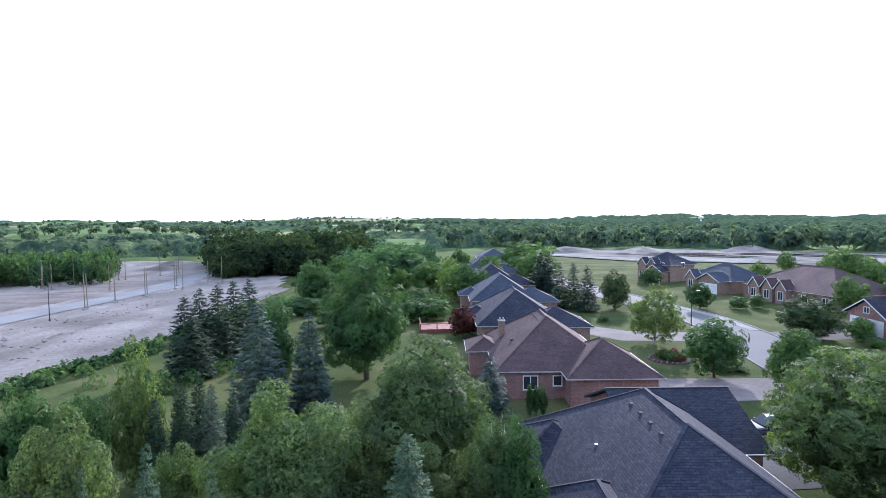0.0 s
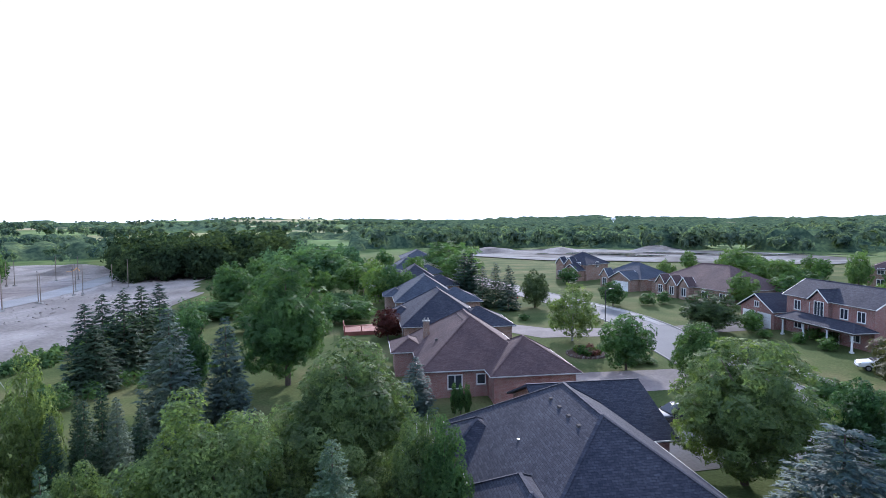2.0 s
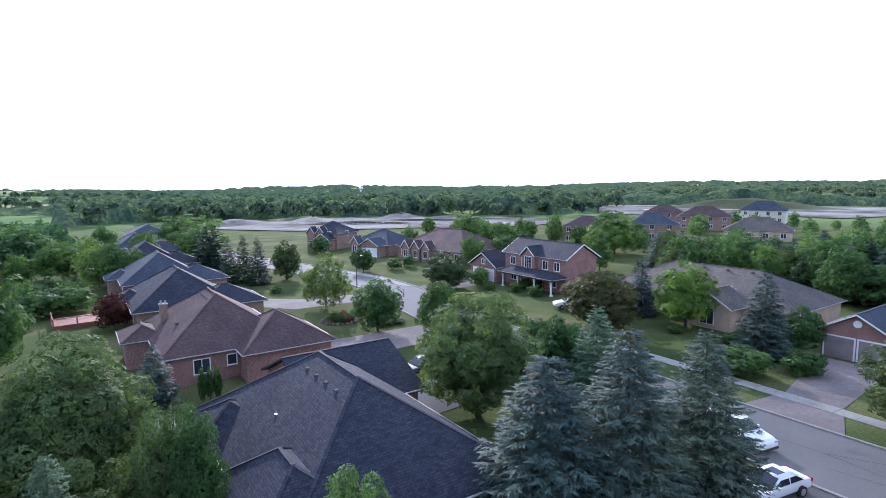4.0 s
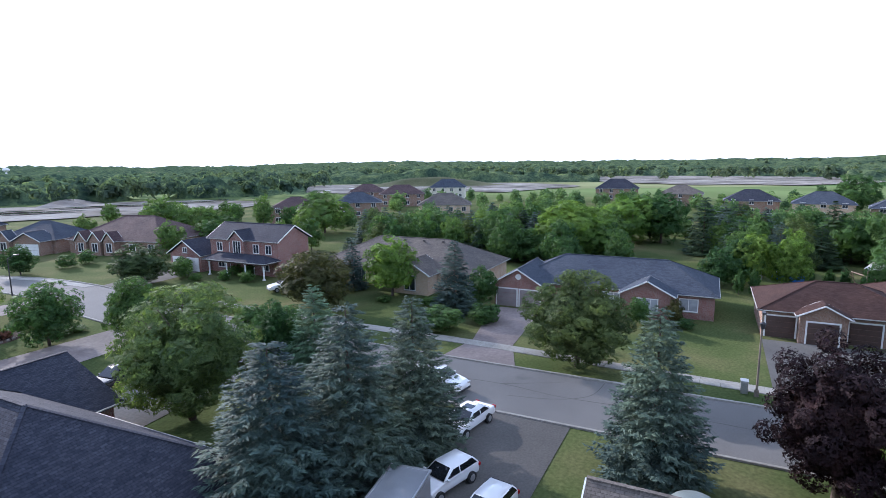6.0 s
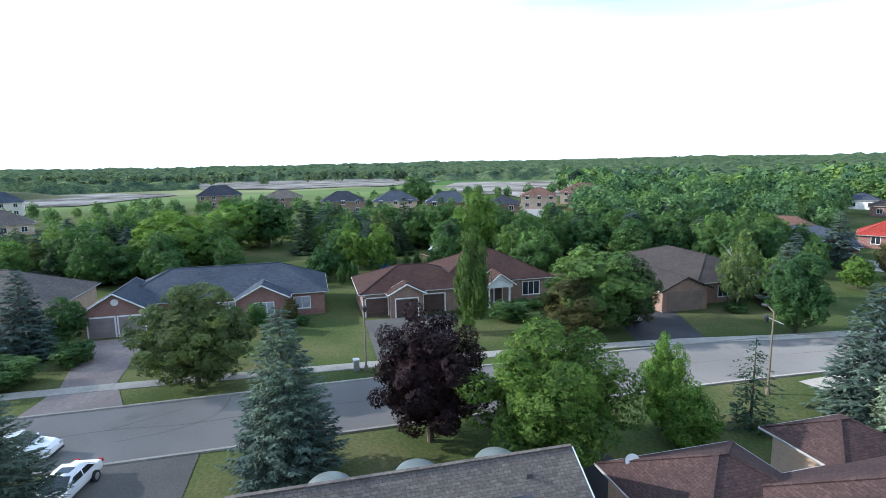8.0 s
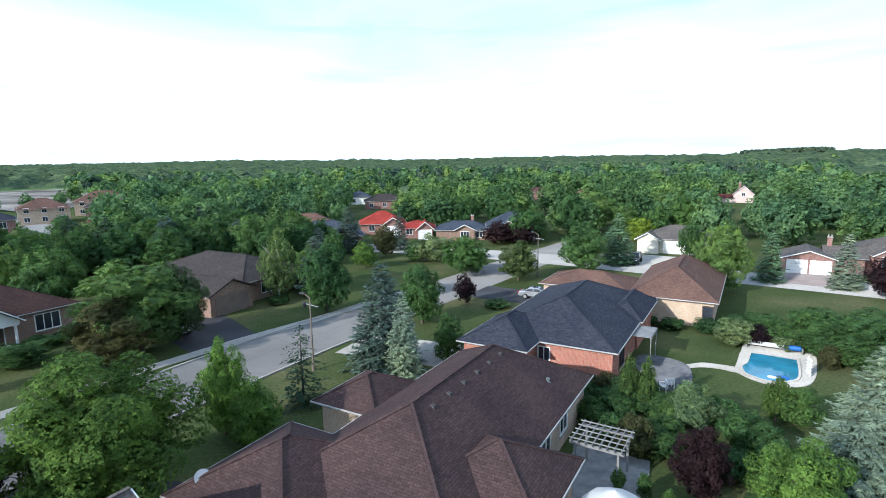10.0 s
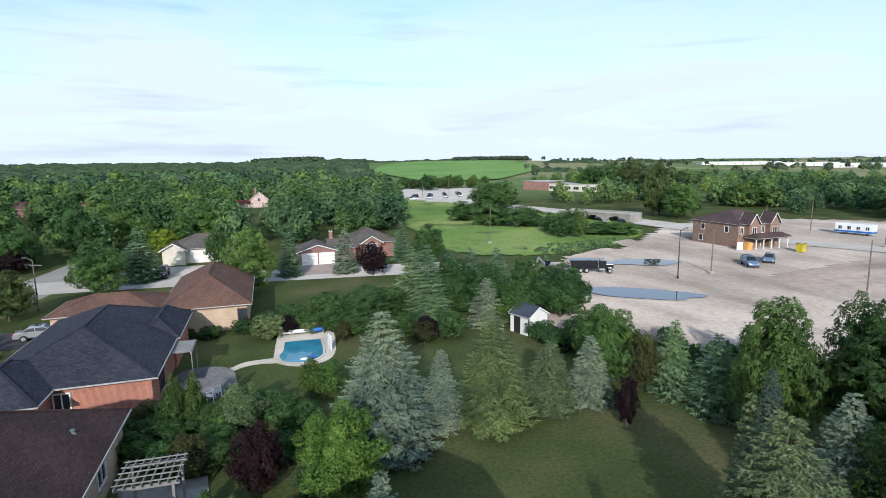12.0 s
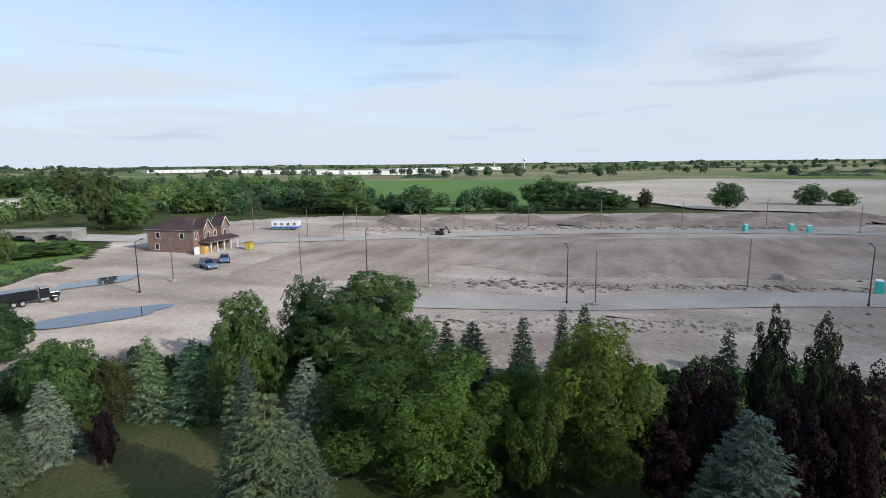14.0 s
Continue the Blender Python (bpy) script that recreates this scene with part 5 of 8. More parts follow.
def broad_crown(seed, leaves, size, blobs=46, taper=0.2, core=0.07, three=True):
    """Crown of a broad-leaved tree 9 m high and 7 m wide: leaves on the outside of many rounded boughs, larger sprays deep inside."""
    rng = np.random.default_rng(seed)
    z0, rx = 0.45, 3.5
    cz = z0 + (9 - z0) * 0.45
    i = np.arange(blobs) + 0.5
    polar, turn = np.arccos(1 - 2 * i / blobs), math.pi * (1 + 5 ** 0.5) * i
    d = np.stack([np.cos(turn) * np.sin(polar), np.sin(turn) * np.sin(polar), np.cos(polar)], 1) + rng.normal(size=(blobs, 3)) * 0.16
    d /= np.linalg.norm(d, axis=1, keepdims=True)
    c = d * rng.uniform(0.5, 0.96, blobs)[:, None] * np.where(d[:, 2:] > 0, [[rx, rx, 9 - cz]], [[rx, rx, cz - z0]])
    c[:, :2] *= (1 - taper * np.maximum(0, d[:, 2:]))
    c[:, 2] += cz
    rad = 5.9 / blobs ** 0.5 * rng.uniform(0.68, 1.3, blobs)
    many = int(leaves * 2.6)
    which = rng.choice(blobs, many, p=rad ** 2 / (rad ** 2).sum())
    e = rng.normal(size=(many, 3))
    e /= np.linalg.norm(e, axis=1, keepdims=True)
    tuft = rng.normal(size=(blobs, 24, 3))
    tuft /= np.linalg.norm(tuft, axis=2, keepdims=True)
    e = e + tuft[which, rng.integers(0, 24, many)] * 0.75
    e /= np.linalg.norm(e, axis=1, keepdims=True)
    p = c[which] + e * (rad[which] * rng.uniform(0.8, 1.14, many))[:, None]
    free = p[:, 2] > z0 * 0.6
    for k in range(blobs):
        free &= (which == k) | (((p - c[k]) ** 2).sum(1) > (0.84 * rad[k]) ** 2)
    p, e = p[free][:leaves], e[free][:leaves]
    out = (p - np.array([0, 0, cz])) / np.array([rx, rx, 4.3])
    nr = e * 0.7 + out * 0.5 + rng.normal(size=p.shape) * 0.42 + np.array([0, 0, 0.15])
    v, f = leaf_quads(p, nr, size, rng, 0.6, three)
    deep = max(30, int(leaves * core))
    q = rng.normal(size=(deep, 3))
    q /= np.linalg.norm(q, axis=1, keepdims=True)
    inner = q * rng.uniform(0.3, 0.66, deep)[:, None] * np.array([rx, rx, 4.0]) + np.array([0, 0, cz])
    w, _ = leaf_quads(inner, q + rng.normal(size=(deep, 3)) * 0.35, min(0.75, size * 4.2), rng, 0.8, three)
    v = np.concatenate([v, w])
    return v, np.arange(len(v)).reshape(-1, 3 if three else 4)


def limbs(seed, birchy=False):
    """Trunk and boughs of a tree 9 m high."""
    rng = random.Random(seed)
    bm = bmesh.new()
    r = 0.2 if not birchy else 0.14
    tube(bm, (0, 0, -0.3), (0.05, 0.03, 2.2), r * 1.25, r, 9)
    tube(bm, (0.05, 0.03, 2.1), (0.1, -0.1, 5.0), r, r * 0.6, 8)
    tube(bm, (0.1, -0.1, 4.9), (0.0, 0.0, 7.6), r * 0.6, 0.04, 7)
    for k in range(9):
        a, z = k * 2.4 + rng.uniform(-0.4, 0.4), rng.uniform(1.9, 5.4)
        ln = rng.uniform(1.4, 2.5)
        tip = Vector((math.cos(a) * ln, math.sin(a) * ln, z + rng.uniform(0.9, 1.8)))
        tube(bm, (0.06, 0, z), tip, r * 0.42, 0.03, 6)
        tube(bm, Vector((0.06, 0, z)).lerp(tip, 0.55), tip + Vector((rng.uniform(-0.8, 0.8), rng.uniform(-0.8, 0.8), 0.7)), r * 0.22, 0.02, 5)
    return baked("trunk", bm, BIRCH_BARK if birchy else BARK)


def needle_crown(seed, levels, sprays, width, wild=0.09, droop=0.24, full=0.62, three=False):
    """Crown of a conifer 9 m high: whorls of drooping boughs with flat sprays."""
    rng = np.random.default_rng(seed)
    R = 2.4
    cs, ns, sz, ax = [], [], [], []
    for z in np.linspace(0.35, 8.75, levels):
        rad = R * (1 - z / 9.05) ** full * rng.uniform(0.86, 1.12) + 0.08
        nb = int(6 + rad * 4.0)
        for a in np.arange(nb) * 2 * math.pi / nb + rng.uniform(0, 6.28):
            a = a + rng.uniform(-0.2, 0.2)
            zb = z + rng.normal() * 0.1
            L = rad * (1 + rng.normal() * wild)
            out = np.array([math.cos(a), math.sin(a), 0.0])
            side = np.array([-math.sin(a), math.cos(a), 0.0])
            m = max(3, int(sprays * (0.3 + rad / R)))
            f = rng.uniform(0.2, 1.0, m) ** 0.75
            off = rng.uniform(-1, 1, m) * 0.26 * L * (1.12 - f) ** 0.7
            zz = zb - droop * L * f + 0.2 * L * f ** 3 - np.abs(off) * 0.3 + rng.normal(size=m) * 0.025
            p = out * (L * f)[:, None] + side * off[:, None]
            p[:, 2] = zz
            cs.append(p)
            way = out + side * (np.sign(off) * 0.9)[:, None] + np.array([0, 0, -0.25]) + rng.normal(size=(m, 3)) * 0.3
            ax.append(way)
            ns.append(np.array([0, 0, 1.0]) + out * 0.35 + rng.normal(size=(m, 3)) * 0.3)
            sz.append(np.full(m, width) * (0.65 + 0.5 * rad / R))
    c, nr, t, s = np.concatenate(cs), np.concatenate(ns), np.concatenate(ax), np.concatenate(sz)[:, None]
    t /= np.linalg.norm(t, axis=1, keepdims=True)
    b = np.cross(nr, t)
    b /= np.linalg.norm(b, axis=1, keepdims=True) + 1e-9
    if three:
        v = np.stack([c - t * s * 0.8 - b * s * 0.42, c + t * s * 1.3, c - t * s * 0.8 + b * s * 0.42], 1).reshape(-1, 3)
        return v, np.arange(len(v)).reshape(-1, 3)
    v = np.stack([c - t * s, c - b * s * 0.36, c + t * s * 1.1, c + b * s * 0.36], 1).reshape(-1, 3)
    top = np.array([[-0.05, 0, 8.5], [0.05, 0, 8.5], [0.01, 0, 9.1], [-0.01, 0, 9.1]])
    v = np.concatenate([v, top])
    return v, np.arange(len(v)).reshape(-1, 4)


def conifer_trunk():
    bm = tube(bmesh.new(), (0, 0, -0.3), (0, 0, 8.6), 0.17, 0.03, 8)
    return baked("trunk", bm, BARK)


CROWNS = {}


def crown_mesh(shape, lod, variant):
    key = (shape, lod, variant)
    if key in CROWNS:
        return CROWNS[key]
    seed = 17 * variant + 5 * lod + len(shape) * 101
    if shape == "broad":
        v, f = broad_crown(seed, (14000, 5600, 2000, 800, 23000)[lod], (0.134, 0.205, 0.315, 0.475, 0.102)[lod], 72)
    elif shape == "round":
        v, f = broad_crown(seed, (12500, 6500, 2200, 800, 18000)[lod], (0.145, 0.195, 0.305, 0.475, 0.12)[lod], 110, 0.12, 0.1)
    elif shape == "airy":
        v, f = broad_crown(seed, (12000, 4600, 1700, 750, 19000)[lod], (0.125, 0.19, 0.3, 0.45, 0.095)[lod], 70, 0.35, 0.03)
    elif shape == "shrub":
        v, f = broad_crown(seed, (4200, 2000, 900, 450, 6000)[lod], (0.26, 0.35, 0.5, 0.68, 0.22)[lod], 40, 0.1)
    elif shape == "column":
        v, f = broad_crown(seed, (6500, 5600, 1900, 700, 9000)[lod], (0.19, 0.21, 0.34, 0.52, 0.17)[lod], 90, 0.3, 0.1)
    elif shape == "weeping":
        v, f = needle_crown(seed, 14, 11, 0.24, 0.4, 0.75, 0.5)
    else:
        v, f = needle_crown(seed, (46, 30, 21, 15, 46)[lod], (30, 21, 11, 7, 42)[lod], (0.15, 0.21, 0.32, 0.48, 0.122)[lod], three=True)
    CROWNS[key] = fast_mesh("crown", v, f, LEAF["maple"])
    return CROWNS[key]


KINDS = {
    "maple": ("broad", "leafy green broad-leaved garden tree", "maple_tree"),
    "maple_light": ("broad", "light green broad-leaved garden tree", "maple_tree"),
    "maple_bright": ("broad", "bright yellow-green broad-leaved tree", "maple_tree"),
    "maple_yellow": ("broad", "golden yellow ornamental garden tree", "golden_tree"),
    "maple_red": ("broad", "bronze-tinged broad-leaved garden tree", "maple_tree"),
    "maple_crimson": ("broad", "small crimson-leaved ornamental tree", "red_maple_tree"),
    "oak": ("round", "dense round-headed dark green tree", "round_tree"),
    "birch": ("airy", "airy light-leaved tree with pale bark", "birch_tree"),
    "plum": ("round", "dense purple-leaved ornamental tree", "plum_tree"),
    "poplar": ("column", "tall narrow columnar green tree", "columnar_tree"),
    "spruce_blue": ("spruce", "blue-grey spruce with drooping layered boughs", "blue_spruce"),
    "spruce_green": ("spruce", "grey-green spruce with layered boughs", "spruce_tree"),
    "spruce_pale": ("spruce", "silvery pale spruce with layered boughs", "silver_spruce"),
    "maple_soft": ("broad", "soft olive-green broad-leaved garden tree", "maple_tree"),
    "spruce_olive": ("spruce", "olive-green spruce with full layered boughs", "spruce_tree"),
    "maple_olive": ("broad", "tall olive-green broad-leaved tree", "maple_tree"),
    "spruce_gold": ("spruce", "golden-green conifer with full low skirts", "golden_conifer"),
    "maple_west": ("broad", "full green maple with paler yellow-green tips", "maple_tree"),
    "maple_gold": ("broad", "full yellow-olive broad-leaved tree in evening light", "maple_tree"),
    "oak_dark": ("column", "tall very dark green narrow-headed tree", "dark_tree"),
    "spruce_tip": ("spruce", "young light green spruce with a pointed top", "spruce_tree"),
    "pine": ("spruce", "tall dark green dense conifer", "dark_conifer"),
    "nootka": ("weeping", "weeping conifer with sparse hanging boughs", "weeping_conifer"),
    "arborvitae": ("column", "small clipped upright green cedar", "cedar_shrub"),
    "shrub_green": ("shrub", "rounded leafy green garden shrub", "shrub"),
    "shrub_pale": ("shrub", "pale grey-green rounded garden shrub", "shrub"),
    "shrub_flower": ("shrub", "green shrub with orange-red flowers", "flowering_shrub"),
}
LEAF_OF = {"maple_soft": "birch", "nootka": "pine", "arborvitae": "maple", "shrub_green": "maple", "shrub_flower": "maple_red"}
TRUNKS = {"plain": baked("trunk", tube(bmesh.new(), (0, 0, -0.3), (0.1, 0, 6.5), 0.22, 0.08, 7), BARK), "birch": limbs(3, True), "conifer": conifer_trunk(), "leaf0": limbs(5), "leaf1": limbs(9), "leaf2": limbs(12)}
tree_count = 0


def tree(kind, x, y, height, radius):
    """One tree or shrub: trunk and crown, shared shapes at its own size, turn and leaf colour."""
    global tree_count
    tree_count += 1
    shape, label, name = KINDS[kind]
    far = math.hypot(x, y)
    lod = 4 if far < 33 else 0 if far < 38 else 1 if far < 64 else 2 if far < 112 else 3
    root = thing(name, label, "shrub" if "shrub" in name else "tree", x, y, land_z(x, y), random.uniform(0, 360))
    grow = 1.12 if shape == "spruce" else 1.06
    wide = 2.4 if shape == "spruce" else 2.0 if shape == "weeping" else 3.5
    s = Matrix.Diagonal((radius * grow / wide * random.uniform(0.95, 1.05), radius * grow / wide * random.uniform(0.95, 1.05), height / 9, 1))
    crown = put("crown", crown_mesh(shape, lod, tree_count % 3), root, at=s)
    crown.material_slots[0].link = "OBJECT"
    crown.material_slots[0].material = LEAF[LEAF_OF.get(kind, kind)]
    if shape != "shrub":
        key = "birch" if kind == "birch" else "conifer" if shape in ("spruce", "weeping") else f"leaf{tree_count % 3}"
        if lod in (2, 3) and key != "birch" and key != "conifer":
            key = "plain"
        k = min(radius / wide, height / 9)
        put("trunk", TRUNKS[key], root, at=Matrix.Diagonal((k, k, height / 9, 1)))
    return root


tree("maple_soft", -15.1, 20.6, 10.2, 2.2)
tree("maple_soft", -7.7, 25.9, 9.4, 3.7)
tree("maple_soft", -1.4, 33.0, 10.2, 4.5)
tree("birch", 2.4, 27.4, 8.2, 1.9)
tree("birch", -19.5, 33.8, 10.1, 1.7)
tree("pine", -16.7, 34.1, 7.1, 1.1)
tree("spruce_blue", -15.2, 34.8, 6.9, 1.1)
tree("spruce_blue", -15.7, 45.4, 10.6, 2.5)
tree("spruce_blue", -12.2, 48.5, 9.2, 2.0)
tree("maple", -16.8, 53.4, 9.3, 2.2)
tree("pine", -29.5, 61.3, 8.9, 2.2)
tree("pine", -28.9, 63.8, 9.5, 2.1)
tree("pine", -27.8, 66.4, 9.7, 2.3)
tree("pine", -27.2, 69.9, 9.7, 2.4)
tree("pine", -26.4, 73.4, 9.5, 2.3)
tree("pine", -27.9, 59.8, 6.9, 2.3)
tree("maple", -8.5, 58.4, 13.0, 4.6)
tree("maple", -25.5, 107.0, 9.7, 3.8)
tree("spruce_tip", -11.8, 20.9, 8.8, 0.9)
tree("spruce_tip", -9.5, 21.5, 7.5, 0.8)
tree("spruce_tip", -1.7, 24.4, 7.7, 1.6)
tree("spruce_tip", -13.6, 19.8, 8.5, 0.6)
tree("maple", -24.8, 31.4, 7.7, 1.9)
tree("maple", -22.5, 31.9, 7.2, 1.7)
tree("maple_soft", -13.6, 26.7, 6.2, 1.8)
tree("pine", -17.7, 32.5, 6.9, 0.9)
tree("maple_soft", -4.5, 28.7, 6.2, 2.0)
tree("maple_soft", -0.5, 28.0, 5.5, 2.2)
tree("shrub_green", -29.0, 53.6, 2.6, 1.7)
tree("maple", -30.6, 127.2, 7.6, 4.3)
tree("maple", -24.5, 126.8, 9.3, 3.3)
tree("maple", -3.0, 125.3, 8.5, 5.2)
tree("maple", -12.3, 148.2, 10.6, 9.3)
tree("shrub_green", -25.8, 100.4, 3.2, 4.2)
tree("shrub_green", -27.8, 89.8, 3.8, 2.4)
tree("shrub_green", -5.8, 91.1, 3.8, 2.9)
tree("shrub_green", -2.0, 93.4, 4.0, 3.4)
tree("shrub_green", -17.8, 86.9, 3.2, 2.7)
tree("maple_light", 24.2, 159.3, 11.5, 8.7)
tree("pine", 23.1, 118.9, 9.7, 2.4)
tree("maple_crimson", 2.8, 77.8, 4.9, 2.2)
tree("spruce_blue", 4.1, 47.3, 5.3, 1.7)
tree("arborvitae", 7.5, 46.8, 3.0, 0.4)
tree("arborvitae", 8.0, 46.7, 3.0, 0.4)
tree("arborvitae", 8.6, 46.7, 3.0, 0.4)
tree("maple_light", 101.0, 138.8, 8.7, 4.3)
tree("maple_light", 103.5, 132.7, 7.0, 4.2)
tree("maple_soft", 24.2, 31.5, 9.9, 4.7)
tree("spruce_blue", 17.9, 17.9, 9.6, 3.7)
tree("spruce_blue", 22.1, 16.5, 10.5, 3.4)
tree("spruce_blue", 26.9, 15.3, 9.9, 2.9)
tree("spruce_green", 33.6, 28.2, 8.0, 2.4)
tree("maple", 33.0, 32.0, 6.4, 2.0)
tree("spruce_blue", 29.5, 1.9, 10.1, 2.9)
tree("spruce_blue", 61.6, 44.4, 7.3, 2.0)
tree("maple_red", 50.0, 41.5, 7.6, 4.1)
tree("maple", 60.7, 24.6, 5.0, 2.3)
tree("shrub_green", 49.4, 24.9, 2.7, 2.6)
tree("shrub_green", 53.6, 21.3, 2.4, 1.8)
tree("maple", 97.8, 35.9, 8.5, 5.1)
tree("maple", 91.4, 27.1, 6.2, 4.1)
tree("maple_bright", 93.8, 20.5, 10.6, 6.6)
tree("maple_bright", 122.4, 14.7, 10.9, 6.6)
tree("maple", 115.3, 18.6, 8.1, 4.7)
tree("maple", 123.1, 8.8, 11.8, 5.1)
tree("spruce_blue", 99.9, 68.2, 7.6, 2.5)
tree("spruce_blue", 102.6, 64.7, 7.9, 2.5)
tree("spruce_blue", 104.5, 62.2, 6.9, 2.5)
tree("spruce_blue", 108.9, 49.7, 7.8, 2.4)
tree("spruce_blue", 103.5, 44.2, 7.7, 2.2)
tree("maple", 110.0, 62.5, 6.5, 3.2)
tree("maple", 109.4, 55.9, 7.1, 5.6)
tree("maple_light", 110.6, 87.9, 11.0, 6.6)
tree("maple_light", 96.8, 128.4, 9.8, 4.9)
tree("maple_light", 95.7, 118.2, 7.8, 4.7)
tree("maple_light", 111.2, 109.1, 9.7, 2.8)
tree("maple", 99.6, 113.1, 6.2, 4.7)
tree("pine", 21.3, 118.3, 9.9, 3.0)
tree("shrub_green", 55.0, 100.2, 2.5, 1.6)
tree("shrub_green", 57.1, 73.7, 3.3, 1.5)
tree("shrub_green", 62.1, 67.5, 1.8, 1.4)
tree("shrub_green", 63.4, 65.8, 1.8, 1.3)
tree("shrub_green", 64.9, 63.9, 1.8, 1.3)
tree("plum", 31.6, -6.7, 9.0, 3.7)
tree("maple_west", 27.1, -12.9, 8.7, 4.7)
tree("maple_bright", 85.1, -5.8, 7.7, 2.8)
tree("maple_bright", 85.0, -10.2, 8.3, 2.7)
tree("maple", 83.0, -1.7, 5.8, 2.6)
tree("pine", 111.4, 0.6, 10.8, 3.5)
tree("maple_red", 119.1, -7.4, 7.5, 3.7)
tree("pine", 110.6, -19.0, 10.4, 2.9)
tree("arborvitae", 78.9, -4.1, 3.6, 0.7)
tree("arborvitae", 78.8, -5.8, 3.6, 0.7)
tree("arborvitae", 87.2, -12.8, 3.0, 0.7)
tree("arborvitae", 87.1, -15.1, 3.0, 0.7)
tree("arborvitae", 87.1, -16.9, 3.0, 0.7)
tree("arborvitae", 87.0, -19.1, 3.0, 0.7)
tree("maple", 110.5, -21.9, 9.2, 4.6)
tree("maple", 106.7, -26.7, 10.6, 3.9)
tree("maple", 103.1, -35.3, 9.6, 4.8)
tree("maple", 91.5, -38.5, 8.1, 3.8)
tree("maple", 91.3, -44.5, 7.1, 4.2)
tree("maple", 86.4, -47.5, 8.1, 4.0)
tree("maple", 91.0, -56.3, 8.5, 4.2)
tree("maple", 86.2, -57.8, 7.1, 3.5)
tree("maple", 90.7, -67.1, 7.9, 3.7)
tree("maple", 129.4, 13.7, 10.2, 4.7)
tree("maple", 218.8, -42.9, 13.4, 6.7)
tree("maple", 113.0, 42.2, 7.2, 5.1)
tree("maple", 98.9, 29.6, 5.1, 4.2)
tree("maple_bright", 93.0, 21.9, 10.9, 5.9)
tree("shrub_green", 59.1, 6.0, 3.4, 1.3)
tree("maple_red", 60.9, 2.6, 3.0, 1.0)
tree("shrub_green", 55.5, -21.1, 2.1, 2.1)
tree("spruce_blue", 86.2, -55.2, 8.5, 2.2)
tree("spruce_blue", 84.0, -56.8, 6.5, 2.6)
tree("shrub_green", 22.2, -39.3, 4.3, 1.2)
tree("maple_yellow", 19.7, -115.4, 5.3, 2.9)
tree("maple", 78.8, -51.1, 6.7, 3.8)
tree("maple", 88.1, -50.7, 6.6, 4.1)
tree("maple", 88.3, -38.1, 7.4, 3.7)
tree("spruce_blue", 84.6, -56.8, 7.8, 2.6)
tree("spruce_blue", 67.4, -80.9, 8.9, 2.8)
tree("maple_yellow", 84.9, -68.3, 5.7, 3.4)
tree("spruce_pale", -6.0, -30.8, 8.8, 2.9)
tree("spruce_pale", -10.1, -32.3, 5.4, 1.4)
tree("spruce_gold", -13.6, -31.8, 7.2, 2.4)
tree("spruce_olive", -18.1, -32.4, 5.1, 1.8)
tree("spruce_pale", -21.4, -32.4, 5.0, 1.5)
tree("spruce_green", -16.2, -57.4, 8.5, 2.6)
tree("spruce_pale", -21.6, -52.4, 5.1, 2.0)
tree("spruce_green", -20.1, -60.8, 7.0, 2.2)
tree("spruce_green", -23.5, -62.2, 6.8, 2.2)
tree("spruce_green", -28.6, -66.1, 6.1, 2.0)
tree("plum", 1.4, -28.4, 4.2, 1.4)
tree("maple_bright", -2.7, -26.4, 5.3, 2.3)
tree("shrub_pale", 2.5, -36.4, 3.2, 1.5)
tree("shrub_green", -0.8, -34.7, 2.5, 1.7)
tree("poplar", 6.6, -37.0, 4.2, 0.7)
tree("poplar", 5.5, -37.1, 4.1, 0.7)
tree("shrub_flower", 5.0, -30.9, 2.8, 1.0)
tree("arborvitae", 5.2, -27.2, 1.5, 0.4)
tree("arborvitae", 3.9, -27.3, 1.5, 0.4)
tree("arborvitae", 2.5, -25.8, 1.9, 0.4)
tree("shrub_green", -5.6, -57.8, 3.8, 2.7)
tree("shrub_green", -9.4, -57.0, 4.3, 3.3)
tree("shrub_green", -12.5, -58.2, 3.8, 2.1)
tree("shrub_green", -2.5, -57.2, 2.6, 1.8)
tree("shrub_pale", 0.8, -55.4, 2.6, 1.7)
tree("plum", -1.3, -55.9, 2.2, 1.1)
tree("shrub_pale", -3.3, -55.7, 1.5, 1.1)
tree("maple_red", -6.2, -52.2, 2.1, 0.9)
tree("plum", -14.0, -49.2, 2.8, 1.2)
tree("shrub_green", -16.5, -49.4, 2.9, 1.4)
tree("maple", 8.9, -100.4, 6.4, 2.1)
tree("maple", -29.3, -58.3, 6.0, 2.9)
tree("maple", -32.5, -55.6, 5.8, 3.1)
tree("maple", -21.5, -58.8, 4.9, 3.3)
tree("shrub_green", -24.8, -46.1, 1.9, 1.4)
tree("shrub_flower", 8.2, -38.1, 2.2, 1.3)
tree("oak", -158.4, -195.4, 15.9, 8.0)
tree("oak", -167.0, -192.9, 12.4, 6.2)
tree("maple", -162.5, -150.2, 10.3, 7.1)
tree("oak", -165.6, -101.2, 8.2, 6.6)
tree("oak", -171.6, -96.5, 7.3, 6.2)
tree("plum", -21.6, -28.3, 3.7, 0.75)
tree("maple", -27.2, -40.3, 4.7, 2.5)
tree("maple", -27.8, -34.9, 3.0, 1.4)
tree("shrub_green", -24.4, -42.5, 1.8, 1.2)
tree("maple", -30.2, -51.8, 5.6, 2.9)
tree("maple_red", -13.6, -48.8, 2.4, 1.3)
tree("maple", -19.2, -57.7, 6.7, 3.0)
tree("spruce_green", -15.4, -60.2, 7.8, 2.1)
tree("spruce_green", -16.4, -55.8, 6.8, 2.1)
tree("maple", -22.3, -54.4, 6.4, 2.6)
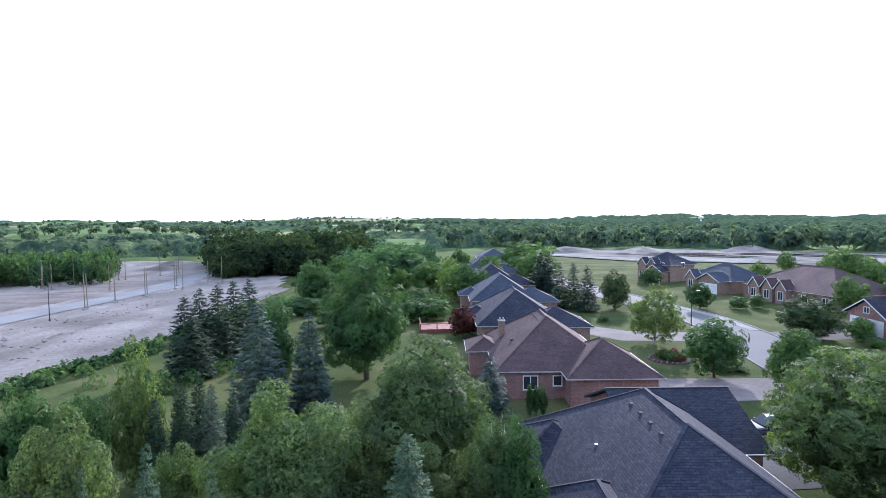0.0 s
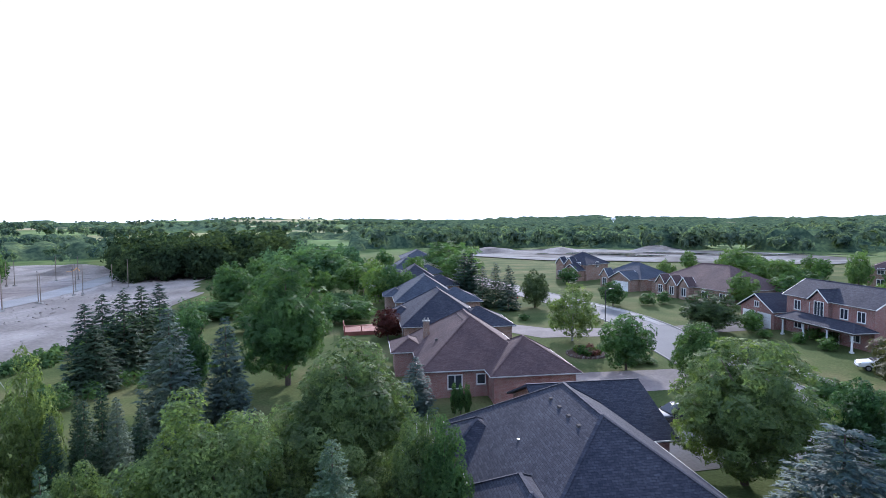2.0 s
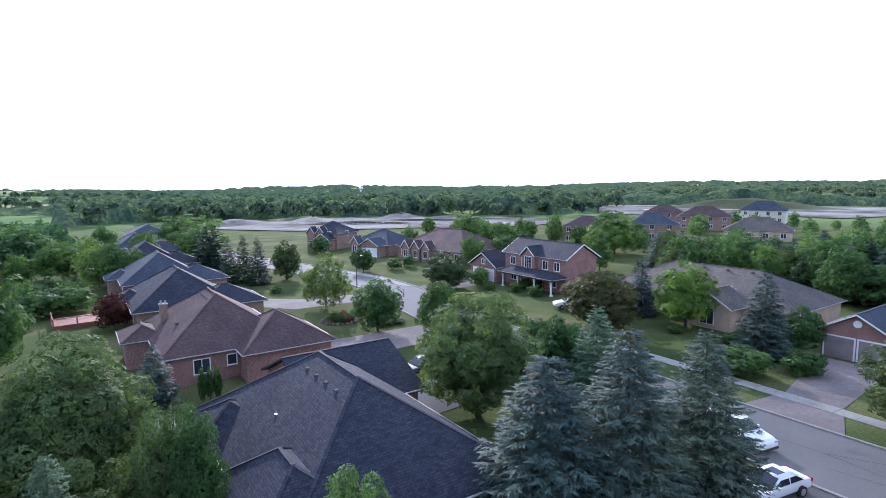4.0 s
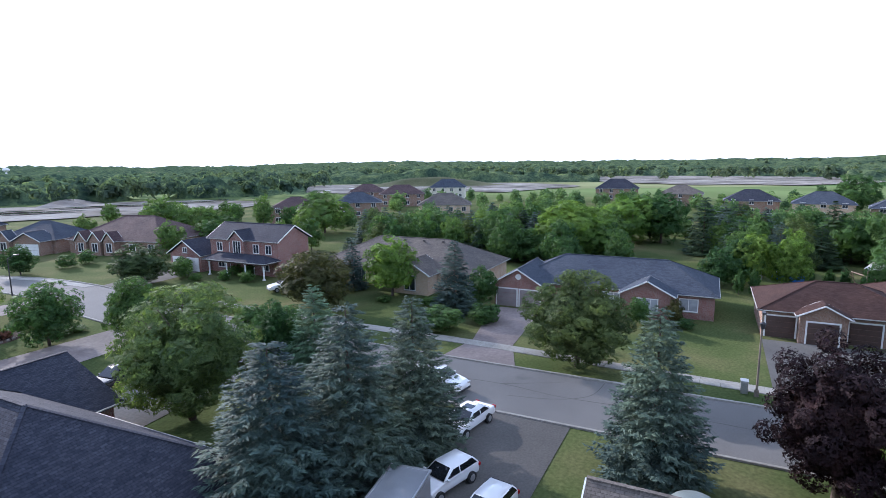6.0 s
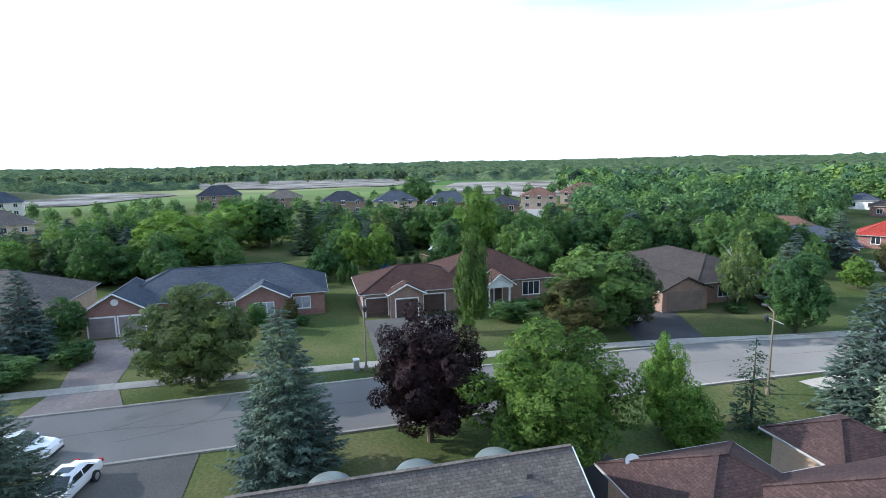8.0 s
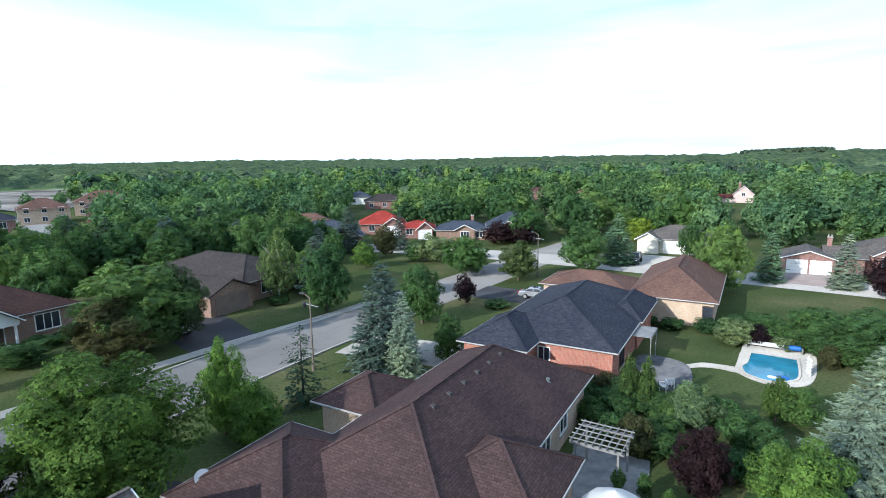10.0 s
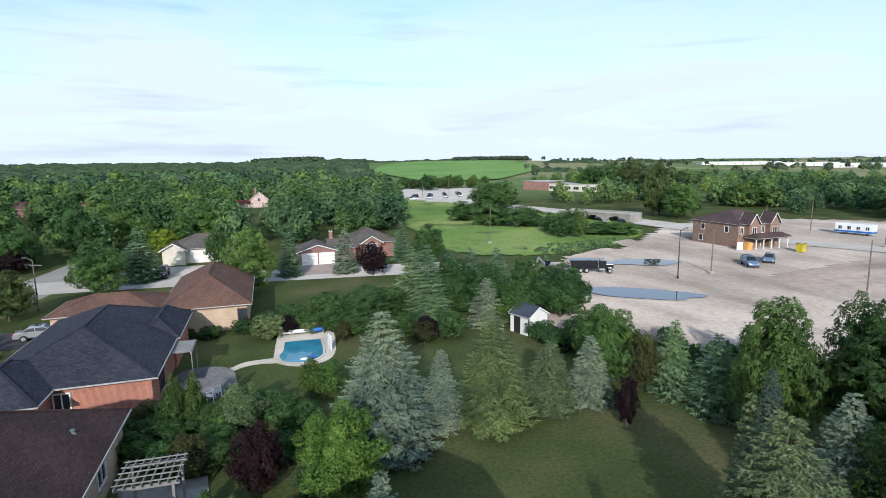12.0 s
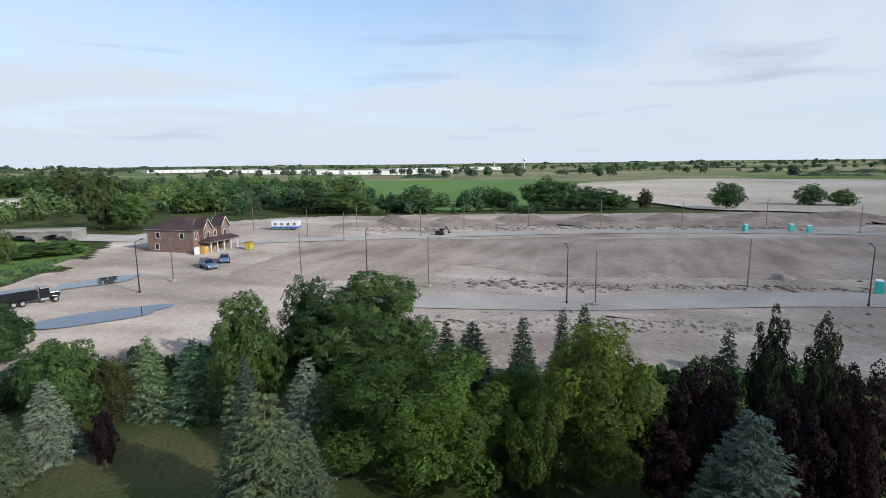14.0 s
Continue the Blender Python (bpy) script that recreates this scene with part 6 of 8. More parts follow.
tree("maple", -24.4, -51.7, 4.7, 2.4)
tree("shrub_green", -1.7, -58.4, 2.6, 2.0)
tree("shrub_green", -3.9, -57.0, 2.4, 2.0)
tree("shrub_green", -6.1, -55.6, 2.3, 2.0)
tree("shrub_green", -8.2, -54.2, 2.1, 2.0)
tree("shrub_green", -10.4, -52.8, 1.9, 2.0)
tree("shrub_green", -12.5, -51.4, 2.6, 2.0)
tree("maple_light", 8.1, 18.7, 6.5, 2.2)
tree("maple", 3.7, 26.3, 7.5, 1.4)
tree("shrub_green", 41.8, 43.6, 2.7, 1.9)
tree("maple", 38.0, 35.6, 4.6, 2.0)
tree("shrub_green", 7.8, -36.2, 1.9, 1.2)
tree("shrub_green", 7.0, -37.2, 2.0, 1.5)
tree("shrub_green", 8.4, -34.0, 1.8, 1.2)
tree("shrub_green", 5.1, -37.3, 2.0, 1.2)
tree("shrub_green", 3.8, -36.5, 1.9, 1.2)
tree("shrub_green", 0.1, -31.3, 1.7, 1.2)
tree("shrub_green", -1.7, -33.6, 1.8, 1.1)
tree("shrub_green", 0.9, -37.7, 1.9, 1.4)
tree("shrub_green", 4.0, -31.7, 1.7, 1.1)
tree("shrub_green", 6.7, -32.6, 1.8, 0.9)
tree("shrub_green", -1.5, -27.8, 1.5, 1.1)
tree("maple", -3.3, -40.0, 2.7, 1.5)
tree("poplar", -2.2, -39.9, 3.2, 0.9)
tree("maple_light", 24.1, 139.5, 8.9, 5.2)
tree("maple", 52.7, 136.9, 4.8, 2.7)
tree("shrub_green", 58.8, 101.2, 2.6, 1.4)
tree("maple", 83.5, 96.9, 6.4, 4.0)
tree("maple", -74.1, -170.0, 11.3, 6.7)
tree("maple", -89.5, -308.3, 9.8, 5.8)
tree("maple", -111.9, -333.6, 8.7, 5.9)
tree("maple", -113.8, -129.3, 10.7, 5.4)
tree("maple", -116.3, -140.8, 9.1, 4.7)
tree("maple", -197.8, -28.5, 12.6, 7.6)
tree("maple", -199.4, -20.6, 10.9, 7.1)
tree("maple", -201.3, -10.9, 8.5, 8.1)
tree("maple", -202.8, -3.2, 6.8, 5.0)
tree("maple", -210.0, 33.2, 10.5, 5.4)
tree("maple", -230.5, 63.6, 8.4, 5.1)
tree("maple", -229.8, 73.5, 6.8, 4.5)
tree("maple", -197.2, -43.8, 7.3, 2.9)
tree("maple_red", -204.7, 6.3, 7.6, 2.6)
tree("maple", -172.7, -106.8, 9.4, 7.2)
tree("maple", -170.8, -94.2, 8.6, 8.0)
tree("maple", -178.1, -80.0, 5.7, 6.1)
tree("maple", -180.2, -70.0, 6.2, 6.0)
tree("maple_olive", -34.2, -17.7, 10.1, 5.3)
tree("maple_olive", -29.3, -24.2, 9.3, 2.7)
tree("maple_olive", -33.5, -21.9, 9.5, 2.4)
tree("maple_west", -25.5, -10.2, 8.2, 4.8)
tree("spruce_olive", -17.7, -13.9, 8.3, 2.4)
tree("spruce_olive", -17.9, -15.7, 8.3, 1.0)
tree("spruce_olive", -18.9, -12.8, 6.2, 1.4)
tree("spruce_pale", -25.0, -16.6, 6.9, 1.7)
tree("spruce_blue", -25.4, -21.1, 6.4, 1.0)
tree("spruce_green", -28.6, -28.0, 5.7, 1.6)
tree("spruce_green", -27.9, -31.4, 5.8, 1.5)
tree("maple_gold", -28.5, -1.1, 9.3, 3.5)
tree("maple_gold", -25.7, -3.7, 6.3, 1.5)
tree("pine", -35.4, -6.3, 7.2, 1.3)
tree("pine", -37.4, -2.4, 7.9, 1.2)
tree("pine", -36.8, -3.8, 7.6, 1.0)
tree("pine", -36.1, -12.0, 6.2, 1.2)
tree("pine", -35.7, -9.9, 6.5, 1.7)
tree("plum", -28.7, 4.1, 7.8, 2.0)
tree("plum", -26.2, 9.8, 9.3, 1.4)
tree("plum", -26.4, 7.7, 7.5, 1.7)
tree("plum", -27.9, 2.4, 5.2, 1.9)
tree("oak_dark", -33.0, 8.0, 9.5, 1.3)
tree("oak_dark", -32.4, 10.3, 9.3, 1.1)
tree("pine", -33.5, 5.9, 8.0, 1.2)
tree("spruce_blue", -22.9, 5.2, 7.7, 2.4)
tree("spruce_blue", -22.7, 3.6, 5.8, 0.9)
tree("maple", -31.4, -5.9, 5.4, 2.0)
tree("pine", -26.5, -5.4, 3.5, 1.3)
tree("maple", -29.8, -16.4, 5.6, 2.5)
tree("maple", -24.0, -34.5, 6.6, 2.5)
tree("maple_red", -26.1, -32.9, 4.7, 1.5)
tree("oak", 28.8, -71.9, 5.8, 2.8)
tree("maple_light", 22.3, -81.4, 7.9, 3.7)
tree("spruce_green", 18.9, -90.6, 8.3, 2.7)
tree("maple", 37.3, -71.8, 6.2, 3.5)
tree("shrub_pale", 46.9, -79.0, 5.1, 3.3)
tree("plum", 29.9, -57.3, 3.7, 1.3)
tree("plum", 44.7, -101.7, 4.8, 3.3)
tree("plum", 40.3, -103.1, 4.5, 3.0)
tree("maple_bright", 54.7, -69.4, 4.7, 2.0)
tree("birch", 51.6, -47.9, 9.2, 2.6)
tree("maple", 42.2, -46.3, 8.6, 2.8)
tree("spruce_blue", 26.4, -35.6, 9.3, 2.6)
tree("spruce_pale", 23.4, -34.2, 7.3, 1.5)
tree("maple", 30.3, -48.0, 6.7, 2.4)
tree("nootka", 27.5, -27.2, 6.1, 1.3)
tree("maple_bright", 28.8, -21.5, 6.7, 1.5)
tree("maple_bright", 26.5, -21.6, 4.3, 1.9)
tree("maple_light", 2.9, -76.8, 9.5, 3.2)
tree("spruce_green", -2.6, -86.1, 7.4, 1.8)
tree("spruce_pale", -11.0, -85.4, 7.4, 1.8)
tree("plum", -14.8, -82.2, 5.2, 2.2)
tree("spruce_green", -21.9, -92.8, 7.3, 1.7)
tree("maple", -25.8, -88.8, 6.9, 3.0)
tree("birch", 28.7, 73.1, 8.3, 3.5)
tree("maple", 29.2, 57.9, 6.6, 3.1)
tree("oak", 51.8, 75.9, 6.2, 4.2)
tree("maple", 48.0, 100.9, 5.3, 2.5)
tree("maple_red", 58.4, 48.4, 5.7, 4.6)
tree("maple_bright", 60.5, 37.3, 8.2, 4.0)
tree("spruce_blue", 56.5, 26.3, 8.7, 2.5)
tree("maple", 60.2, 77.7, 2.5, 1.7)
tree("pine", -17.9, 35.8, 6.9, 0.7)
tree("pine", -17.6, 38.2, 6.9, 0.9)
tree("maple", -20.7, 30.7, 7.9, 1.3)
tree("pine", -14.8, 37.2, 5.7, 0.9)
tree("oak", -111.7, -136.9, 17.0, 4.3)
tree("maple_olive", -63.3, -153.0, 11.9, 5.8)
tree("shrub_green", -53.4, -147.4, 6.0, 4.5)
tree("shrub_green", -56.8, -133.9, 6.2, 5.0)
tree("shrub_green", -63.4, -128.5, 5.3, 5.7)
tree("maple", -62.7, -106.4, 6.7, 3.3)
tree("maple_light", -66.1, -106.3, 6.8, 2.2)
tree("shrub_green", -63.4, -114.5, 4.8, 2.2)
tree("shrub_green", -73.9, -108.4, 3.0, 4.7)
tree("shrub_green", -77.6, -105.1, 3.2, 3.3)
tree("maple", -170.9, -261.8, 15.1, 8.2)
tree("maple_light", -181.9, -258.6, 16.1, 8.3)
tree("oak", -186.2, -248.1, 17.7, 7.5)
tree("pine", 22.5, 104.4, 8.2, 2.0)
tree("pine", 24.8, 103.0, 8.8, 2.1)
tree("pine", 26.5, 99.5, 8.5, 2.0)
tree("pine", 24.5, 131.2, 8.0, 1.7)
tree("oak", 32.2, 101.4, 7.5, 2.9)
tree("maple", 34.3, 52.0, 6.6, 2.8)
tree("pine", 73.2, 53.4, 5.5, 1.9)
tree("poplar", 52.0, -15.8, 11.5, 2.0)
tree("oak", 45.0, 9.4, 8.7, 4.3)
tree("maple_bright", 90.7, -28.3, 13.0, 4.0)
tree("maple_light", 49.4, -28.5, 9.0, 5.4)
tree("spruce_pale", -3.4, -18.7, 6.0, 1.3)


tree("maple_red", 47.7, -24.9, 6.2, 3.6)
tree("oak", 48.9, -32.2, 8.2, 2.8)
tree("maple_red", 57.7, -79.5, 6.3, 2.2)
tree("spruce_blue", 59.7, -87.2, 7.5, 1.7)
tree("maple", 50.2, -78.3, 3.8, 2.4)
for k in range(13):
    tree(("maple", "oak", "maple_olive", "oak")[k % 4], -80 - 4.2 * k + random.uniform(-2, 2), -331 + 1.6 * k + random.uniform(-5, 5), random.uniform(6.5, 9.5), random.uniform(2.6, 4.0))


def ball():
    """A round mesh of 12 corners, as directions and triangles."""
    bm = bmesh.new()
    bmesh.ops.create_icosphere(bm, subdivisions=1, radius=1.0)
    bm.verts.ensure_lookup_table()
    v = np.array([p.co[:] for p in bm.verts])
    f = np.array([[p.index for p in q.verts] for q in bm.faces])
    bm.free()
    return v, f


BALL_V, BALL_F = ball()


WILD_CROWNS = {many: [broad_crown(900 + k, many, size, 110, 0.15 + 0.1 * (k % 3), 0.1)[0] for k in range(6)] for many, size in ((800, 0.29), (380, 0.44))}


GAPS = ((140.3, 146.2, 142, 215), (176.0, 180.4, 122, 238), (158.6, 166.0, 196, 222))


def in_gap(x, y):
    """Clearings through which houses show between the trees."""
    bearing, d = math.degrees(math.atan2(x, y)) % 360, math.hypot(x, y)
    return any(g[0] < bearing < g[1] and g[2] < d < g[3] for g in GAPS)


def woods(name, b0, b1, d0, d1, count, heights, leaves, size, leaf, label, seed, clump=0.0, keep=None, solid=False, slim=1.0):
    """Many far trees between two bearings and two distances, as one mass: whole leafy crowns, or loose sprays where they are farthest."""
    rng = np.random.default_rng(seed)
    rnd = random.Random(seed)
    V = []
    n = 0
    tries = 0
    while n < count and tries < count * 30:
        tries += 1
        b = radians(rnd.uniform(b0, b1))
        d = math.sqrt(rnd.uniform(d0 * d0, d1 * d1)) if d1 / d0 < 4 else d0 * (d1 / d0) ** rnd.random()
        x, y = d * math.sin(b), d * math.cos(b)
        if clump and noise.noise(Vector((x / 130, y / 130, seed))) < clump:
            continue
        if keep and not keep(x, y):
            continue
        n += 1
        hh = rnd.uniform(*heights)
        r = hh * rnd.uniform(0.34, 0.5) * slim
        ground = land_z(x, y)
        if solid:
            crown = rnd.choice(WILD_CROWNS[800 if d < 180 and hh > 5 else 380])
            spin = rnd.uniform(0, 6.28)
            c, si = math.cos(spin), math.sin(spin)
            turned = np.stack([crown[:, 0] * c - crown[:, 1] * si, crown[:, 0] * si + crown[:, 1] * c, crown[:, 2]], 1)
            V.append(turned * np.array([r / 3.5, r / 3.5 * rnd.uniform(0.85, 1.15), hh / 9]) + np.array([x, y, ground - 0.3]))
            continue
        e = rng.normal(size=(leaves, 3))
        e[:, 2] = np.abs(e[:, 2]) * 0.9 - 0.25
        e /= np.linalg.norm(e, axis=1, keepdims=True)
        lumps = rng.normal(size=(7, 3))
        lumps /= np.linalg.norm(lumps, axis=1, keepdims=True)
        q = e + lumps[rng.integers(0, 7, leaves)] * 0.55
        q *= rng.uniform(0.55, 0.8, leaves)[:, None]
        p = q * np.array([r, r, hh * 0.42]) + np.array([x, y, ground + hh * 0.5])
        v, _ = leaf_quads(p, e + rng.normal(size=(len(e), 3)) * 0.16 + np.array([0, 0, 0.2]), size * hh / 10, rng, 0.8, True)
        V.append(v)
    v = np.concatenate(V)
    return tagged(new(name, fast_mesh(name, v, np.arange(len(v)).reshape(-1, 3), LEAF[leaf])), label, "woodland", kind="stuff")


def canopy(b0, b1, d0, d1, share, label, seed, keep=None, tall=1.0):
    """Far woods seen from above: a lumpy roof of tree tops that follows the land, with clearings."""
    nb = int((b1 - b0) / 0.42) + 1
    nd = int(math.log(d1 / d0) / 0.017) + 1
    vs, fs, up = [], [], []
    for i in range(nb + 1):
        bb = radians(b0 + (b1 - b0) * i / nb)
        sb, cb = math.sin(bb), math.cos(bb)
        for j in range(nd + 1):
            d = d0 * (d1 / d0) ** (j / nd)
            x, y = d * sb, d * cb
            k = 1.0
            if share < 1:
                k = (noise.noise(Vector((x / 210, y / 150, seed))) + 0.45 * noise.noise(Vector((x / 45, y / 45, seed + 3))) + share * 2 - 1) * 5
            if j in (0, nd) or i in (0, nb) or (keep and not keep(x, y)):
                k = 0.0
            k = min(1.0, max(0.0, k))
            cell = 9.0 + d / 90
            near = noise.voronoi(Vector((x / cell, y / cell, seed)))[0][0]
            top = k * tall * (3.0 + (5.5 + d / 450) * (1 - min(1, near * 1.4) ** 2) + 3.0 * noise.noise(Vector((x / 60, y / 60, 5.0))) + 11.0 * max(0.0, noise.noise(Vector((x / 170, y / 170, 8.0))) - 0.08))
            up.append(k)
            vs.append((x, y, land_z(x, y) + top - 0.5))
    w = nd + 1
    for i in range(nb):
        for j in range(nd):
            a = i * w + j
            if up[a] + up[a + 1] + up[a + w] + up[a + w + 1] > 0:
                fs.append((a, a + w, a + w + 1, a + 1))
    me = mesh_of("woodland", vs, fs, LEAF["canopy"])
    for f in me.polygons:
        f.use_smooth = True
    tagged(new("woodland", me), label, "woodland", kind="stuff")


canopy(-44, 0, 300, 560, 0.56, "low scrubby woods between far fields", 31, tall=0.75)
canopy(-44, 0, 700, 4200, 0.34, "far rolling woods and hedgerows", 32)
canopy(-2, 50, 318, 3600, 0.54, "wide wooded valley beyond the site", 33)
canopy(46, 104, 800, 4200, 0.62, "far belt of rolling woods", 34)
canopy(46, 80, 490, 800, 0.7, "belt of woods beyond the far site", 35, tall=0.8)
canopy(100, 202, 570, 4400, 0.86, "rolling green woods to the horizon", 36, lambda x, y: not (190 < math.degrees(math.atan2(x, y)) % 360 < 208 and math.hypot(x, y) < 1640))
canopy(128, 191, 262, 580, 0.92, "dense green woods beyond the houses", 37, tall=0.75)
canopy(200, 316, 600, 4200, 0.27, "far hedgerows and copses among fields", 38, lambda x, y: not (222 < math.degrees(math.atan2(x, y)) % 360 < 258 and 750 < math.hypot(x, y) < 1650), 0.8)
woods("woodland", -23, -8, 172, 222, 190, (6.5, 15), 200, 0.3, "wood_backlit", "dense woodland block behind the site, backlit shade in its colour", 1, solid=True, slim=0.95)
woods("woodland", -10, -1, 140, 190, 40, (8, 11), 150, 0.38, "wood", "edge of a dense green wood", 2, solid=True)
woods("woodland", -42, -31, 176, 210, 80, (6, 10.5), 120, 0.36, "wood_dark", "line of green trees past the site", 3, solid=True, slim=0.7)
woods("woodland", -42, -6, 250, 480, 170, (6, 10), 70, 1.1, "hazed_wood", "scrubby trees between far fields", 4, 0.0)
woods("woodland", -42, 5, 600, 3600, 500, (9, 15), 26, 2.4, "hazed_wood", "far hedgerows and woods", 5, 0.05)
woods("woodland", 0, 52, 300, 1500, 700, (8, 13), 46, 1.6, "hazed_wood", "wide far valley woodland", 6, -0.1)
woods("woodland", 40, 118, 560, 2600, 700, (9, 15), 34, 2.0, "hazed_wood", "far belt of woodland", 7, -0.05)
woods("woodland", 98, 122, 150, 300, 46, (4, 7), 160, 0.34, "wood", "green trees round far houses", 8, -0.1, solid=True, keep=lambda x, y: is_clear(x, y, 9.0))
for lf, cnt, far_cnt, sd in (("wood", 300, 380, 9), ("wood_light", 190, 240, 109), ("wood_dark", 180, 200, 209)):
    woods("woodland", 118, 194, 112, 300, cnt, (7, 12), 330, 0.25, lf, "dense green woods beyond the houses", sd, -0.3, solid=True, keep=
      lambda x, y: not inside(x, y, [(-15, -88), (-18, -114), (-36, -154), (-51, -229), (-62, -290), (-150, -290), (-150, -80)]) and is_clear(x, y, 4.5) and not (-30 < x < 22 and y > -118) and not in_gap(x, y))
    woods("woodland", 116, 186, 300, 2600, far_cnt, (9, 14), 80, 1.2, lf if lf != "wood_dark" else "hazed_wood", "rolling green woods to the horizon", sd + 1, -0.2)
for lf, cnt, sd in (("wood", 80, 11), ("wood_sunny", 190, 25)):
    woods("woodland", 207, 243, 215, 440, cnt, (4, 11), 160, 0.34, lf, "belt of green trees behind the site", sd, -0.06, solid=True, keep=
          lambda x, y: not (-185 < x < -55 and -310 < y < -205))
woods("woodland", 184, 191.5, 330, 620, 60, (5, 9), 80, 0.8, "wood", "trees in front of the far crop field", 24, 0.0)
woods("woodland", 178.7, 185.5, 1430, 1540, 330, (13, 16), 90, 1.5, "hazed_wood", "wooded far hilltop", 21)
woods("woodland", 198.9, 206.5, 1640, 1740, 330, (13, 17), 90, 1.6, "hazed_wood", "wooded far hilltop", 22)
woods("woodland", 206.5, 292, 520, 3400, 330, (8, 13), 30, 2.1, "hazed_wood", "far hedges and copses", 12, 0.05)
woods("woodland", 203, 300, 1500, 2400, 150, (11, 17), 30, 2.2, "hazed_wood", "ragged far tree lines on the skyline", 23, 0.12)
woods("woodland", 226, 262, 198, 240, 70, (4, 10), 200, 0.32, "wood", "hedge of green trees along the site edge", 13, solid=True)
woods("woodland", 243, 262, 186, 196, 34, (2, 5), 90, 0.5, "wood", "low hedge along the far site edge", 14, solid=True)
woods("woodland", 50, 104, 112, 250, 130, (4, 7.5), 160, 0.34, "wood", "garden trees round the farther houses", 15, -0.1, solid=True, keep=
      lambda x, y: is_clear(x, y, 8.0))


def scattered(count, b0, b1, d0, d1, kinds, low, high, margin, seed, avoid=()):
    """Single garden trees strewn between two bearings and distances, clear of houses and streets."""
    rnd = random.Random(seed)
    placed = 0
    for _ in range(count * 20):
        if placed == count:
            break
        bb, d = radians(rnd.uniform(b0, b1)), rnd.uniform(d0, d1)
        x, y = d * math.sin(bb), d * math.cos(bb)
        if not is_clear(x, y, margin) or any(inside(x, y, p) for p in avoid):
            continue
        placed += 1
        hh = rnd.uniform(low, high)
        tree(rnd.choice(kinds), x, y, hh, hh * rnd.uniform(0.3, 0.42))


LAWN_GAP = [(88, -4), (88, 12), (150, 22), (150, 2)]
scattered(84, 56, 100, 84, 140, ("maple", "maple", "maple_light", "maple", "pine", "spruce_blue", "oak"), 5.5, 8.5, 2.5, 51, (LAWN_GAP,))
scattered(30, 100, 122, 78, 132, ("maple", "maple", "maple_light", "pine", "maple"), 6, 8.8, 2.5, 52, (LAWN_GAP,))
scattered(36, 122, 139, 74, 128, ("maple", "maple", "maple_light", "spruce_blue", "maple"), 6, 9.5, 2.0, 53)
scattered(14, 148, 176, 112, 135, ("maple", "maple", "maple_light"), 7, 10, 2.0, 54)
scattered(12, 30, 56, 110, 200, ("maple", "maple_light"), 6, 9, 2.0, 55)
scattered(16, 352, 370, 110, 170, ("maple", "maple", "maple_light"), 6, 10, 2.0, 56)


def scrub(name, line, spread, count, low, high, leaf, label, seed):
    """A ragged strip of low bushes along a line, one mass of leaf clumps."""
    rng, rnd = np.random.default_rng(seed), random.Random(seed)
    V = []
    for _ in range(count):
        i = rnd.randrange(len(line) - 1)
        p = Vector(line[i]).lerp(Vector(line[i + 1]), rnd.random())
        x, y = p.x + rnd.gauss(0, spread), p.y + rnd.gauss(0, spread)
        hh = rnd.uniform(low, high)
        e = rng.normal(size=(90, 3))
        e[:, 2] = np.abs(e[:, 2])
        e /= np.linalg.norm(e, axis=1, keepdims=True)
        c = e * rng.uniform(0.6, 1.0, 90)[:, None] * np.array([hh * 0.7, hh * 0.7, hh * 0.9]) + np.array([x, y, 0.05])
        v, _ = leaf_quads(c, e + rng.normal(size=(90, 3)) * 0.5, 0.2, rng, 0.7, True)
        V.append(v)
    v = np.concatenate(V)
    tagged(new(name, fast_mesh(name, v, np.arange(len(v)).reshape(-1, 3), LEAF[leaf])), label, "scrub", kind="stuff")


scrub("scrub", smooth_line([(-26, -46), (-36, -34), (-42, -6), (-46, 10), (-48, 38), (-44, 58), (-39.5, 78), (-38, 100)]), 1.3, 330, 0.6, 1.9, "wood_dark", "ragged green scrub along the site edge", 61)
scrub("scrub", smooth_line([(-34, 55), (-24, 66), (-16, 84), (-12, 100)]), 2.5, 50, 0.8, 2.0, "maple", "low garden bushes behind the conifers", 62)
scrub("scrub", smooth_line([(-36, 100), (-26, 108), (-14, 112), (-4, 118)]), 5, 120, 1.0, 3.0, "wood", "hedges and bushes in the far gardens", 63)
scrub("weeds", smooth_line([(-50, -90), (-60, -94.5), (-70, -98)]), 2.5, 160, 0.2, 0.7, "wood", "taller weeds along the meadow edge", 65)


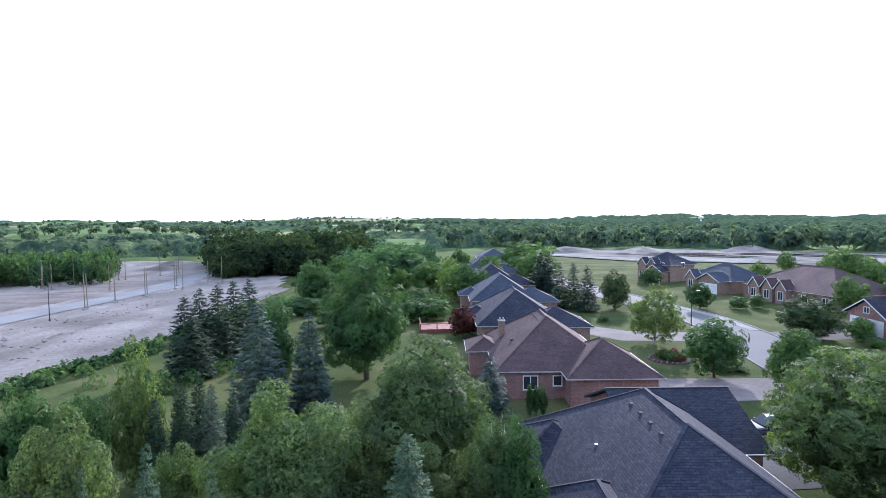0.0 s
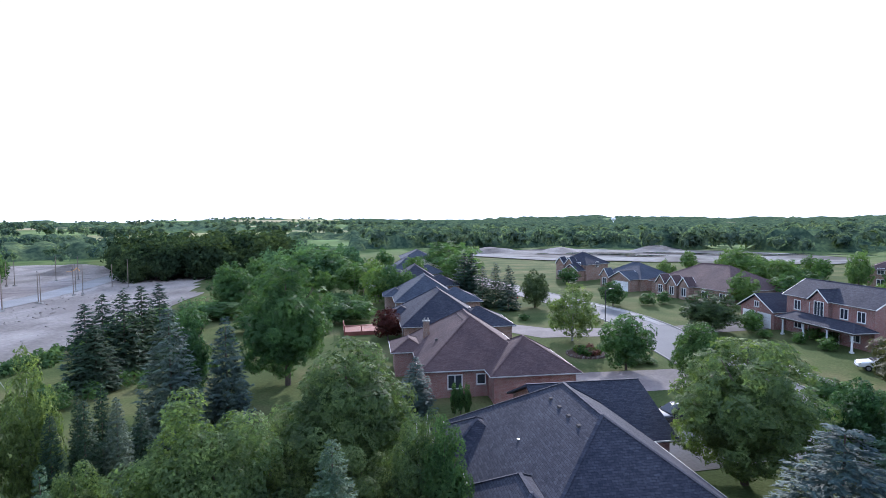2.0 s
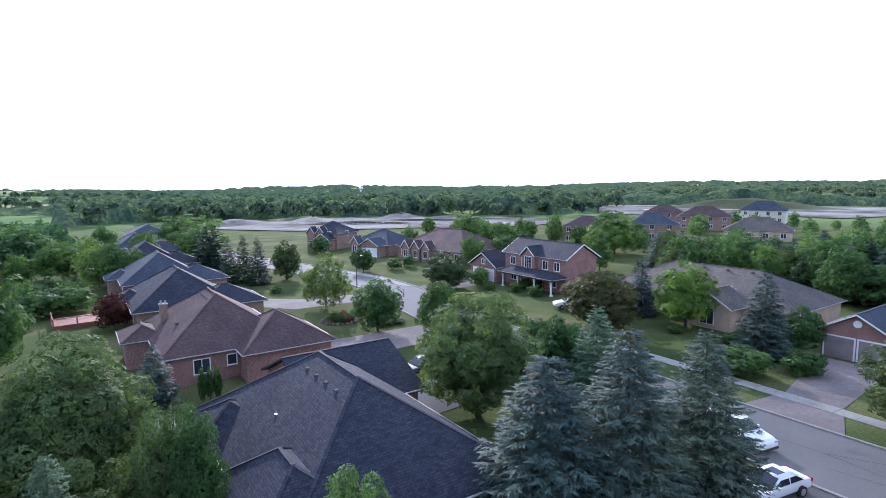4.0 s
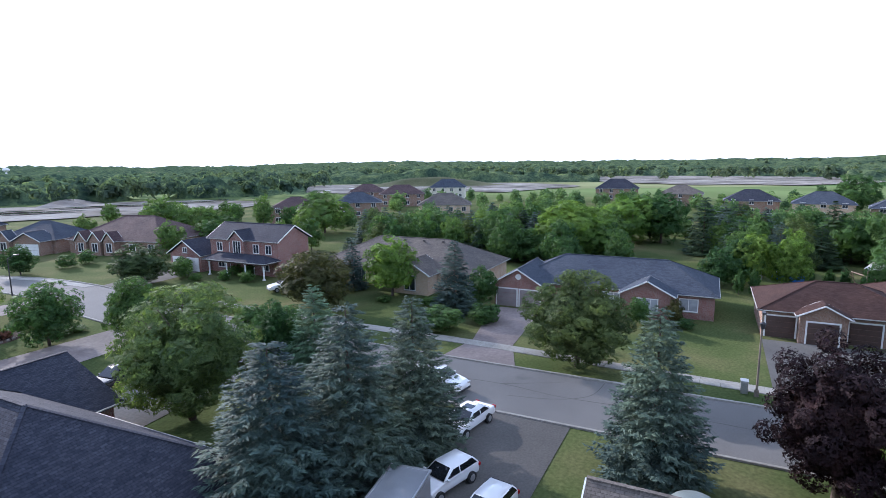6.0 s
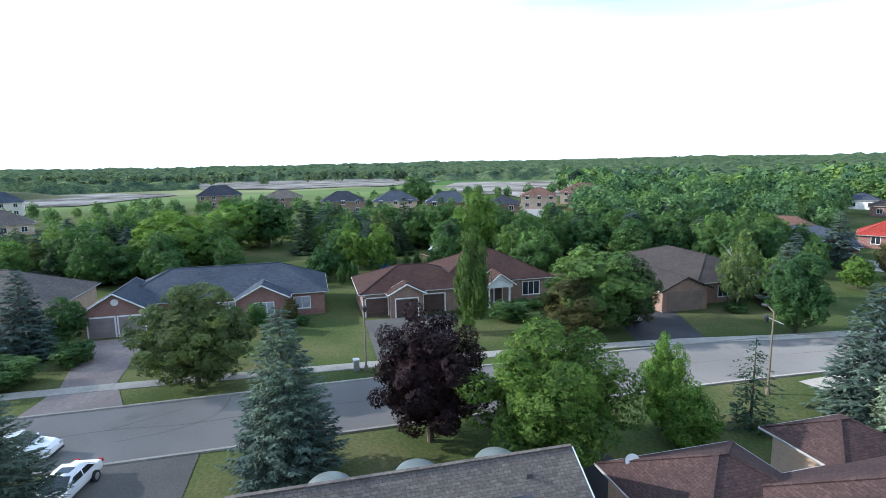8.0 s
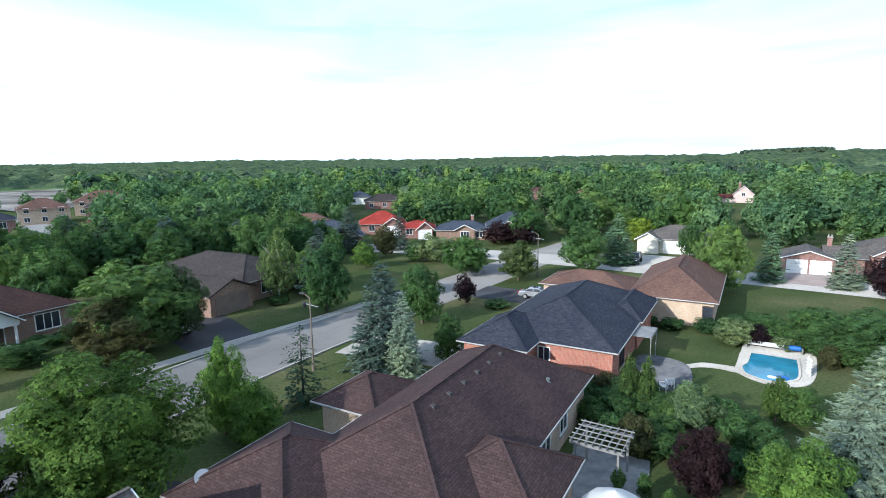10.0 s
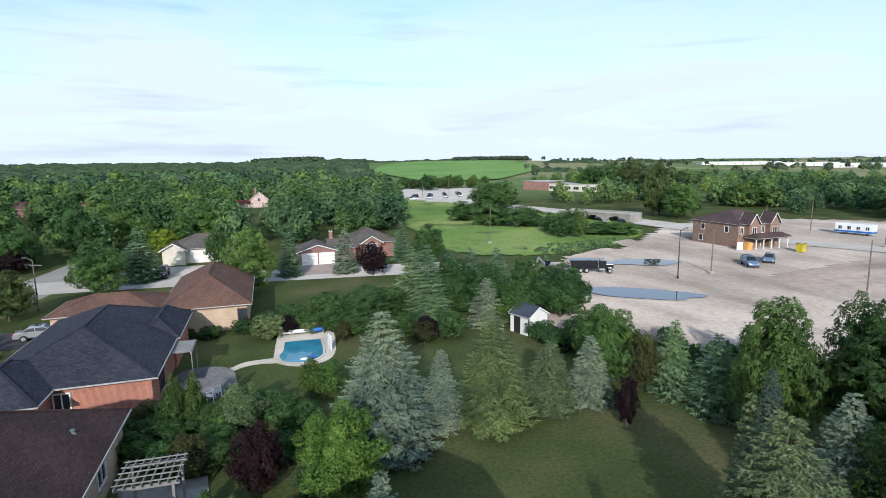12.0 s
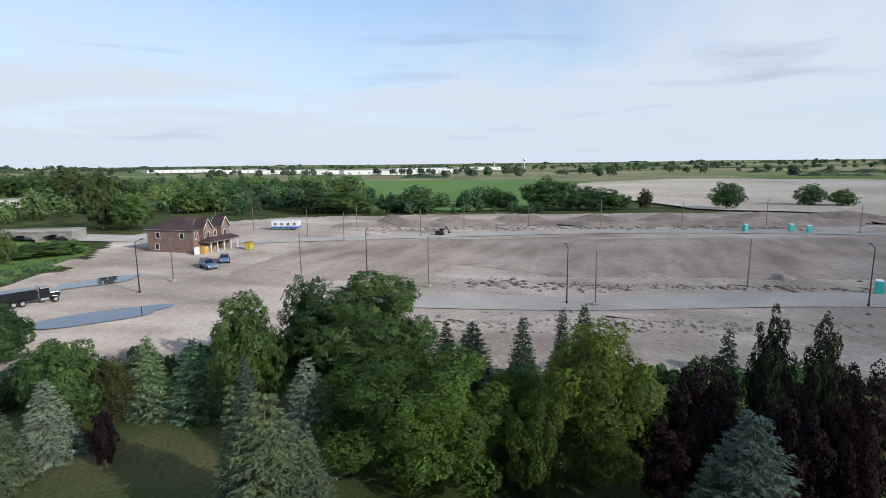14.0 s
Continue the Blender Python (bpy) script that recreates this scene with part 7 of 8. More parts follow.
# ---- poles and lamps ----
def street_lamp(x, y, h=7.0, arm=1.6, turn=0.0, group="street lamps", mat=None):
    root = thing("street_lamp", "dark slim street lamp with a drooping head", "street lamp", x, y, 0, turn, group)
    m = mat or DARK_METAL
    bm = tube(bmesh.new(), (0, 0, 0), (0, 0, h), 0.09, 0.05)
    tube(bm, (0, 0, 0), (0, 0, 0.5), 0.17, 0.15)
    part("pole", bm, m, root)
    if arm:
        head = DARK_METAL if mat else m
        part("arm", tube(bmesh.new(), (0, 0, h - 0.1), (arm, 0, h + 0.25), 0.05, 0.04), m, root)
        part("lamp_head", box(bmesh.new(), arm - 0.1, arm + 0.45, -0.13, 0.13, h + 0.16, h + 0.3, 0.04), head, root)
    if mat:
        part("crossbar", tube(bmesh.new(), (-0.9, 0, h - 0.75), (0.75, 0, h - 0.6), 0.035, 0.035, 6), METAL, root)
        part("lantern", tube(tube(bmesh.new(), (0.62, 0, h - 1.0), (0.62, 0, h - 0.6), 0.13, 0.2, 8), (0.62, 0, h - 0.6), (0.62, 0, h - 0.45), 0.24, 0.04, 8), DARK_METAL, root, "dark lantern under the crossbar")
    return root


def utility_pole(x, y, h=7.5):
    root = thing("utility_pole", "bare upright wooden service pole on the site", "pole", x, y, 0, random.uniform(0, 360), "site poles")
    part("pole", tube(bmesh.new(), (0, 0, -0.2), (random.uniform(-0.08, 0.08), random.uniform(-0.08, 0.08), h), 0.1, 0.07), POLE_WOOD, root)
    part("collar", boxes((-0.35, 0.35, -0.35, 0.35, 0, 0.45), bevel=0.06), CONCRETE, root, "concrete footing block")


for x, y, a in ((-66.3, -6.4, 200), (-74.9, -37.8, 200), (-56.1, -63.3, 190), (-74.8, 27.6, 180), (-69.0, 94.3, 180)):
    street_lamp(x, y, 7.2, 1.2, a, "site lamps")
for x, y in ((-80.3, 15.9), (-70.2, -25.9), (-72.1, -47.8), (-63.2, -64.4), (-70.6, 106.1), (-71.1, 116.9), (-69.2, 125.3), (-68.1, 137.1), (-66.5, -3.0), (-77, 45), (-84, 70),
             (-100, -88), (-112, -72), (-126, -66), (-118, -92), (-108, -60), (-142, -24), (-148, -6), (-152, 14), (-156, 34), (-150, 52), (-158, 70), (-160, 95), (-120, -46), (-136, -40),
             (-110, 118), (-118, 150), (-96, 160), (-84, 172), (-100, 135), (-100, 138), (-99, 145), (-72, 109), (-101, 155), (-103, 165), (-84, 136), (-70, 115), (-94, 160), (-68, 124), (-90, 172), (-71, 144), (-67, 139), (-64, 147), (-61, 149), (-66, 164), (-130, 128), (-104, 140), (-58, 185), (-62, 190), (-140, 145)):
    utility_pole(x, y, random.uniform(6.6, 7.6))
street_lamp(35.1, 76.3, 6.6, 0.8, 0)
street_lamp(44.6, -4.0, 6.4, 0.6, 180, mat=POLE_WOOD)
street_lamp(31.4, -32.4, 6.4, 0.6, 0, mat=POLE_WOOD)
street_lamp(27.2, -75.6, 6.4, 0.6, 0, mat=POLE_WOOD)


# ---- vehicles ----
def extruded(bm, profile, half, taper=0.0, mid=None):
    """A side profile (x, z) drawn across the width; points above mid lean inwards."""
    n = len(profile)
    ring = []
    for s in (-1, 1):
        ring.append([bm.verts.new((x, s * (half - (taper * max(0.0, z - mid) if mid is not None else 0)), z)) for x, z in profile])
    bm.faces.new(ring[0])
    bm.faces.new(list(reversed(ring[1])))
    for i in range(n):
        j = (i + 1) % n
        bm.faces.new((ring[0][i], ring[1][i], ring[1][j], ring[0][j]))
    return bm


def wheel(root, x, y, r=0.33, w=0.22):
    s = 1 if y > 0 else -1
    t = part("wheel", tube(bmesh.new(), (x, y - s * w, r), (x, y, r), r, r, 18), RUBBER, root)
    part("rim", tube(bmesh.new(), (x, y - s * 0.02, r), (x, y + s * 0.015, r), r * 0.66, r * 0.6, 14), METAL, t)


def car(x, y, turn, paint, style, label):
    """A parked car facing +x before it is turned."""
    root = thing("car", label, "car", x, y, 0.035, turn)
    if style == "sedan":
        body = [(-2.3, 0.32), (-2.36, 0.62), (-2.25, 0.9), (-1.45, 0.98), (0.95, 0.95), (1.95, 0.82), (2.3, 0.66), (2.34, 0.34)]
        cabin, roof, wb, wd = [(-1.75, 0.94), (-0.95, 1.40), (0.25, 1.43), (1.15, 0.92)], (-0.95, 0.3, 1.41, 1.455), 1.38, 0.9
    elif style == "hatch":
        body = [(-2.0, 0.32), (-2.08, 0.62), (-2.02, 0.98), (-1.2, 1.0), (0.85, 0.97), (1.7, 0.84), (2.02, 0.66), (2.06, 0.34)]
        cabin, roof, wb, wd = [(-1.98, 0.96), (-1.55, 1.42), (0.1, 1.48), (1.0, 0.94)], (-1.6, 0.15, 1.45, 1.51), 1.28, 0.87
    else:
        body = [(-2.25, 0.38), (-2.32, 0.7), (-2.28, 1.08), (-1.2, 1.1), (0.95, 1.08), (1.95, 0.98), (2.28, 0.78), (2.3, 0.4)]
        cabin, roof, wb, wd = [(-2.22, 1.06), (-1.95, 1.66), (0.15, 1.70), (1.05, 1.05)], (-1.98, 0.2, 1.67, 1.74), 1.36, 0.93
    bm = extruded(bmesh.new(), body, wd, 0.12, 0.7)
    for v in bm.verts:
        if abs(v.co.x) > 1.6:
            v.co.y *= 0.86
    bmesh.ops.bevel(bm, geom=list(bm.edges), offset=0.11, segments=3, profile=0.55, affect="EDGES")
    part("body", bm, paint, root, smooth=True)
    z0, hw = cabin[0][1], wd - 0.06
    bm = extruded(bmesh.new(), cabin, hw, 0.32, z0)
    bmesh.ops.bevel(bm, geom=list(bm.edges), offset=0.08, segments=3, affect="EDGES")
    part("cabin", bm, paint, root, smooth=True)
    rx0, rx1, rz0, rz1 = roof

    def side(x, z, s, out):
        return (x, s * (hw - 0.32 * (z - z0) + out), z)

    def at(a, c, k):
        return (a[0] + (c[0] - a[0]) * k, a[1] + (c[1] - a[1]) * k)

    def pane(name, outer, inner, label):
        bm = bmesh.new()
        vs = [bm.verts.new(p) for p in outer + inner]
        n = len(outer)
        bm.faces.new(vs[:n])
        bm.faces.new(vs[n:][::-1])
        for k in range(n):
            bm.faces.new((vs[k], vs[n + k], vs[n + (k + 1) % n], vs[(k + 1) % n]))
        bmesh.ops.recalc_face_normals(bm, faces=list(bm.faces))
        part(name, bm, CAR_GLASS, root, label)

    # side windows, two to a side, with a painted pillar between
    zl, zh = z0 + 0.09, rz0 - 0.09
    lo, hi = (zl - z0) / (cabin[1][1] - z0), (zh - z0) / (cabin[1][1] - z0)
    bl, bh = at(cabin[0], cabin[1], lo)[0] + 0.13, at(cabin[0], cabin[1], hi)[0] + 0.15
    fl, fh = at(cabin[3], cabin[2], lo)[0] - 0.16, at(cabin[3], cabin[2], hi)[0] - 0.12
    for s in (-1, 1):
        for a0, a1, c1, c0 in ((bl, bh, -0.42, -0.40), (-0.32, -0.33, fh, fl)):
            q = ((a0, zl), (a1, zh), (c1, zh), (c0, zl))
            pane("side_window", [side(x, z, s, 0.008) for x, z in q], [side(x, z, s, -0.03) for x, z in q], "dark tinted side window")
    # windscreen and rear window
    for name, a, c, sign in (("windscreen", cabin[3], cabin[2], 1), ("rear_window", cabin[0], cabin[1], -1)):
        (xl, zb), (xh, zt) = at(a, c, 0.12), at(a, c, 0.9)
        wl, wh = hw - 0.1 - 0.32 * (zb - z0), hw - 0.11 - 0.32 * (zt - z0)
        q = ((xl, -wl, zb), (xl, wl, zb), (xh, wh, zt), (xh, -wh, zt))
        pane(name, [(x + sign * 0.01, y, z + 0.01) for x, y, z in q], [(x - sign * 0.03, y, z - 0.02) for x, y, z in q], "dark sloping " + name.replace("_", " "))
    if style == "sedan":
        part("sunroof", box(bmesh.new(), -0.5, 0.1, -0.36, 0.36, cabin[2][1] - 0.03, cabin[2][1] + 0.008), CAR_GLASS, root, "dark glass sunroof")
    for sx in (-wb, wb):
        for s in (-1, 1):
            wheel(root, sx, s * (wd + 0.01))
    fz = body[-2][1]
    for s in (-1, 1):
        part("headlight", box(bmesh.new(), body[-2][0] - 0.2, body[-2][0] + 0.005, s * 0.62 - 0.18, s * 0.62 + 0.18, fz - 0.06, fz + 0.07, 0.03), METAL, root, "clear headlight")
        part("tail_light", box(bmesh.new(), body[1][0] + 0.0, body[1][0] + 0.14, s * 0.66 - 0.14, s * 0.66 + 0.14, 0.72, 0.9, 0.02), LAMP_RED, root, "red tail light")
        part("mirror", box(bmesh.new(), 0.62, 0.74, s * (wd + 0.02) - 0.1, s * (wd + 0.02) + 0.1, z0 + 0.03, z0 + 0.16, 0.03), paint, root)
    part("bumper", box(bmesh.new(), body[-1][0] - 0.1, body[-1][0] + 0.06, -0.7, 0.7, 0.36, 0.5, 0.03), DARK_METAL, root, "dark front grille and plate")
    return root


car(31.1, 13.6, 170, CAR_WHITE, "sedan", "white sedan with a sunroof parked on the driveway")
car(24.4, 12.0, 163, CAR_WHITE, "hatch", "white hatchback parked on the driveway")
car(36.2, 18.1, -100, CAR_WHITE, "suv", "white estate car parked at the kerb")
car(22.6, 8.9, 172, CAR_WHITE, "hatch", "white sports hatchback with dark glass parked on the driveway")
car(25.6, 41.9, 185, CAR_BLACK, "suv", "dark glossy off-road car on a driveway")
car(57.0, 52.8, 150, CAR_WHITE, "suv", "white car parked beside a garden")
car(51.2, -33.0, 180, CAR_WHITE, "hatch", "white car half hidden under trees")
car(22.8, -63.4, 185, CAR_SILVER, "sedan", "silver car on a dark driveway")
car(16.5, -92.5, 90, CAR_BLACK, "suv", "dark car in front of white garage doors")
car(30.0, 112.0, 100, CAR_BLACK, "suv", "dark car on the far street bend")


# ---- garden of the orange brick house ----
def outline(points, steps=6):
    return smooth_line(list(points) + [points[0]], steps)[:-1]


pad("pool_deck", outline([(0.5, -48.4), (-1.0, -46.9), (-2.7, -46.5), (-4.4, -47.5), (-5.2, -49.8), (-5.6, -54.4), (-5.2, -56.2), (-0.6, -56.4), (0.1, -53.6), (0.3, -50.9)]), CONCRETE, "pale concrete surround of the swimming pool", "patio", 0.06, 0.1)
pad("garden_path", outline([(5.6, -48.3), (4.1, -48.1), (2.9, -49.1), (1.6, -49.3), (0.2, -49.2), (0.2, -48.1), (1.6, -48.3), (2.9, -48.0), (4.1, -47.1), (5.6, -47.3)]), CONCRETE, "pale curved path to the pool", "path", 0.05, 0.08)
pad("patio", outline([(7.9, -41.5), (7.9, -48.5), (4.0, -48), (3.6, -42.5)]), SLATE_PAVING, "dark slate patio", "patio", 0.07, 0.08)
pool = thing("swimming_pool", "kidney-shaped swimming pool with clear blue water", "swimming pool", 0, 0)
rim = outline([(-0.4, -48.0), (-1.9, -47.2), (-3.4, -47.9), (-4.0, -49.3), (-4.1, -52.9), (-3.8, -53.3), (-1.0, -53.5), (-0.7, -53.1), (-0.5, -50.8), (-0.1, -49.5)], 7)
n = len(rim)
wide = [(-2.2 + (x + 2.2) * 1.1, -50.5 + (y + 50.5) * 1.06) for x, y in rim]
vs = [(x, y, 0.13) for x, y in rim] + [(x, y, 0.13) for x, y in wide] + [(x, y, 0.02) for x, y in rim] + [(x, y, 0.02) for x, y in wide]
fs = []
for i in range(n):
    j = (i + 1) % n
    fs += [(i, j, n + j, n + i), (n + i, n + j, 3 * n + j, 3 * n + i), (j, i, 2 * n + i, 2 * n + j)]
put("coping", mesh_of("coping", vs, fs, CONCRETE), pool, "pale concrete coping")
put("water", mesh_of("water", [(x, y, 0.085) for x, y in rim], [tuple(range(n))], POOL_WATER), pool, "clear turquoise water")
part("cover_roller", tube(bmesh.new(), (-0.4, -55.3, 0.5), (-4.4, -55.2, 0.5), 0.2, 0.2, 14), WHITE, pool, "rolled white pool cover")
part("blue_cover", tube(bmesh.new(), (-3.2, -55.22, 0.5), (-4.5, -55.19, 0.5), 0.23, 0.23, 14), BLUE_PLASTIC, pool, "blue end of the rolled cover")
for xx in (-0.3, -4.6):
    part("roller_stand", boxes((xx - 0.06, xx + 0.06, -55.5, -54.95, 0.06, 0.6)), METAL, pool)
ladder = thing("pool_ladder", "white plastic step ladder beside the pool", "ladder", -4.7, -49.9, 0.06, 10)
for yy in (-0.35, 0.35):
    part("rail", boxes((-0.05, 0.05, yy - 0.05, yy + 0.05, 0, 1.5)), WHITE, ladder)
for k in range(5):
    part("step", boxes((-0.14, 0.14, -0.34, 0.34, 0.2 + k * 0.27, 0.26 + k * 0.27)), WHITE, ladder)


def float_toy(x, y, r, mat, label):
    root = thing("pool_float", label, "pool float", x, y, 0.1)
    bm = bmesh.new()
    bmesh.ops.create_uvsphere(bm, u_segments=14, v_segments=8, radius=r, matrix=Matrix.Diagonal((1.3, 0.8, 0.35, 1)))
    part("ring", bm, mat, root, smooth=True)


float_toy(-2.9, -48.3, 0.4, BLUE_PLASTIC, "blue and white inflatable lying in the pool")
float_toy(-2.2, -48.1, 0.28, WHITE, "white inflatable lying in the pool")


def garden_chair(x, y, turn):
    root = thing("garden_chair", "white plastic garden chair with slatted back", "chair", x, y, 0, turn, "garden chairs")
    part("seat", box(bmesh.new(), -0.26, 0.26, -0.25, 0.25, 0.4, 0.45, 0.015), WHITE, root)
    for k in range(4):
        part("back_slat", boxes((-0.24 + k * 0.13, -0.15 + k * 0.13, 0.22, 0.26, 0.45, 0.92)), WHITE, root)
    for sx in (-0.24, 0.24):
        part("armrest", boxes((sx - 0.04, sx + 0.04, -0.25, 0.25, 0.62, 0.66)), WHITE, root)
        for sy in (-0.22, 0.22):
            part("leg", boxes((sx - 0.03, sx + 0.03, sy - 0.03, sy + 0.03, 0, 0.64)), WHITE, root)


garden_chair(4.6, -42.3, 30)
garden_chair(5.0, -41.6, 100)

# pergola and patio behind the near brown roof
pad("patio", [(8.4, -22.0), (8.4, -31.0), (4.2, -31.0), (3.6, -26.5), (4.0, -22.0)], FLAGSTONE, "grey flagstone patio under a pergola", "patio", 0.07, 0.08)
perg = thing("pergola", "grey-white timber pergola with a lattice top", "pergola", 6.35, -28.25, 0.03, -2)
perg.matrix_basis = perg.matrix_basis @ Matrix.Diagonal((0.77, 0.68, 0.93, 1))
for sx in (-1.5, 1.5):
    for sy in (-1.6, 1.6):
        part("post", boxes((sx - 0.08, sx + 0.08, sy - 0.08, sy + 0.08, 0, 2.3)), PERGOLA_WOOD, perg)
for sy in (-1.6, 1.6):
    part("beam", boxes((-1.9, 1.9, sy - 0.05, sy + 0.05, 2.25, 2.45)), PERGOLA_WOOD, perg)
for k in range(8):
    part("rafter", boxes((-1.75 + k * 0.5 - 0.03, -1.75 + k * 0.5 + 0.03, -2.0, 2.0, 2.45, 2.6)), PERGOLA_WOOD, perg)
for k in range(5):
    part("purlin", boxes((-1.95, 1.95, -1.6 + k * 0.8 - 0.03, -1.6 + k * 0.8 + 0.03, 2.6, 2.66)), PERGOLA_WOOD, perg)
for sx in (-1.5, 1.5):
    part("brace", tube(bmesh.new(), (sx, -1.55, 1.6), (sx, -0.9, 2.3), 0.04, 0.04, 6), PERGOLA_WOOD, perg)

umb = thing("patio_umbrella", "white canvas patio umbrella with a vented top", "umbrella", 4.5, -23.0, 0.07)
part("pole", tube(bmesh.new(), (0, 0, 0), (0, 0, 2.45), 0.03, 0.03), METAL, umb)
bm = bmesh.new()
n = 8
apex = bm.verts.new((0, 0, 2.55))
ring = [bm.verts.new((1.5 * math.cos(k * math.tau / 16) * (1 if k % 2 == 0 else 0.9), 1.5 * math.sin(k * math.tau / 16) * (1 if k % 2 == 0 else 0.9), 1.9 + (0 if k % 2 == 0 else 0.07))) for k in range(16)]
for k in range(16):
    bm.faces.new((apex, ring[k], ring[(k + 1) % 16]))
part("canopy", bm, CANVAS, umb, "white canvas canopy")
part("vent_cap", tube(bmesh.new(), (0, 0, 2.45), (0, 0, 2.68), 0.5, 0.02, 12), CANVAS, umb)
part("base", tube(bmesh.new(), (0, 0, 0), (0, 0, 0.1), 0.3, 0.26, 14), DARK_METAL, umb)

dish = thing("satellite_dish", "grey satellite dish on the garage roof", "satellite dish", 21.0, -14.2, 2.8, 160)
part("mast", tube(bmesh.new(), (0, 0, -0.2), (0, 0, 0.5), 0.03), METAL, dish)
part("reflector", tube(bmesh.new(), (0, 0, 0.55), (0.06, 0, 0.59), 0.05, 0.36, 18), METAL, dish)
part("feed_arm", tube(bmesh.new(), (0, 0, 0.35), (0.4, 0, 0.55), 0.02, 0.02, 6), METAL, dish)

# garden shed on the back lawn
shed = thing("garden_shed", "white garden shed with a dark gable roof", "shed", -24.8, -48.8, 0, 20.5)
block(shed, 0, 0, 2.7, 2.6, 1.95, 0.9, "gable_y", WHITE, ROOF_GREY, 0.15)
part("shed_door", boxes((1.35, 1.4, -0.75, 0.1, 0.02, 1.75)), DARK_METAL, shed, "dark shed door standing ajar")
part("corner_trim", boxes((1.34, 1.39, 1.2, 1.33, 0.0, 1.9)), DARK_METAL, shed)

# ---- front gardens ----
bed = thing("flower_bed", "oval stone-edged flower bed on the island lawn", "flower bed", 27.6, 65.4, 0, 20)
part("mulch", tube(bmesh.new(), (0, 0, 0), (0, 0, 0.16), 2.6, 2.3, 26), MULCH, bed)
for k in range(26):
    a = k / 26 * math.tau
    bm = bmesh.new()
    bmesh.ops.create_icosphere(bm, subdivisions=2, radius=random.uniform(0.12, 0.26), matrix=Matrix.LocRotScale((2.55 * math.cos(a), 2.35 * math.sin(a), 0.12), Euler((random.random() * 3, random.random() * 3, 0)), (1, 0.8, 0.65)))
    for v in bm.verts:
        v.co *= 1 + 0.012 * noise.noise(v.co * 3)
    part("edging_stone", bm, ROCK, bed)
for k in range(16):
    a, r = random.uniform(0, math.tau), random.uniform(0.2, 1.9)
    p = put("flower_clump", crown_mesh("shrub", 2, k % 3), bed, "clump of flowers and leaves", Matrix.LocRotScale((r * math.cos(a), r * math.sin(a), 0.1), Euler((0, 0, a)), (0.16, 0.16, 0.08 + random.random() * 0.06)))
    p.material_slots[0].link = "OBJECT"
    p.material_slots[0].material = LEAF["blossom" if k % 3 == 0 else "maple_bright" if k % 3 == 1 else "maple"]
for x, y, r, hh in ((31.6, 60.5, 1.2, 0.8), (33.2, 60.0, 0.9, 0.7), (21.5, 66.5, 1.0, 0.9), (22.0, 90.5, 1.6, 1.2), (26.5, 89.5, 1.0, 1.0), (56.5, 70, 0.9, 1.3), (58.5, 66, 0.9, 1.6), (58.8, 61.8, 1.0, 1.8), (58.2, 30, 1.3, 1.2), (57.2, 36.5, 0.9, 0.9),
                    (60.0, 11.5, 0.9, 1.1), (60.2, 1.5, 0.9, 1.2), (59.2, -17.4, 1.3, 1.2), (59.3, -24.5, 1.6, 1.2), (59.4, -27, 1.2, 1.4), (50.5, -46.8, 1.2, 1.0), (50.0, -52.0, 1.5, 1.2), (33.0, -52.5, 0.9, 1.0), (25.6, -57.5, 1.5, 0.9),
                    (10.3, -33, 0.9, 1.4), (9.0, -37.5, 1.3, 1.5), (7.0, -36, 1.4, 1.6), (4.0, -33.5, 1.4, 1.7), (1.6, -31.5, 1.3, 1.4), (6.4, -57.8, 1.2, 1.2), (3.2, -58.4, 1.3, 1.4), (8.8, -58.2, 1.0, 1.1), (1.0, -60.5, 1.4, 1.5), (-1.5, -61.5, 1.5, 1.6), (-6.0, -62.5, 1.6, 1.6), (-9.5, -63.0, 1.8, 1.9), (-13, -63.5, 1.9, 2.0)):
    tree("shrub_green", x, y, hh, r)

# deck with seats behind the row
deck = thing("garden_deck", "red-stained timber deck with railings", "deck", -1.2, 84.5, 0, 4)
for k in range(14):
    part("deck_board", boxes((-2.6, 2.6, -2.6 + k * 0.37, -2.6 + k * 0.37 + 0.34, 0.55, 0.6)), RED_STAIN, deck)
for sx, sy in ((-2.5, -2.5), (2.5, -2.5), (-2.5, 2.5), (2.5, 2.5), (0, -2.5), (-2.5, 0)):
    part("post", boxes((sx - 0.07, sx + 0.07, sy - 0.07, sy + 0.07, 0, 1.5)), RED_STAIN, deck)
part("skirt", boxes((-2.6, 2.6, -2.62, -2.56, 0, 0.55)), RED_STAIN, deck)
part("rail", boxes((-2.6, 2.6, -2.56, -2.46, 1.42, 1.5)), RED_STAIN, deck)
part("rail", boxes((-2.56, -2.46, -2.4, 2.6, 1.42, 1.5)), RED_STAIN, deck)
gaz = thing("garden_gazebo", "small garden pavilion with a pale pointed roof", "gazebo", 0.2, 124.5, 0, 10)
for sx in (-1.3, 1.3):
    for sy in (-1.3, 1.3):
        part("post", boxes((sx - 0.07, sx + 0.07, sy - 0.07, sy + 0.07, 0, 2.2)), WOOD, gaz)
part("roof", tube(bmesh.new(), (0, 0, 2.1), (0, 0, 3.2), 2.2, 0.05, 4), CANVAS, gaz)

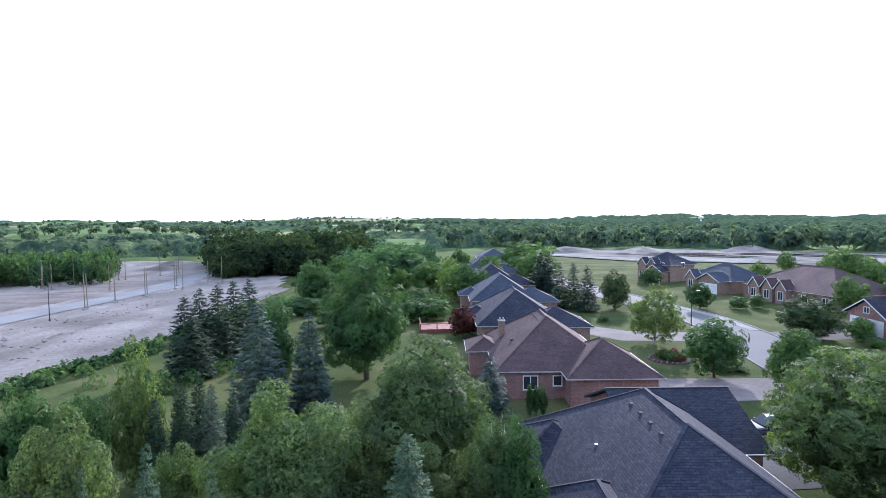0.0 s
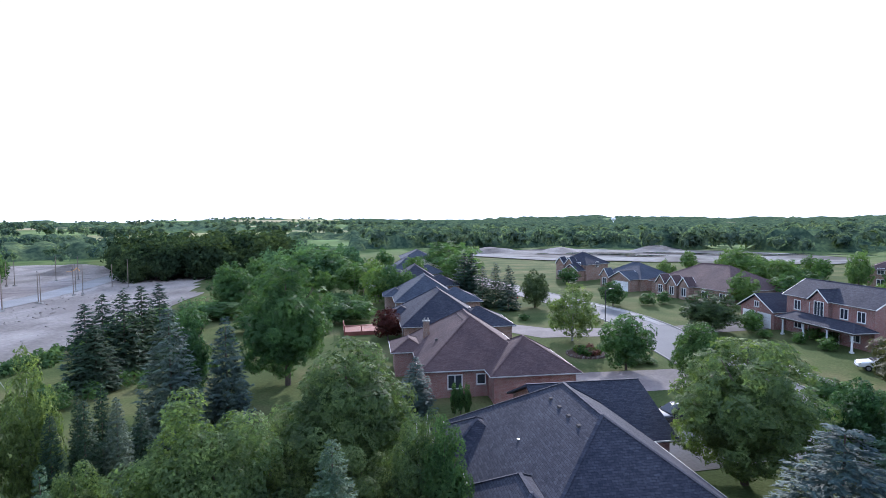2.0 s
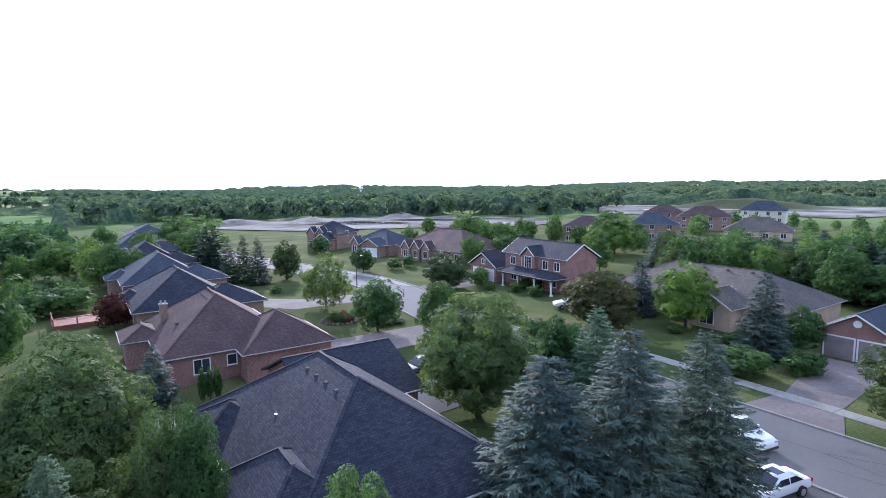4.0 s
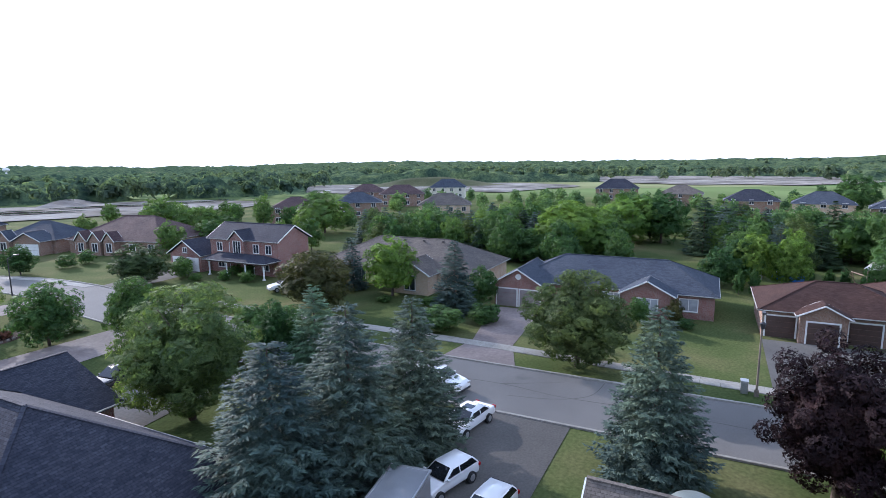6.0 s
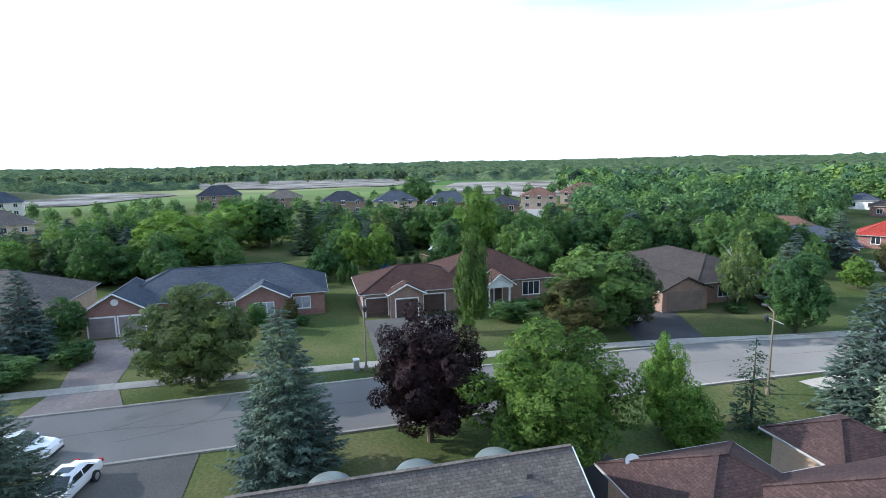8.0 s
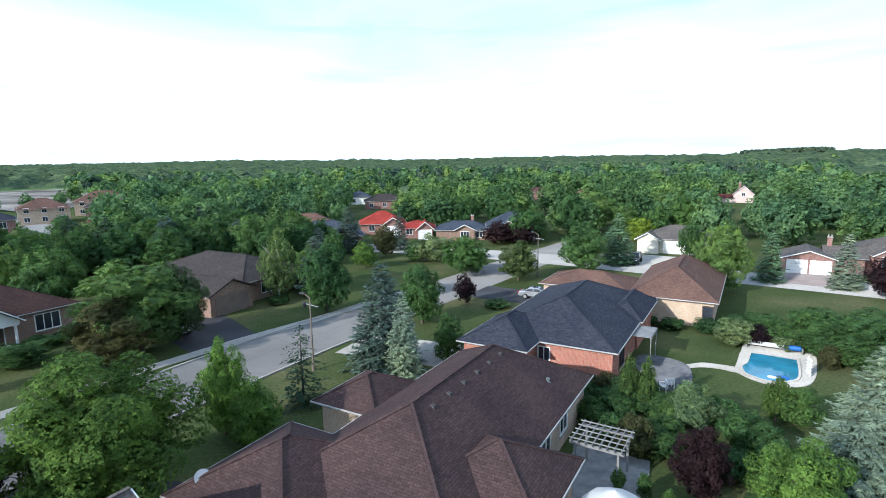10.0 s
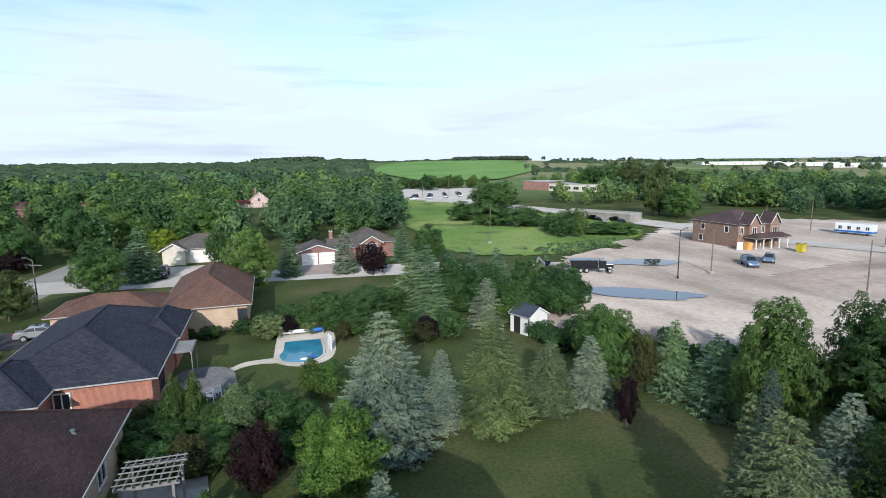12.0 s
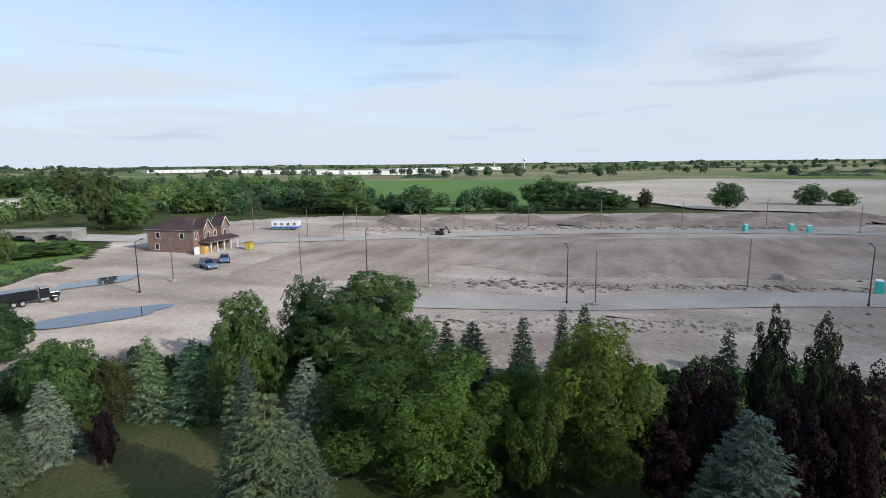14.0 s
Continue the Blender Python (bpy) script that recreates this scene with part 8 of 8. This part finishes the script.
# play tower, sheds and round pool in the gardens behind
play = thing("play_tower", "wooden play tower with a white roof and blue slide", "playset", 82.6, -19.2, 0, 20)
for sx in (-0.7, 0.7):
    for sy in (-0.7, 0.7):
        part("post", boxes((sx - 0.06, sx + 0.06, sy - 0.06, sy + 0.06, 0, 4.0)), WOOD, play)
part("platform", boxes((-0.8, 0.8, -0.8, 0.8, 1.5, 1.6)), WOOD, play)
bm = bmesh.new()
r0 = [bm.verts.new(v) for v in ((-1, -1, 3.8), (1, -1, 3.8), (1, 1, 3.8), (-1, 1, 3.8), (-1, 0, 4.7), (1, 0, 4.7))]
for f in ((0, 1, 5, 4), (2, 3, 4, 5), (1, 2, 5), (3, 0, 4), (0, 3, 2, 1)):
    bm.faces.new([r0[i] for i in f])
part("roof", bm, CANVAS, play)
part("slide", boxes((-0.3, 0.3, -0.06, 0.06, -1.6, 1.6), bevel=0.03), BLUE_PLASTIC, play, "blue plastic slide", pose(-1.7, 0, 0.85, 0, 0, 90) @ pose(0, 0, 0, -50, 0, 0))
part("swing_beam", tube(bmesh.new(), (0.7, 0, 2.6), (5.0, 0, 2.6), 0.07), WOOD, play)
for s in (-1, 1):
    part("swing_leg", tube(bmesh.new(), (5.0, 0, 2.6), (5.2, s * 1.1, 0), 0.06), WOOD, play)
rp = thing("round_pool", "above-ground round pool with a blue liner", "swimming pool", 93.0, -11.5, 0)
part("pool_wall", tube(bmesh.new(), (0, 0, 0), (0, 0, 1.2), 2.6, 2.6, 30), BLUE_PLASTIC, rp)
part("rim", tube(bmesh.new(), (0, 0, 1.2), (0, 0, 1.26), 2.72, 2.72, 30), WHITE, rp)
part("water", tube(bmesh.new(), (0, 0, 1.24), (0, 0, 1.27), 2.5, 2.5, 30), POOL_WATER, rp)
gs = thing("garden_shed", "small grey garden shed with a white window", "shed", 91.5, -6.2, 0, 10)
block(gs, 0, 0, 2.6, 2.4, 2.1, 0.8, "gable_x", DOOR_GREY, ROOF_TAUPE, 0.15)
window(gs, (0, 0, 2.6, 2.4), "w", 0, 0.9, 0.7, 0.8, 1)

ct = thing("cargo_trailer", "light grey box trailer parked on the driveway", "trailer", 19.9, 12.4, 0.035, 8)
part("box_body", box(bmesh.new(), -2.0, 2.0, -1.05, 1.05, 0.5, 2.35, 0.06), CAR_SILVER, ct)
part("roof_trim", lattice([-2.04, -1.95, 1.95, 2.04], [-1.09, -1.0, 1.0, 1.09], lambda i, j: (i, j) != (1, 1), 2.28, 2.4, "xyz"), METAL, ct)
for s in (-1, 1):
    wheel(ct, -0.2, s * 1.1)
part("drawbar", tube(bmesh.new(), (2.0, 0, 0.55), (3.2, 0, 0.5), 0.05), DARK_METAL, ct)

box_u = thing("utility_box", "low grey utility cabinet by the pavement", "utility box", 45.0, -3.2, 0)
part("cabinet", box(bmesh.new(), -0.3, 0.3, -0.25, 0.25, 0, 0.95, 0.04), METAL, box_u)
part("lid", box(bmesh.new(), -0.33, 0.33, -0.28, 0.28, 0.95, 1.02, 0.02), METAL, box_u)

# sealed cracks in the street
def crack(points):
    ribbon("road_crack", smooth_line(points, 5), 0.075, DRIVE_GREY, 0.028, "dark tar line sealing a crack in the road", "road crack")


crack([(38.3, 28), (38.5, 20), (38.9, 14), (38.4, 9), (38.8, 2), (38.5, -8), (38.7, -20), (38.2, -34), (37.2, -47)])
crack([(38.9, 14), (40.2, 11.5), (41.0, 9.8)])
crack([(37.0, 13), (37.8, 9.5), (39.5, 7.2), (42.4, 6.6)])
crack([(34.5, 5.2), (37, 4.6), (40, 5.4), (42.3, 5.0)])
crack([(34.4, -9.5), (38, -9.0), (42.4, -9.7)])
crack([(34.4, -23.5), (37, -24.2), (42.2, -24.0)])
crack([(34.0, -30.0), (37, -29.4), (42.0, -30.2)])
crack([(33.8, -37), (36, -36.2), (41.4, -37.2)])

# ---- building site ----
h = thing("brick_house", "unfinished two-storey brown brick house with twin gables", "house", -90.2, -86.8, 0, 2)
h.matrix_basis = h.matrix_basis @ Matrix.Diagonal((0.68, 0.98, 0.83, 1))
S1 = (0, 0, 15.0, 11.5)
block(h, *S1, 5.7, 2.7, "hip", BRICK_BROWN, ROOF_BROWN)
for u in (-4.6, 3.2):
    block(h, u, 5.6, 3.6, 2.4, 5.7, 2.5, "gable_y", BRICK_BROWN, ROOF_BROWN, 0.3)
    window(h, (u, 5.6, 3.6, 2.4), "n", 0, 3.4, 1.5, 1.5, 1)
for u in (-6.4, -1.8, 0.6, 6.2):
    window(h, S1, "n", -u, 3.5, 1.1, 1.4, 1)
for u in (-3, 3):
    window(h, S1, "e", u, 3.6, 0.9, 1.3, 0)
window(h, S1, "e", -3.4, 0.8, 0.9, 1.4, 0)
block(h, -0.8, 7.6, 12.6, 2.6, 2.8, 0.9, "hip", WOOD, ROOF_BROWN, 0.3, 2.5)
for u in (-6.8, -3.6, -0.6, 2.4, 5.2):
    pillar(h, u, 8.6, 0, 2.55, 0.16)
garage_door(h, S1, "n", 2.8, 2.6, WOOD)
garage_door(h, S1, "n", -2.2, 2.6, WOOD)
part("hoarding", boxes((6.4, 8.0, 7.5, 8.6, 0, 1.9), bevel=0.03), ORANGE, h, "orange plywood hoarding box")
part("site_fence", boxes((8.5, 10.6, 7.6, 7.7, 0, 2.0)), WHITE, h, "white sheeting panel")

tr = thing("site_trailer", "white and blue site office trailer", "trailer", -123.8, -86.0, 0.2, 286)
tr.matrix_basis = tr.matrix_basis @ Matrix.Diagonal((0.66, 0.75, 0.8, 1))
part("cabin", box(bmesh.new(), -5.5, 5.5, -1.5, 1.5, 0.5, 3.0, 0.05), CAR_WHITE, tr)
part("stripe", boxes((-5.52, 5.52, -1.53, 1.53, 0.6, 1.1)), BLUE_PLASTIC, tr, "blue stripe along the cabin")
for k in range(4):
    window(tr, (0, 0, 11.0, 3.0), "n", -3.9 + k * 2.6, 1.5, 1.0, 0.8, 1)
window(tr, (0, 0, 11.0, 3.0), "e", 0, 1.5, 0.9, 0.8, 1)
for sx in (-3, 3):
    for s in (-1, 1):
        wheel(tr, sx, s * 1.3, 0.45)


def dump_truck(x, y, turn):
    root = thing("dump_truck", "black dump truck with chrome wheels on the site", "truck", x, y, 0.2, turn)
    root.matrix_basis = root.matrix_basis @ Matrix.Diagonal((0.68, 0.72, 0.72, 1))
    bm = extruded(bmesh.new(), [(-4.6, 1.15), (-4.9, 2.7), (1.0, 2.8), (1.35, 2.2), (1.0, 1.15)], 1.25, -0.12, 1.15)
    part("tipper_body", bm, CAR_BLACK, root, "black steel tipper body")
    part("chassis", boxes((-4.4, 4.6, -0.5, 0.5, 0.75, 1.1)), DARK_METAL, root)
    part("cab", box(bmesh.new(), 1.5, 3.1, -1.15, 1.15, 1.0, 2.85, 0.12, 0.08), CAR_BLACK, root)
    part("windscreen", boxes((2.98, 3.08, -0.95, 0.95, 1.95, 2.6)), CAR_GLASS, root)
    part("bonnet", box(bmesh.new(), 3.0, 4.7, -0.85, 0.85, 0.9, 1.85, 0.12), CAR_BLACK, root)
    part("grille", boxes((4.7, 4.76, -0.55, 0.55, 0.95, 1.7)), METAL, root, "chrome radiator grille")
    for s in (-1, 1):
        part("exhaust", tube(bmesh.new(), (1.35, s * 1.0, 1.0), (1.35, s * 1.0, 3.3), 0.08), METAL, root, "chrome exhaust stack")
        part("tank", tube(bmesh.new(), (1.6, s * 0.95, 0.75), (2.8, s * 0.95, 0.75), 0.3), METAL, root)
        part("mudguard", box(bmesh.new(), 3.3, 4.5, s * 1.1 - 0.2, s * 1.1 + 0.2, 1.05, 1.2, 0.05), CAR_BLACK, root)
        for wx in (3.9, -1.2, -2.5, -3.8):
            wheel(root, wx, s * 1.25, 0.52, 0.35)


dump_truck(-46.9, -71.4, 154)


def digger(x, y, turn, mat, label):
    root = thing("excavator", label, "excavator", x, y, 0.2, turn)
    root.matrix_basis = root.matrix_basis @ Matrix.Diagonal((0.62, 0.62, 0.62, 1))
    for s in (-1, 1):
        part("track", box(bmesh.new(), -1.5, 1.5, s * 0.95 - 0.25, s * 0.95 + 0.25, 0, 0.7, 0.2), DARK_METAL, root)
    part("house", box(bmesh.new(), -1.6, 0.9, -1.05, 1.05, 0.75, 1.7, 0.1), mat, root)
    part("cab", box(bmesh.new(), 0.0, 1.1, 0.2, 1.05, 0.8, 2.6, 0.1), CAR_GLASS, root)
    part("boom", boxes((-0.15, 3.2, -0.15, 0.15, -0.15, 0.2)), mat, root, "", pose(0.8, -0.2, 1.4, 0, -42, 0))
    part("stick", boxes((-0.12, 2.2, -0.12, 0.12, -0.12, 0.15)), mat, root, "", pose(3.1, -0.2, 3.5, 0, 62, 0))
    part("bucket", box(bmesh.new(), 3.8, 4.6, -0.6, 0.2, 1.0, 1.7, 0.1), DARK_METAL, root)


digger(-41.5, -75.5, 20, CAR_SILVER, "grey tracked digger parked by the truck")
digger(-122.5, -42.1, 80, DARK_METAL, "small dark digger on the graded earth")
digger(-95, 190, 10, ORANGE, "small digger on the far site")
car(-73.3, -66.9, 60, CAR_BLUE, "suv", "blue pickup truck parked on the site")
car(-79.1, -68.4, 40, CAR_BLUE, "hatch", "blue site vehicle parked by the brick house")


def toilet(x, y, turn):
    root = thing("portable_toilet", "teal portable site toilet with a pale roof", "portable toilet", x, y, 0.15, turn, "site toilets")
    root.matrix_basis = root.matrix_basis @ Matrix.Diagonal((0.78, 0.78, 0.8, 1))
    part("cabin", box(bmesh.new(), -0.58, 0.58, -0.58, 0.58, 0, 2.1, 0.04), TEAL, root)
    part("door", boxes((-0.4, 0.4, -0.61, -0.57, 0.1, 1.95)), TEAL, root)
    part("roof", box(bmesh.new(), -0.6, 0.6, -0.6, 0.6, 2.1, 2.3, 0.08, 0.25), WHITE, root)


for x, y in ((-146.8, 27.6), (-82.4, 31.3), (-149.5, 38.0), (-147.0, 41.0)):
    toilet(x, y, random.uniform(0, 90))
yb = thing("site_skip", "yellow steel waste skip beside the house", "skip", -92.3, -73.4, 0.2, 10)
yb.matrix_basis = yb.matrix_basis @ Matrix.Diagonal((0.7, 0.7, 0.8, 1))
part("tub", box(bmesh.new(), -0.8, 0.8, -0.8, 0.8, 0, 1.9, 0.05, -0.1), plain("yellow_steel", (0.62, 0.5, 0.05), 0.5), yb)
part("rim", lattice([-0.95, -0.82, 0.82, 0.95], [-0.95, -0.82, 0.82, 0.95], lambda i, j: (i, j) != (1, 1), 1.85, 1.95, "xyz"), DARK_METAL, yb)


def mound(name, x, y, rx, ry, hgt, turn, mat, label, category, seed):
    """An uneven heap of earth."""
    n, m = 36, 9
    vs, fs = [], []
    for j in range(m + 1):
        r = j / m
        for i in range(n):
            a = math.tau * i / n
            k = 1 + 0.25 * noise.noise(Vector((math.cos(a) * 1.5, math.sin(a) * 1.5, seed)))
            zz = hgt * (math.cos(math.pi * r) * 0.5 + 0.5) * (1 + 0.35 * noise.noise(Vector((math.cos(a) * r * 2.5, math.sin(a) * r * 2.5, seed + 7))))
            vs.append((rx * k * r * math.cos(a), ry * k * r * math.sin(a), zz - 0.05))
    for j in range(m):
        for i in range(n):
            o, p = j * n, (j + 1) * n
            fs.append((o + i, p + i, p + (i + 1) % n, o + (i + 1) % n))
    me = mesh_of(name, vs, fs, mat)
    for f in me.polygons:
        f.use_smooth = True
    tagged(put(name, me, at=pose(x, y, land_z(x, y), 0, 0, turn)), label, category, kind="structure")


for k, (x, y, rx, ry, hh) in enumerate(((-140, -61, 12, 5, 3.0), (-146, -45, 14, 5, 2.4), (-152, -28, 16, 5, 2.8), (-160, -8, 15, 5, 2.2), (-166, 12, 15, 5, 2.6), (-172, 34, 16, 6, 2.4), (-178, 58, 18, 6, 3.0),
                                        (-184, 84, 18, 6, 2.6), (-82, -8, 5, 2.2, 0.9), (-84, 4, 6, 2.5, 1.0), (-88, 22, 8, 2.5, 0.9), (-74, -16, 4, 1.6, 0.8), (-60, 40, 9, 2, 0.7), (-58, 60, 10, 2.2, 0.8),
                                        (-95, 195, 16, 8, 3.2), (-125, 200, 18, 8, 3.0), (-66, 150, 9, 3, 1.2), (-60, -86, 9, 2.5, 1.0), (-40, -77, 6, 2.2, 1.1), (-70, -92, 7, 2.4, 1.2))):
    mound("earth_mound", x, y, rx, ry, hh, 70 + (k * 37) % 40 if k < 8 else (k * 53) % 180, DIRT_DARK if k < 8 else DIRT, "uneven heap of bare earth", "earth mound", k + 1)
mound("grass_berm", 372, 190, 22, 68, 7.0, 28, BERM, "long grassed earth berm beyond the houses", "berm", 40)
mound("earth_mound", 62, 262, 22, 12, 3.0, 20, DIRT, "tan heap of earth on the far site", "earth mound", 41)
mound("earth_mound", 96, 262, 26, 12, 2.4, 40, DIRT, "tan heap of earth on the far site", "earth mound", 42)
mound("earth_mound", 150, 268, 26, 12, 2.4, 40, DIRT, "tan heap of earth on the far site", "earth mound", 43)
for k, (b, d) in enumerate(((21, 255), (24, 262), (27, 250), (31, 270), (35, 268), (39, 275), (43, 285), (50, 350), (56, 372), (62, 365))):
    puddle(d * math.sin(radians(b)), d * math.cos(radians(b)), 16, 3.0, -b, k + 3, 0.85)

def clods(name, line, spread, count, low, high, mat, label, seed):
    """Loose lumps of earth strewn along a line, one mass."""
    rng, rnd = np.random.default_rng(seed), random.Random(seed)
    V = []
    for _ in range(count):
        i = rnd.randrange(len(line) - 1)
        p = Vector(line[i]).lerp(Vector(line[i + 1]), rnd.random())
        x, y = p.x + rnd.gauss(0, spread), p.y + rnd.gauss(0, spread)
        r = low + (high - low) * rnd.random() ** 2
        lump = BALL_V * (1 + rng.normal(size=(len(BALL_V), 1)) * 0.14) * np.array([r * rnd.uniform(0.8, 1.6), r * rnd.uniform(0.8, 1.6), r * 0.6])
        V.append(lump + np.array([x, y, 0.16]))
    f = np.concatenate([BALL_F + k * len(BALL_V) for k in range(count)])
    tagged(new(name, fast_mesh(name, np.concatenate(V), f, mat)), label, "earth clods", kind="stuff")


NEAR_VERGE = smooth_line([(-53, -22), (-58, -8), (-61, 6), (-66, 26), (-72, 50)])
clods("earth_clods", NEAR_VERGE, 1.9, 700, 0.08, 0.3, DIRT, "loose lumps of pale earth beside the site road", 71)
clods("earth_clods", smooth_line([(-74, -22), (-77, -4), (-82, 14), (-87, 34), (-96, 62)]), 1.5, 520, 0.12, 0.5, DIRT_DARK, "loose lumps of dark earth beyond the site road", 72)
clods("earth_clods", smooth_line([(-128, -62), (-136, -40), (-142, -20), (-150, 8), (-158, 40)]), 2.4, 360, 0.2, 0.8, DIRT, "heaped lumps of earth along the far bank", 73)
clods("earth_clods", smooth_line([(-56, 70), (-60, 90), (-62, 112), (-66, 140)]), 5.5, 260, 0.08, 0.25, DIRT, "loose lumps of earth on the north of the site", 74)

# culvert bridge with three arches
br = thing("arched_bridge", "pale concrete road bridge with three low arches", "bridge", -89.5, -133.5, 0.15, 118)
L, Hh = 22.0, 2.25
us = [i * 0.5 - L / 2 for i in range(int(L / 0.5) + 1)]
zs = [i * 0.25 for i in range(int(Hh / 0.25) + 1)]


def solid(i, j):
    x, z = us[i] + 0.25, zs[j] + 0.125
    return all(((x - c) / 3.1) ** 2 + (z / 1.7) ** 2 > 1 for c in (-7, 0, 7))


part("arch_wall", lattice(us, zs, solid, -3.5, 3.5), BRIDGE_GREY, br)
for s in (-1, 1):
    part("parapet", boxes((-L / 2, L / 2, s * 3.5 - 0.15, s * 3.5 + 0.15, 2.25, 2.6)), BRIDGE_GREY, br)

# low buildings across the valley road
lb = thing("school_building", "long low red brick building with a flat roof", "building", -161, -272, 0, -60)
for x0, x1, hgt, mat in ((7, 24, 4.9, BRICK_RED), (-24, 7, 3.7, CREAM)):
    vs = [(x0, -8, 0), (x1, -8, 0), (x1, 8, 0), (x0, 8, 0), (x0, -8, hgt), (x1, -8, hgt), (x1, 8, hgt), (x0, 8, hgt)]
    surface("wall", vs, [(0, 1, 5, 4), (1, 2, 6, 5), (2, 3, 7, 6), (3, 0, 4, 7)], mat, lb)
    part("roof", boxes((x0 - 0.3, x1 + 0.3, -8.3, 8.3, hgt, hgt + 0.3)), TRIM, lb, "flat pale roof")
for k in range(6):
    window(lb, (0, 0, 48, 16), "n", -5 + k * 5, 1.0, 3.2, 1.6, 2)
    window(lb, (0, 0, 48, 16), "s", -21.5 + k * 5, 1.0, 3.2, 1.6, 2)
for b, d, w, dd, hh, tn in ((226, 1500, 170, 60, 10, -30), (231, 1400, 120, 50, 11, -35), (236, 1300, 150, 60, 11, -40), (240, 1100, 110, 50, 11, -45), (243.5, 1000, 90, 40, 11, -50), (247, 900, 70, 40, 10, -55), (250, 1000, 80, 40, 11, -55),
                            (255, 1500, 120, 50, 11, -60), (249, 1250, 120, 40, 13, -50)):
    x, y = d * math.sin(radians(b)), d * math.cos(radians(b))
    wh = thing("warehouse", "long white flat-roofed industrial building far off", "warehouse", x, y, land_z(x, y) + 1, tn, "far warehouses")
    part("wall", boxes((-w / 2, w / 2, -dd / 2, dd / 2, 0, hh * 0.6 + 1)), WHITE, wh)
    part("roof", boxes((-w / 2 - 0.4, w / 2 + 0.4, -dd / 2 - 0.4, dd / 2 + 0.4, hh * 0.6 + 1, hh * 0.6 + 1.5)), METAL, wh)
    for k in range(int(w / 18)):
        part("loading_door", boxes((-w / 2 + 9 + k * 18 - 2, -w / 2 + 9 + k * 18 + 2, dd / 2, dd / 2 + 0.2, 1, 5)), DOOR_GREY, wh)


def water_tower(b, d, hh, r):
    x, y = d * math.sin(radians(b)), d * math.cos(radians(b))
    root = thing("water_tower", "pale water tower on the far horizon", "water tower", x, y, land_z(x, y) - 1)
    part("shaft", tube(bmesh.new(), (0, 0, 0), (0, 0, hh), r * 0.3, r * 0.25, 14), WHITE, root)
    bm = bmesh.new()
    bmesh.ops.create_uvsphere(bm, u_segments=20, v_segments=12, radius=r, matrix=Matrix.Translation((0, 0, hh)) @ Matrix.Diagonal((1, 1, 0.7, 1)))
    part("tank", bm, WHITE, root, smooth=True)


water_tower(25.4, 1800, 20, 8)
water_tower(259.9, 1900, 30, 7)
water_tower(256.8, 2000, 26, 6)

# cars in the lot and on the valley road
for k in range(12):
    car(-62 - k * 2.9, -236 - (k % 3) * 9 - k * 1.2, 20 + k * 7, (CAR_WHITE, CAR_BLACK, CAR_SILVER)[k % 3], ("sedan", "suv", "hatch")[k % 3], "parked car in the lot across the meadow")
for x, y in ((-48, -236), (-58, -243), (-70, -250), (-84, -252), (-98, -246), (-110, -238), (-44, -105), (-70, -180)):
    utility_pole(x, y, 8.5)

# Unseen trees added close to the camera, to cast shade on lawn and belt.
for kind, x, y, hh, r in (("pine", -8.4, -2.6, 9.4, 1.7), ("maple", -13.5, 4.5, 9.0, 3.0), ("plum", -17.5, 5.5, 7.0, 2.4)):
    tree(kind, x, y, hh, r)
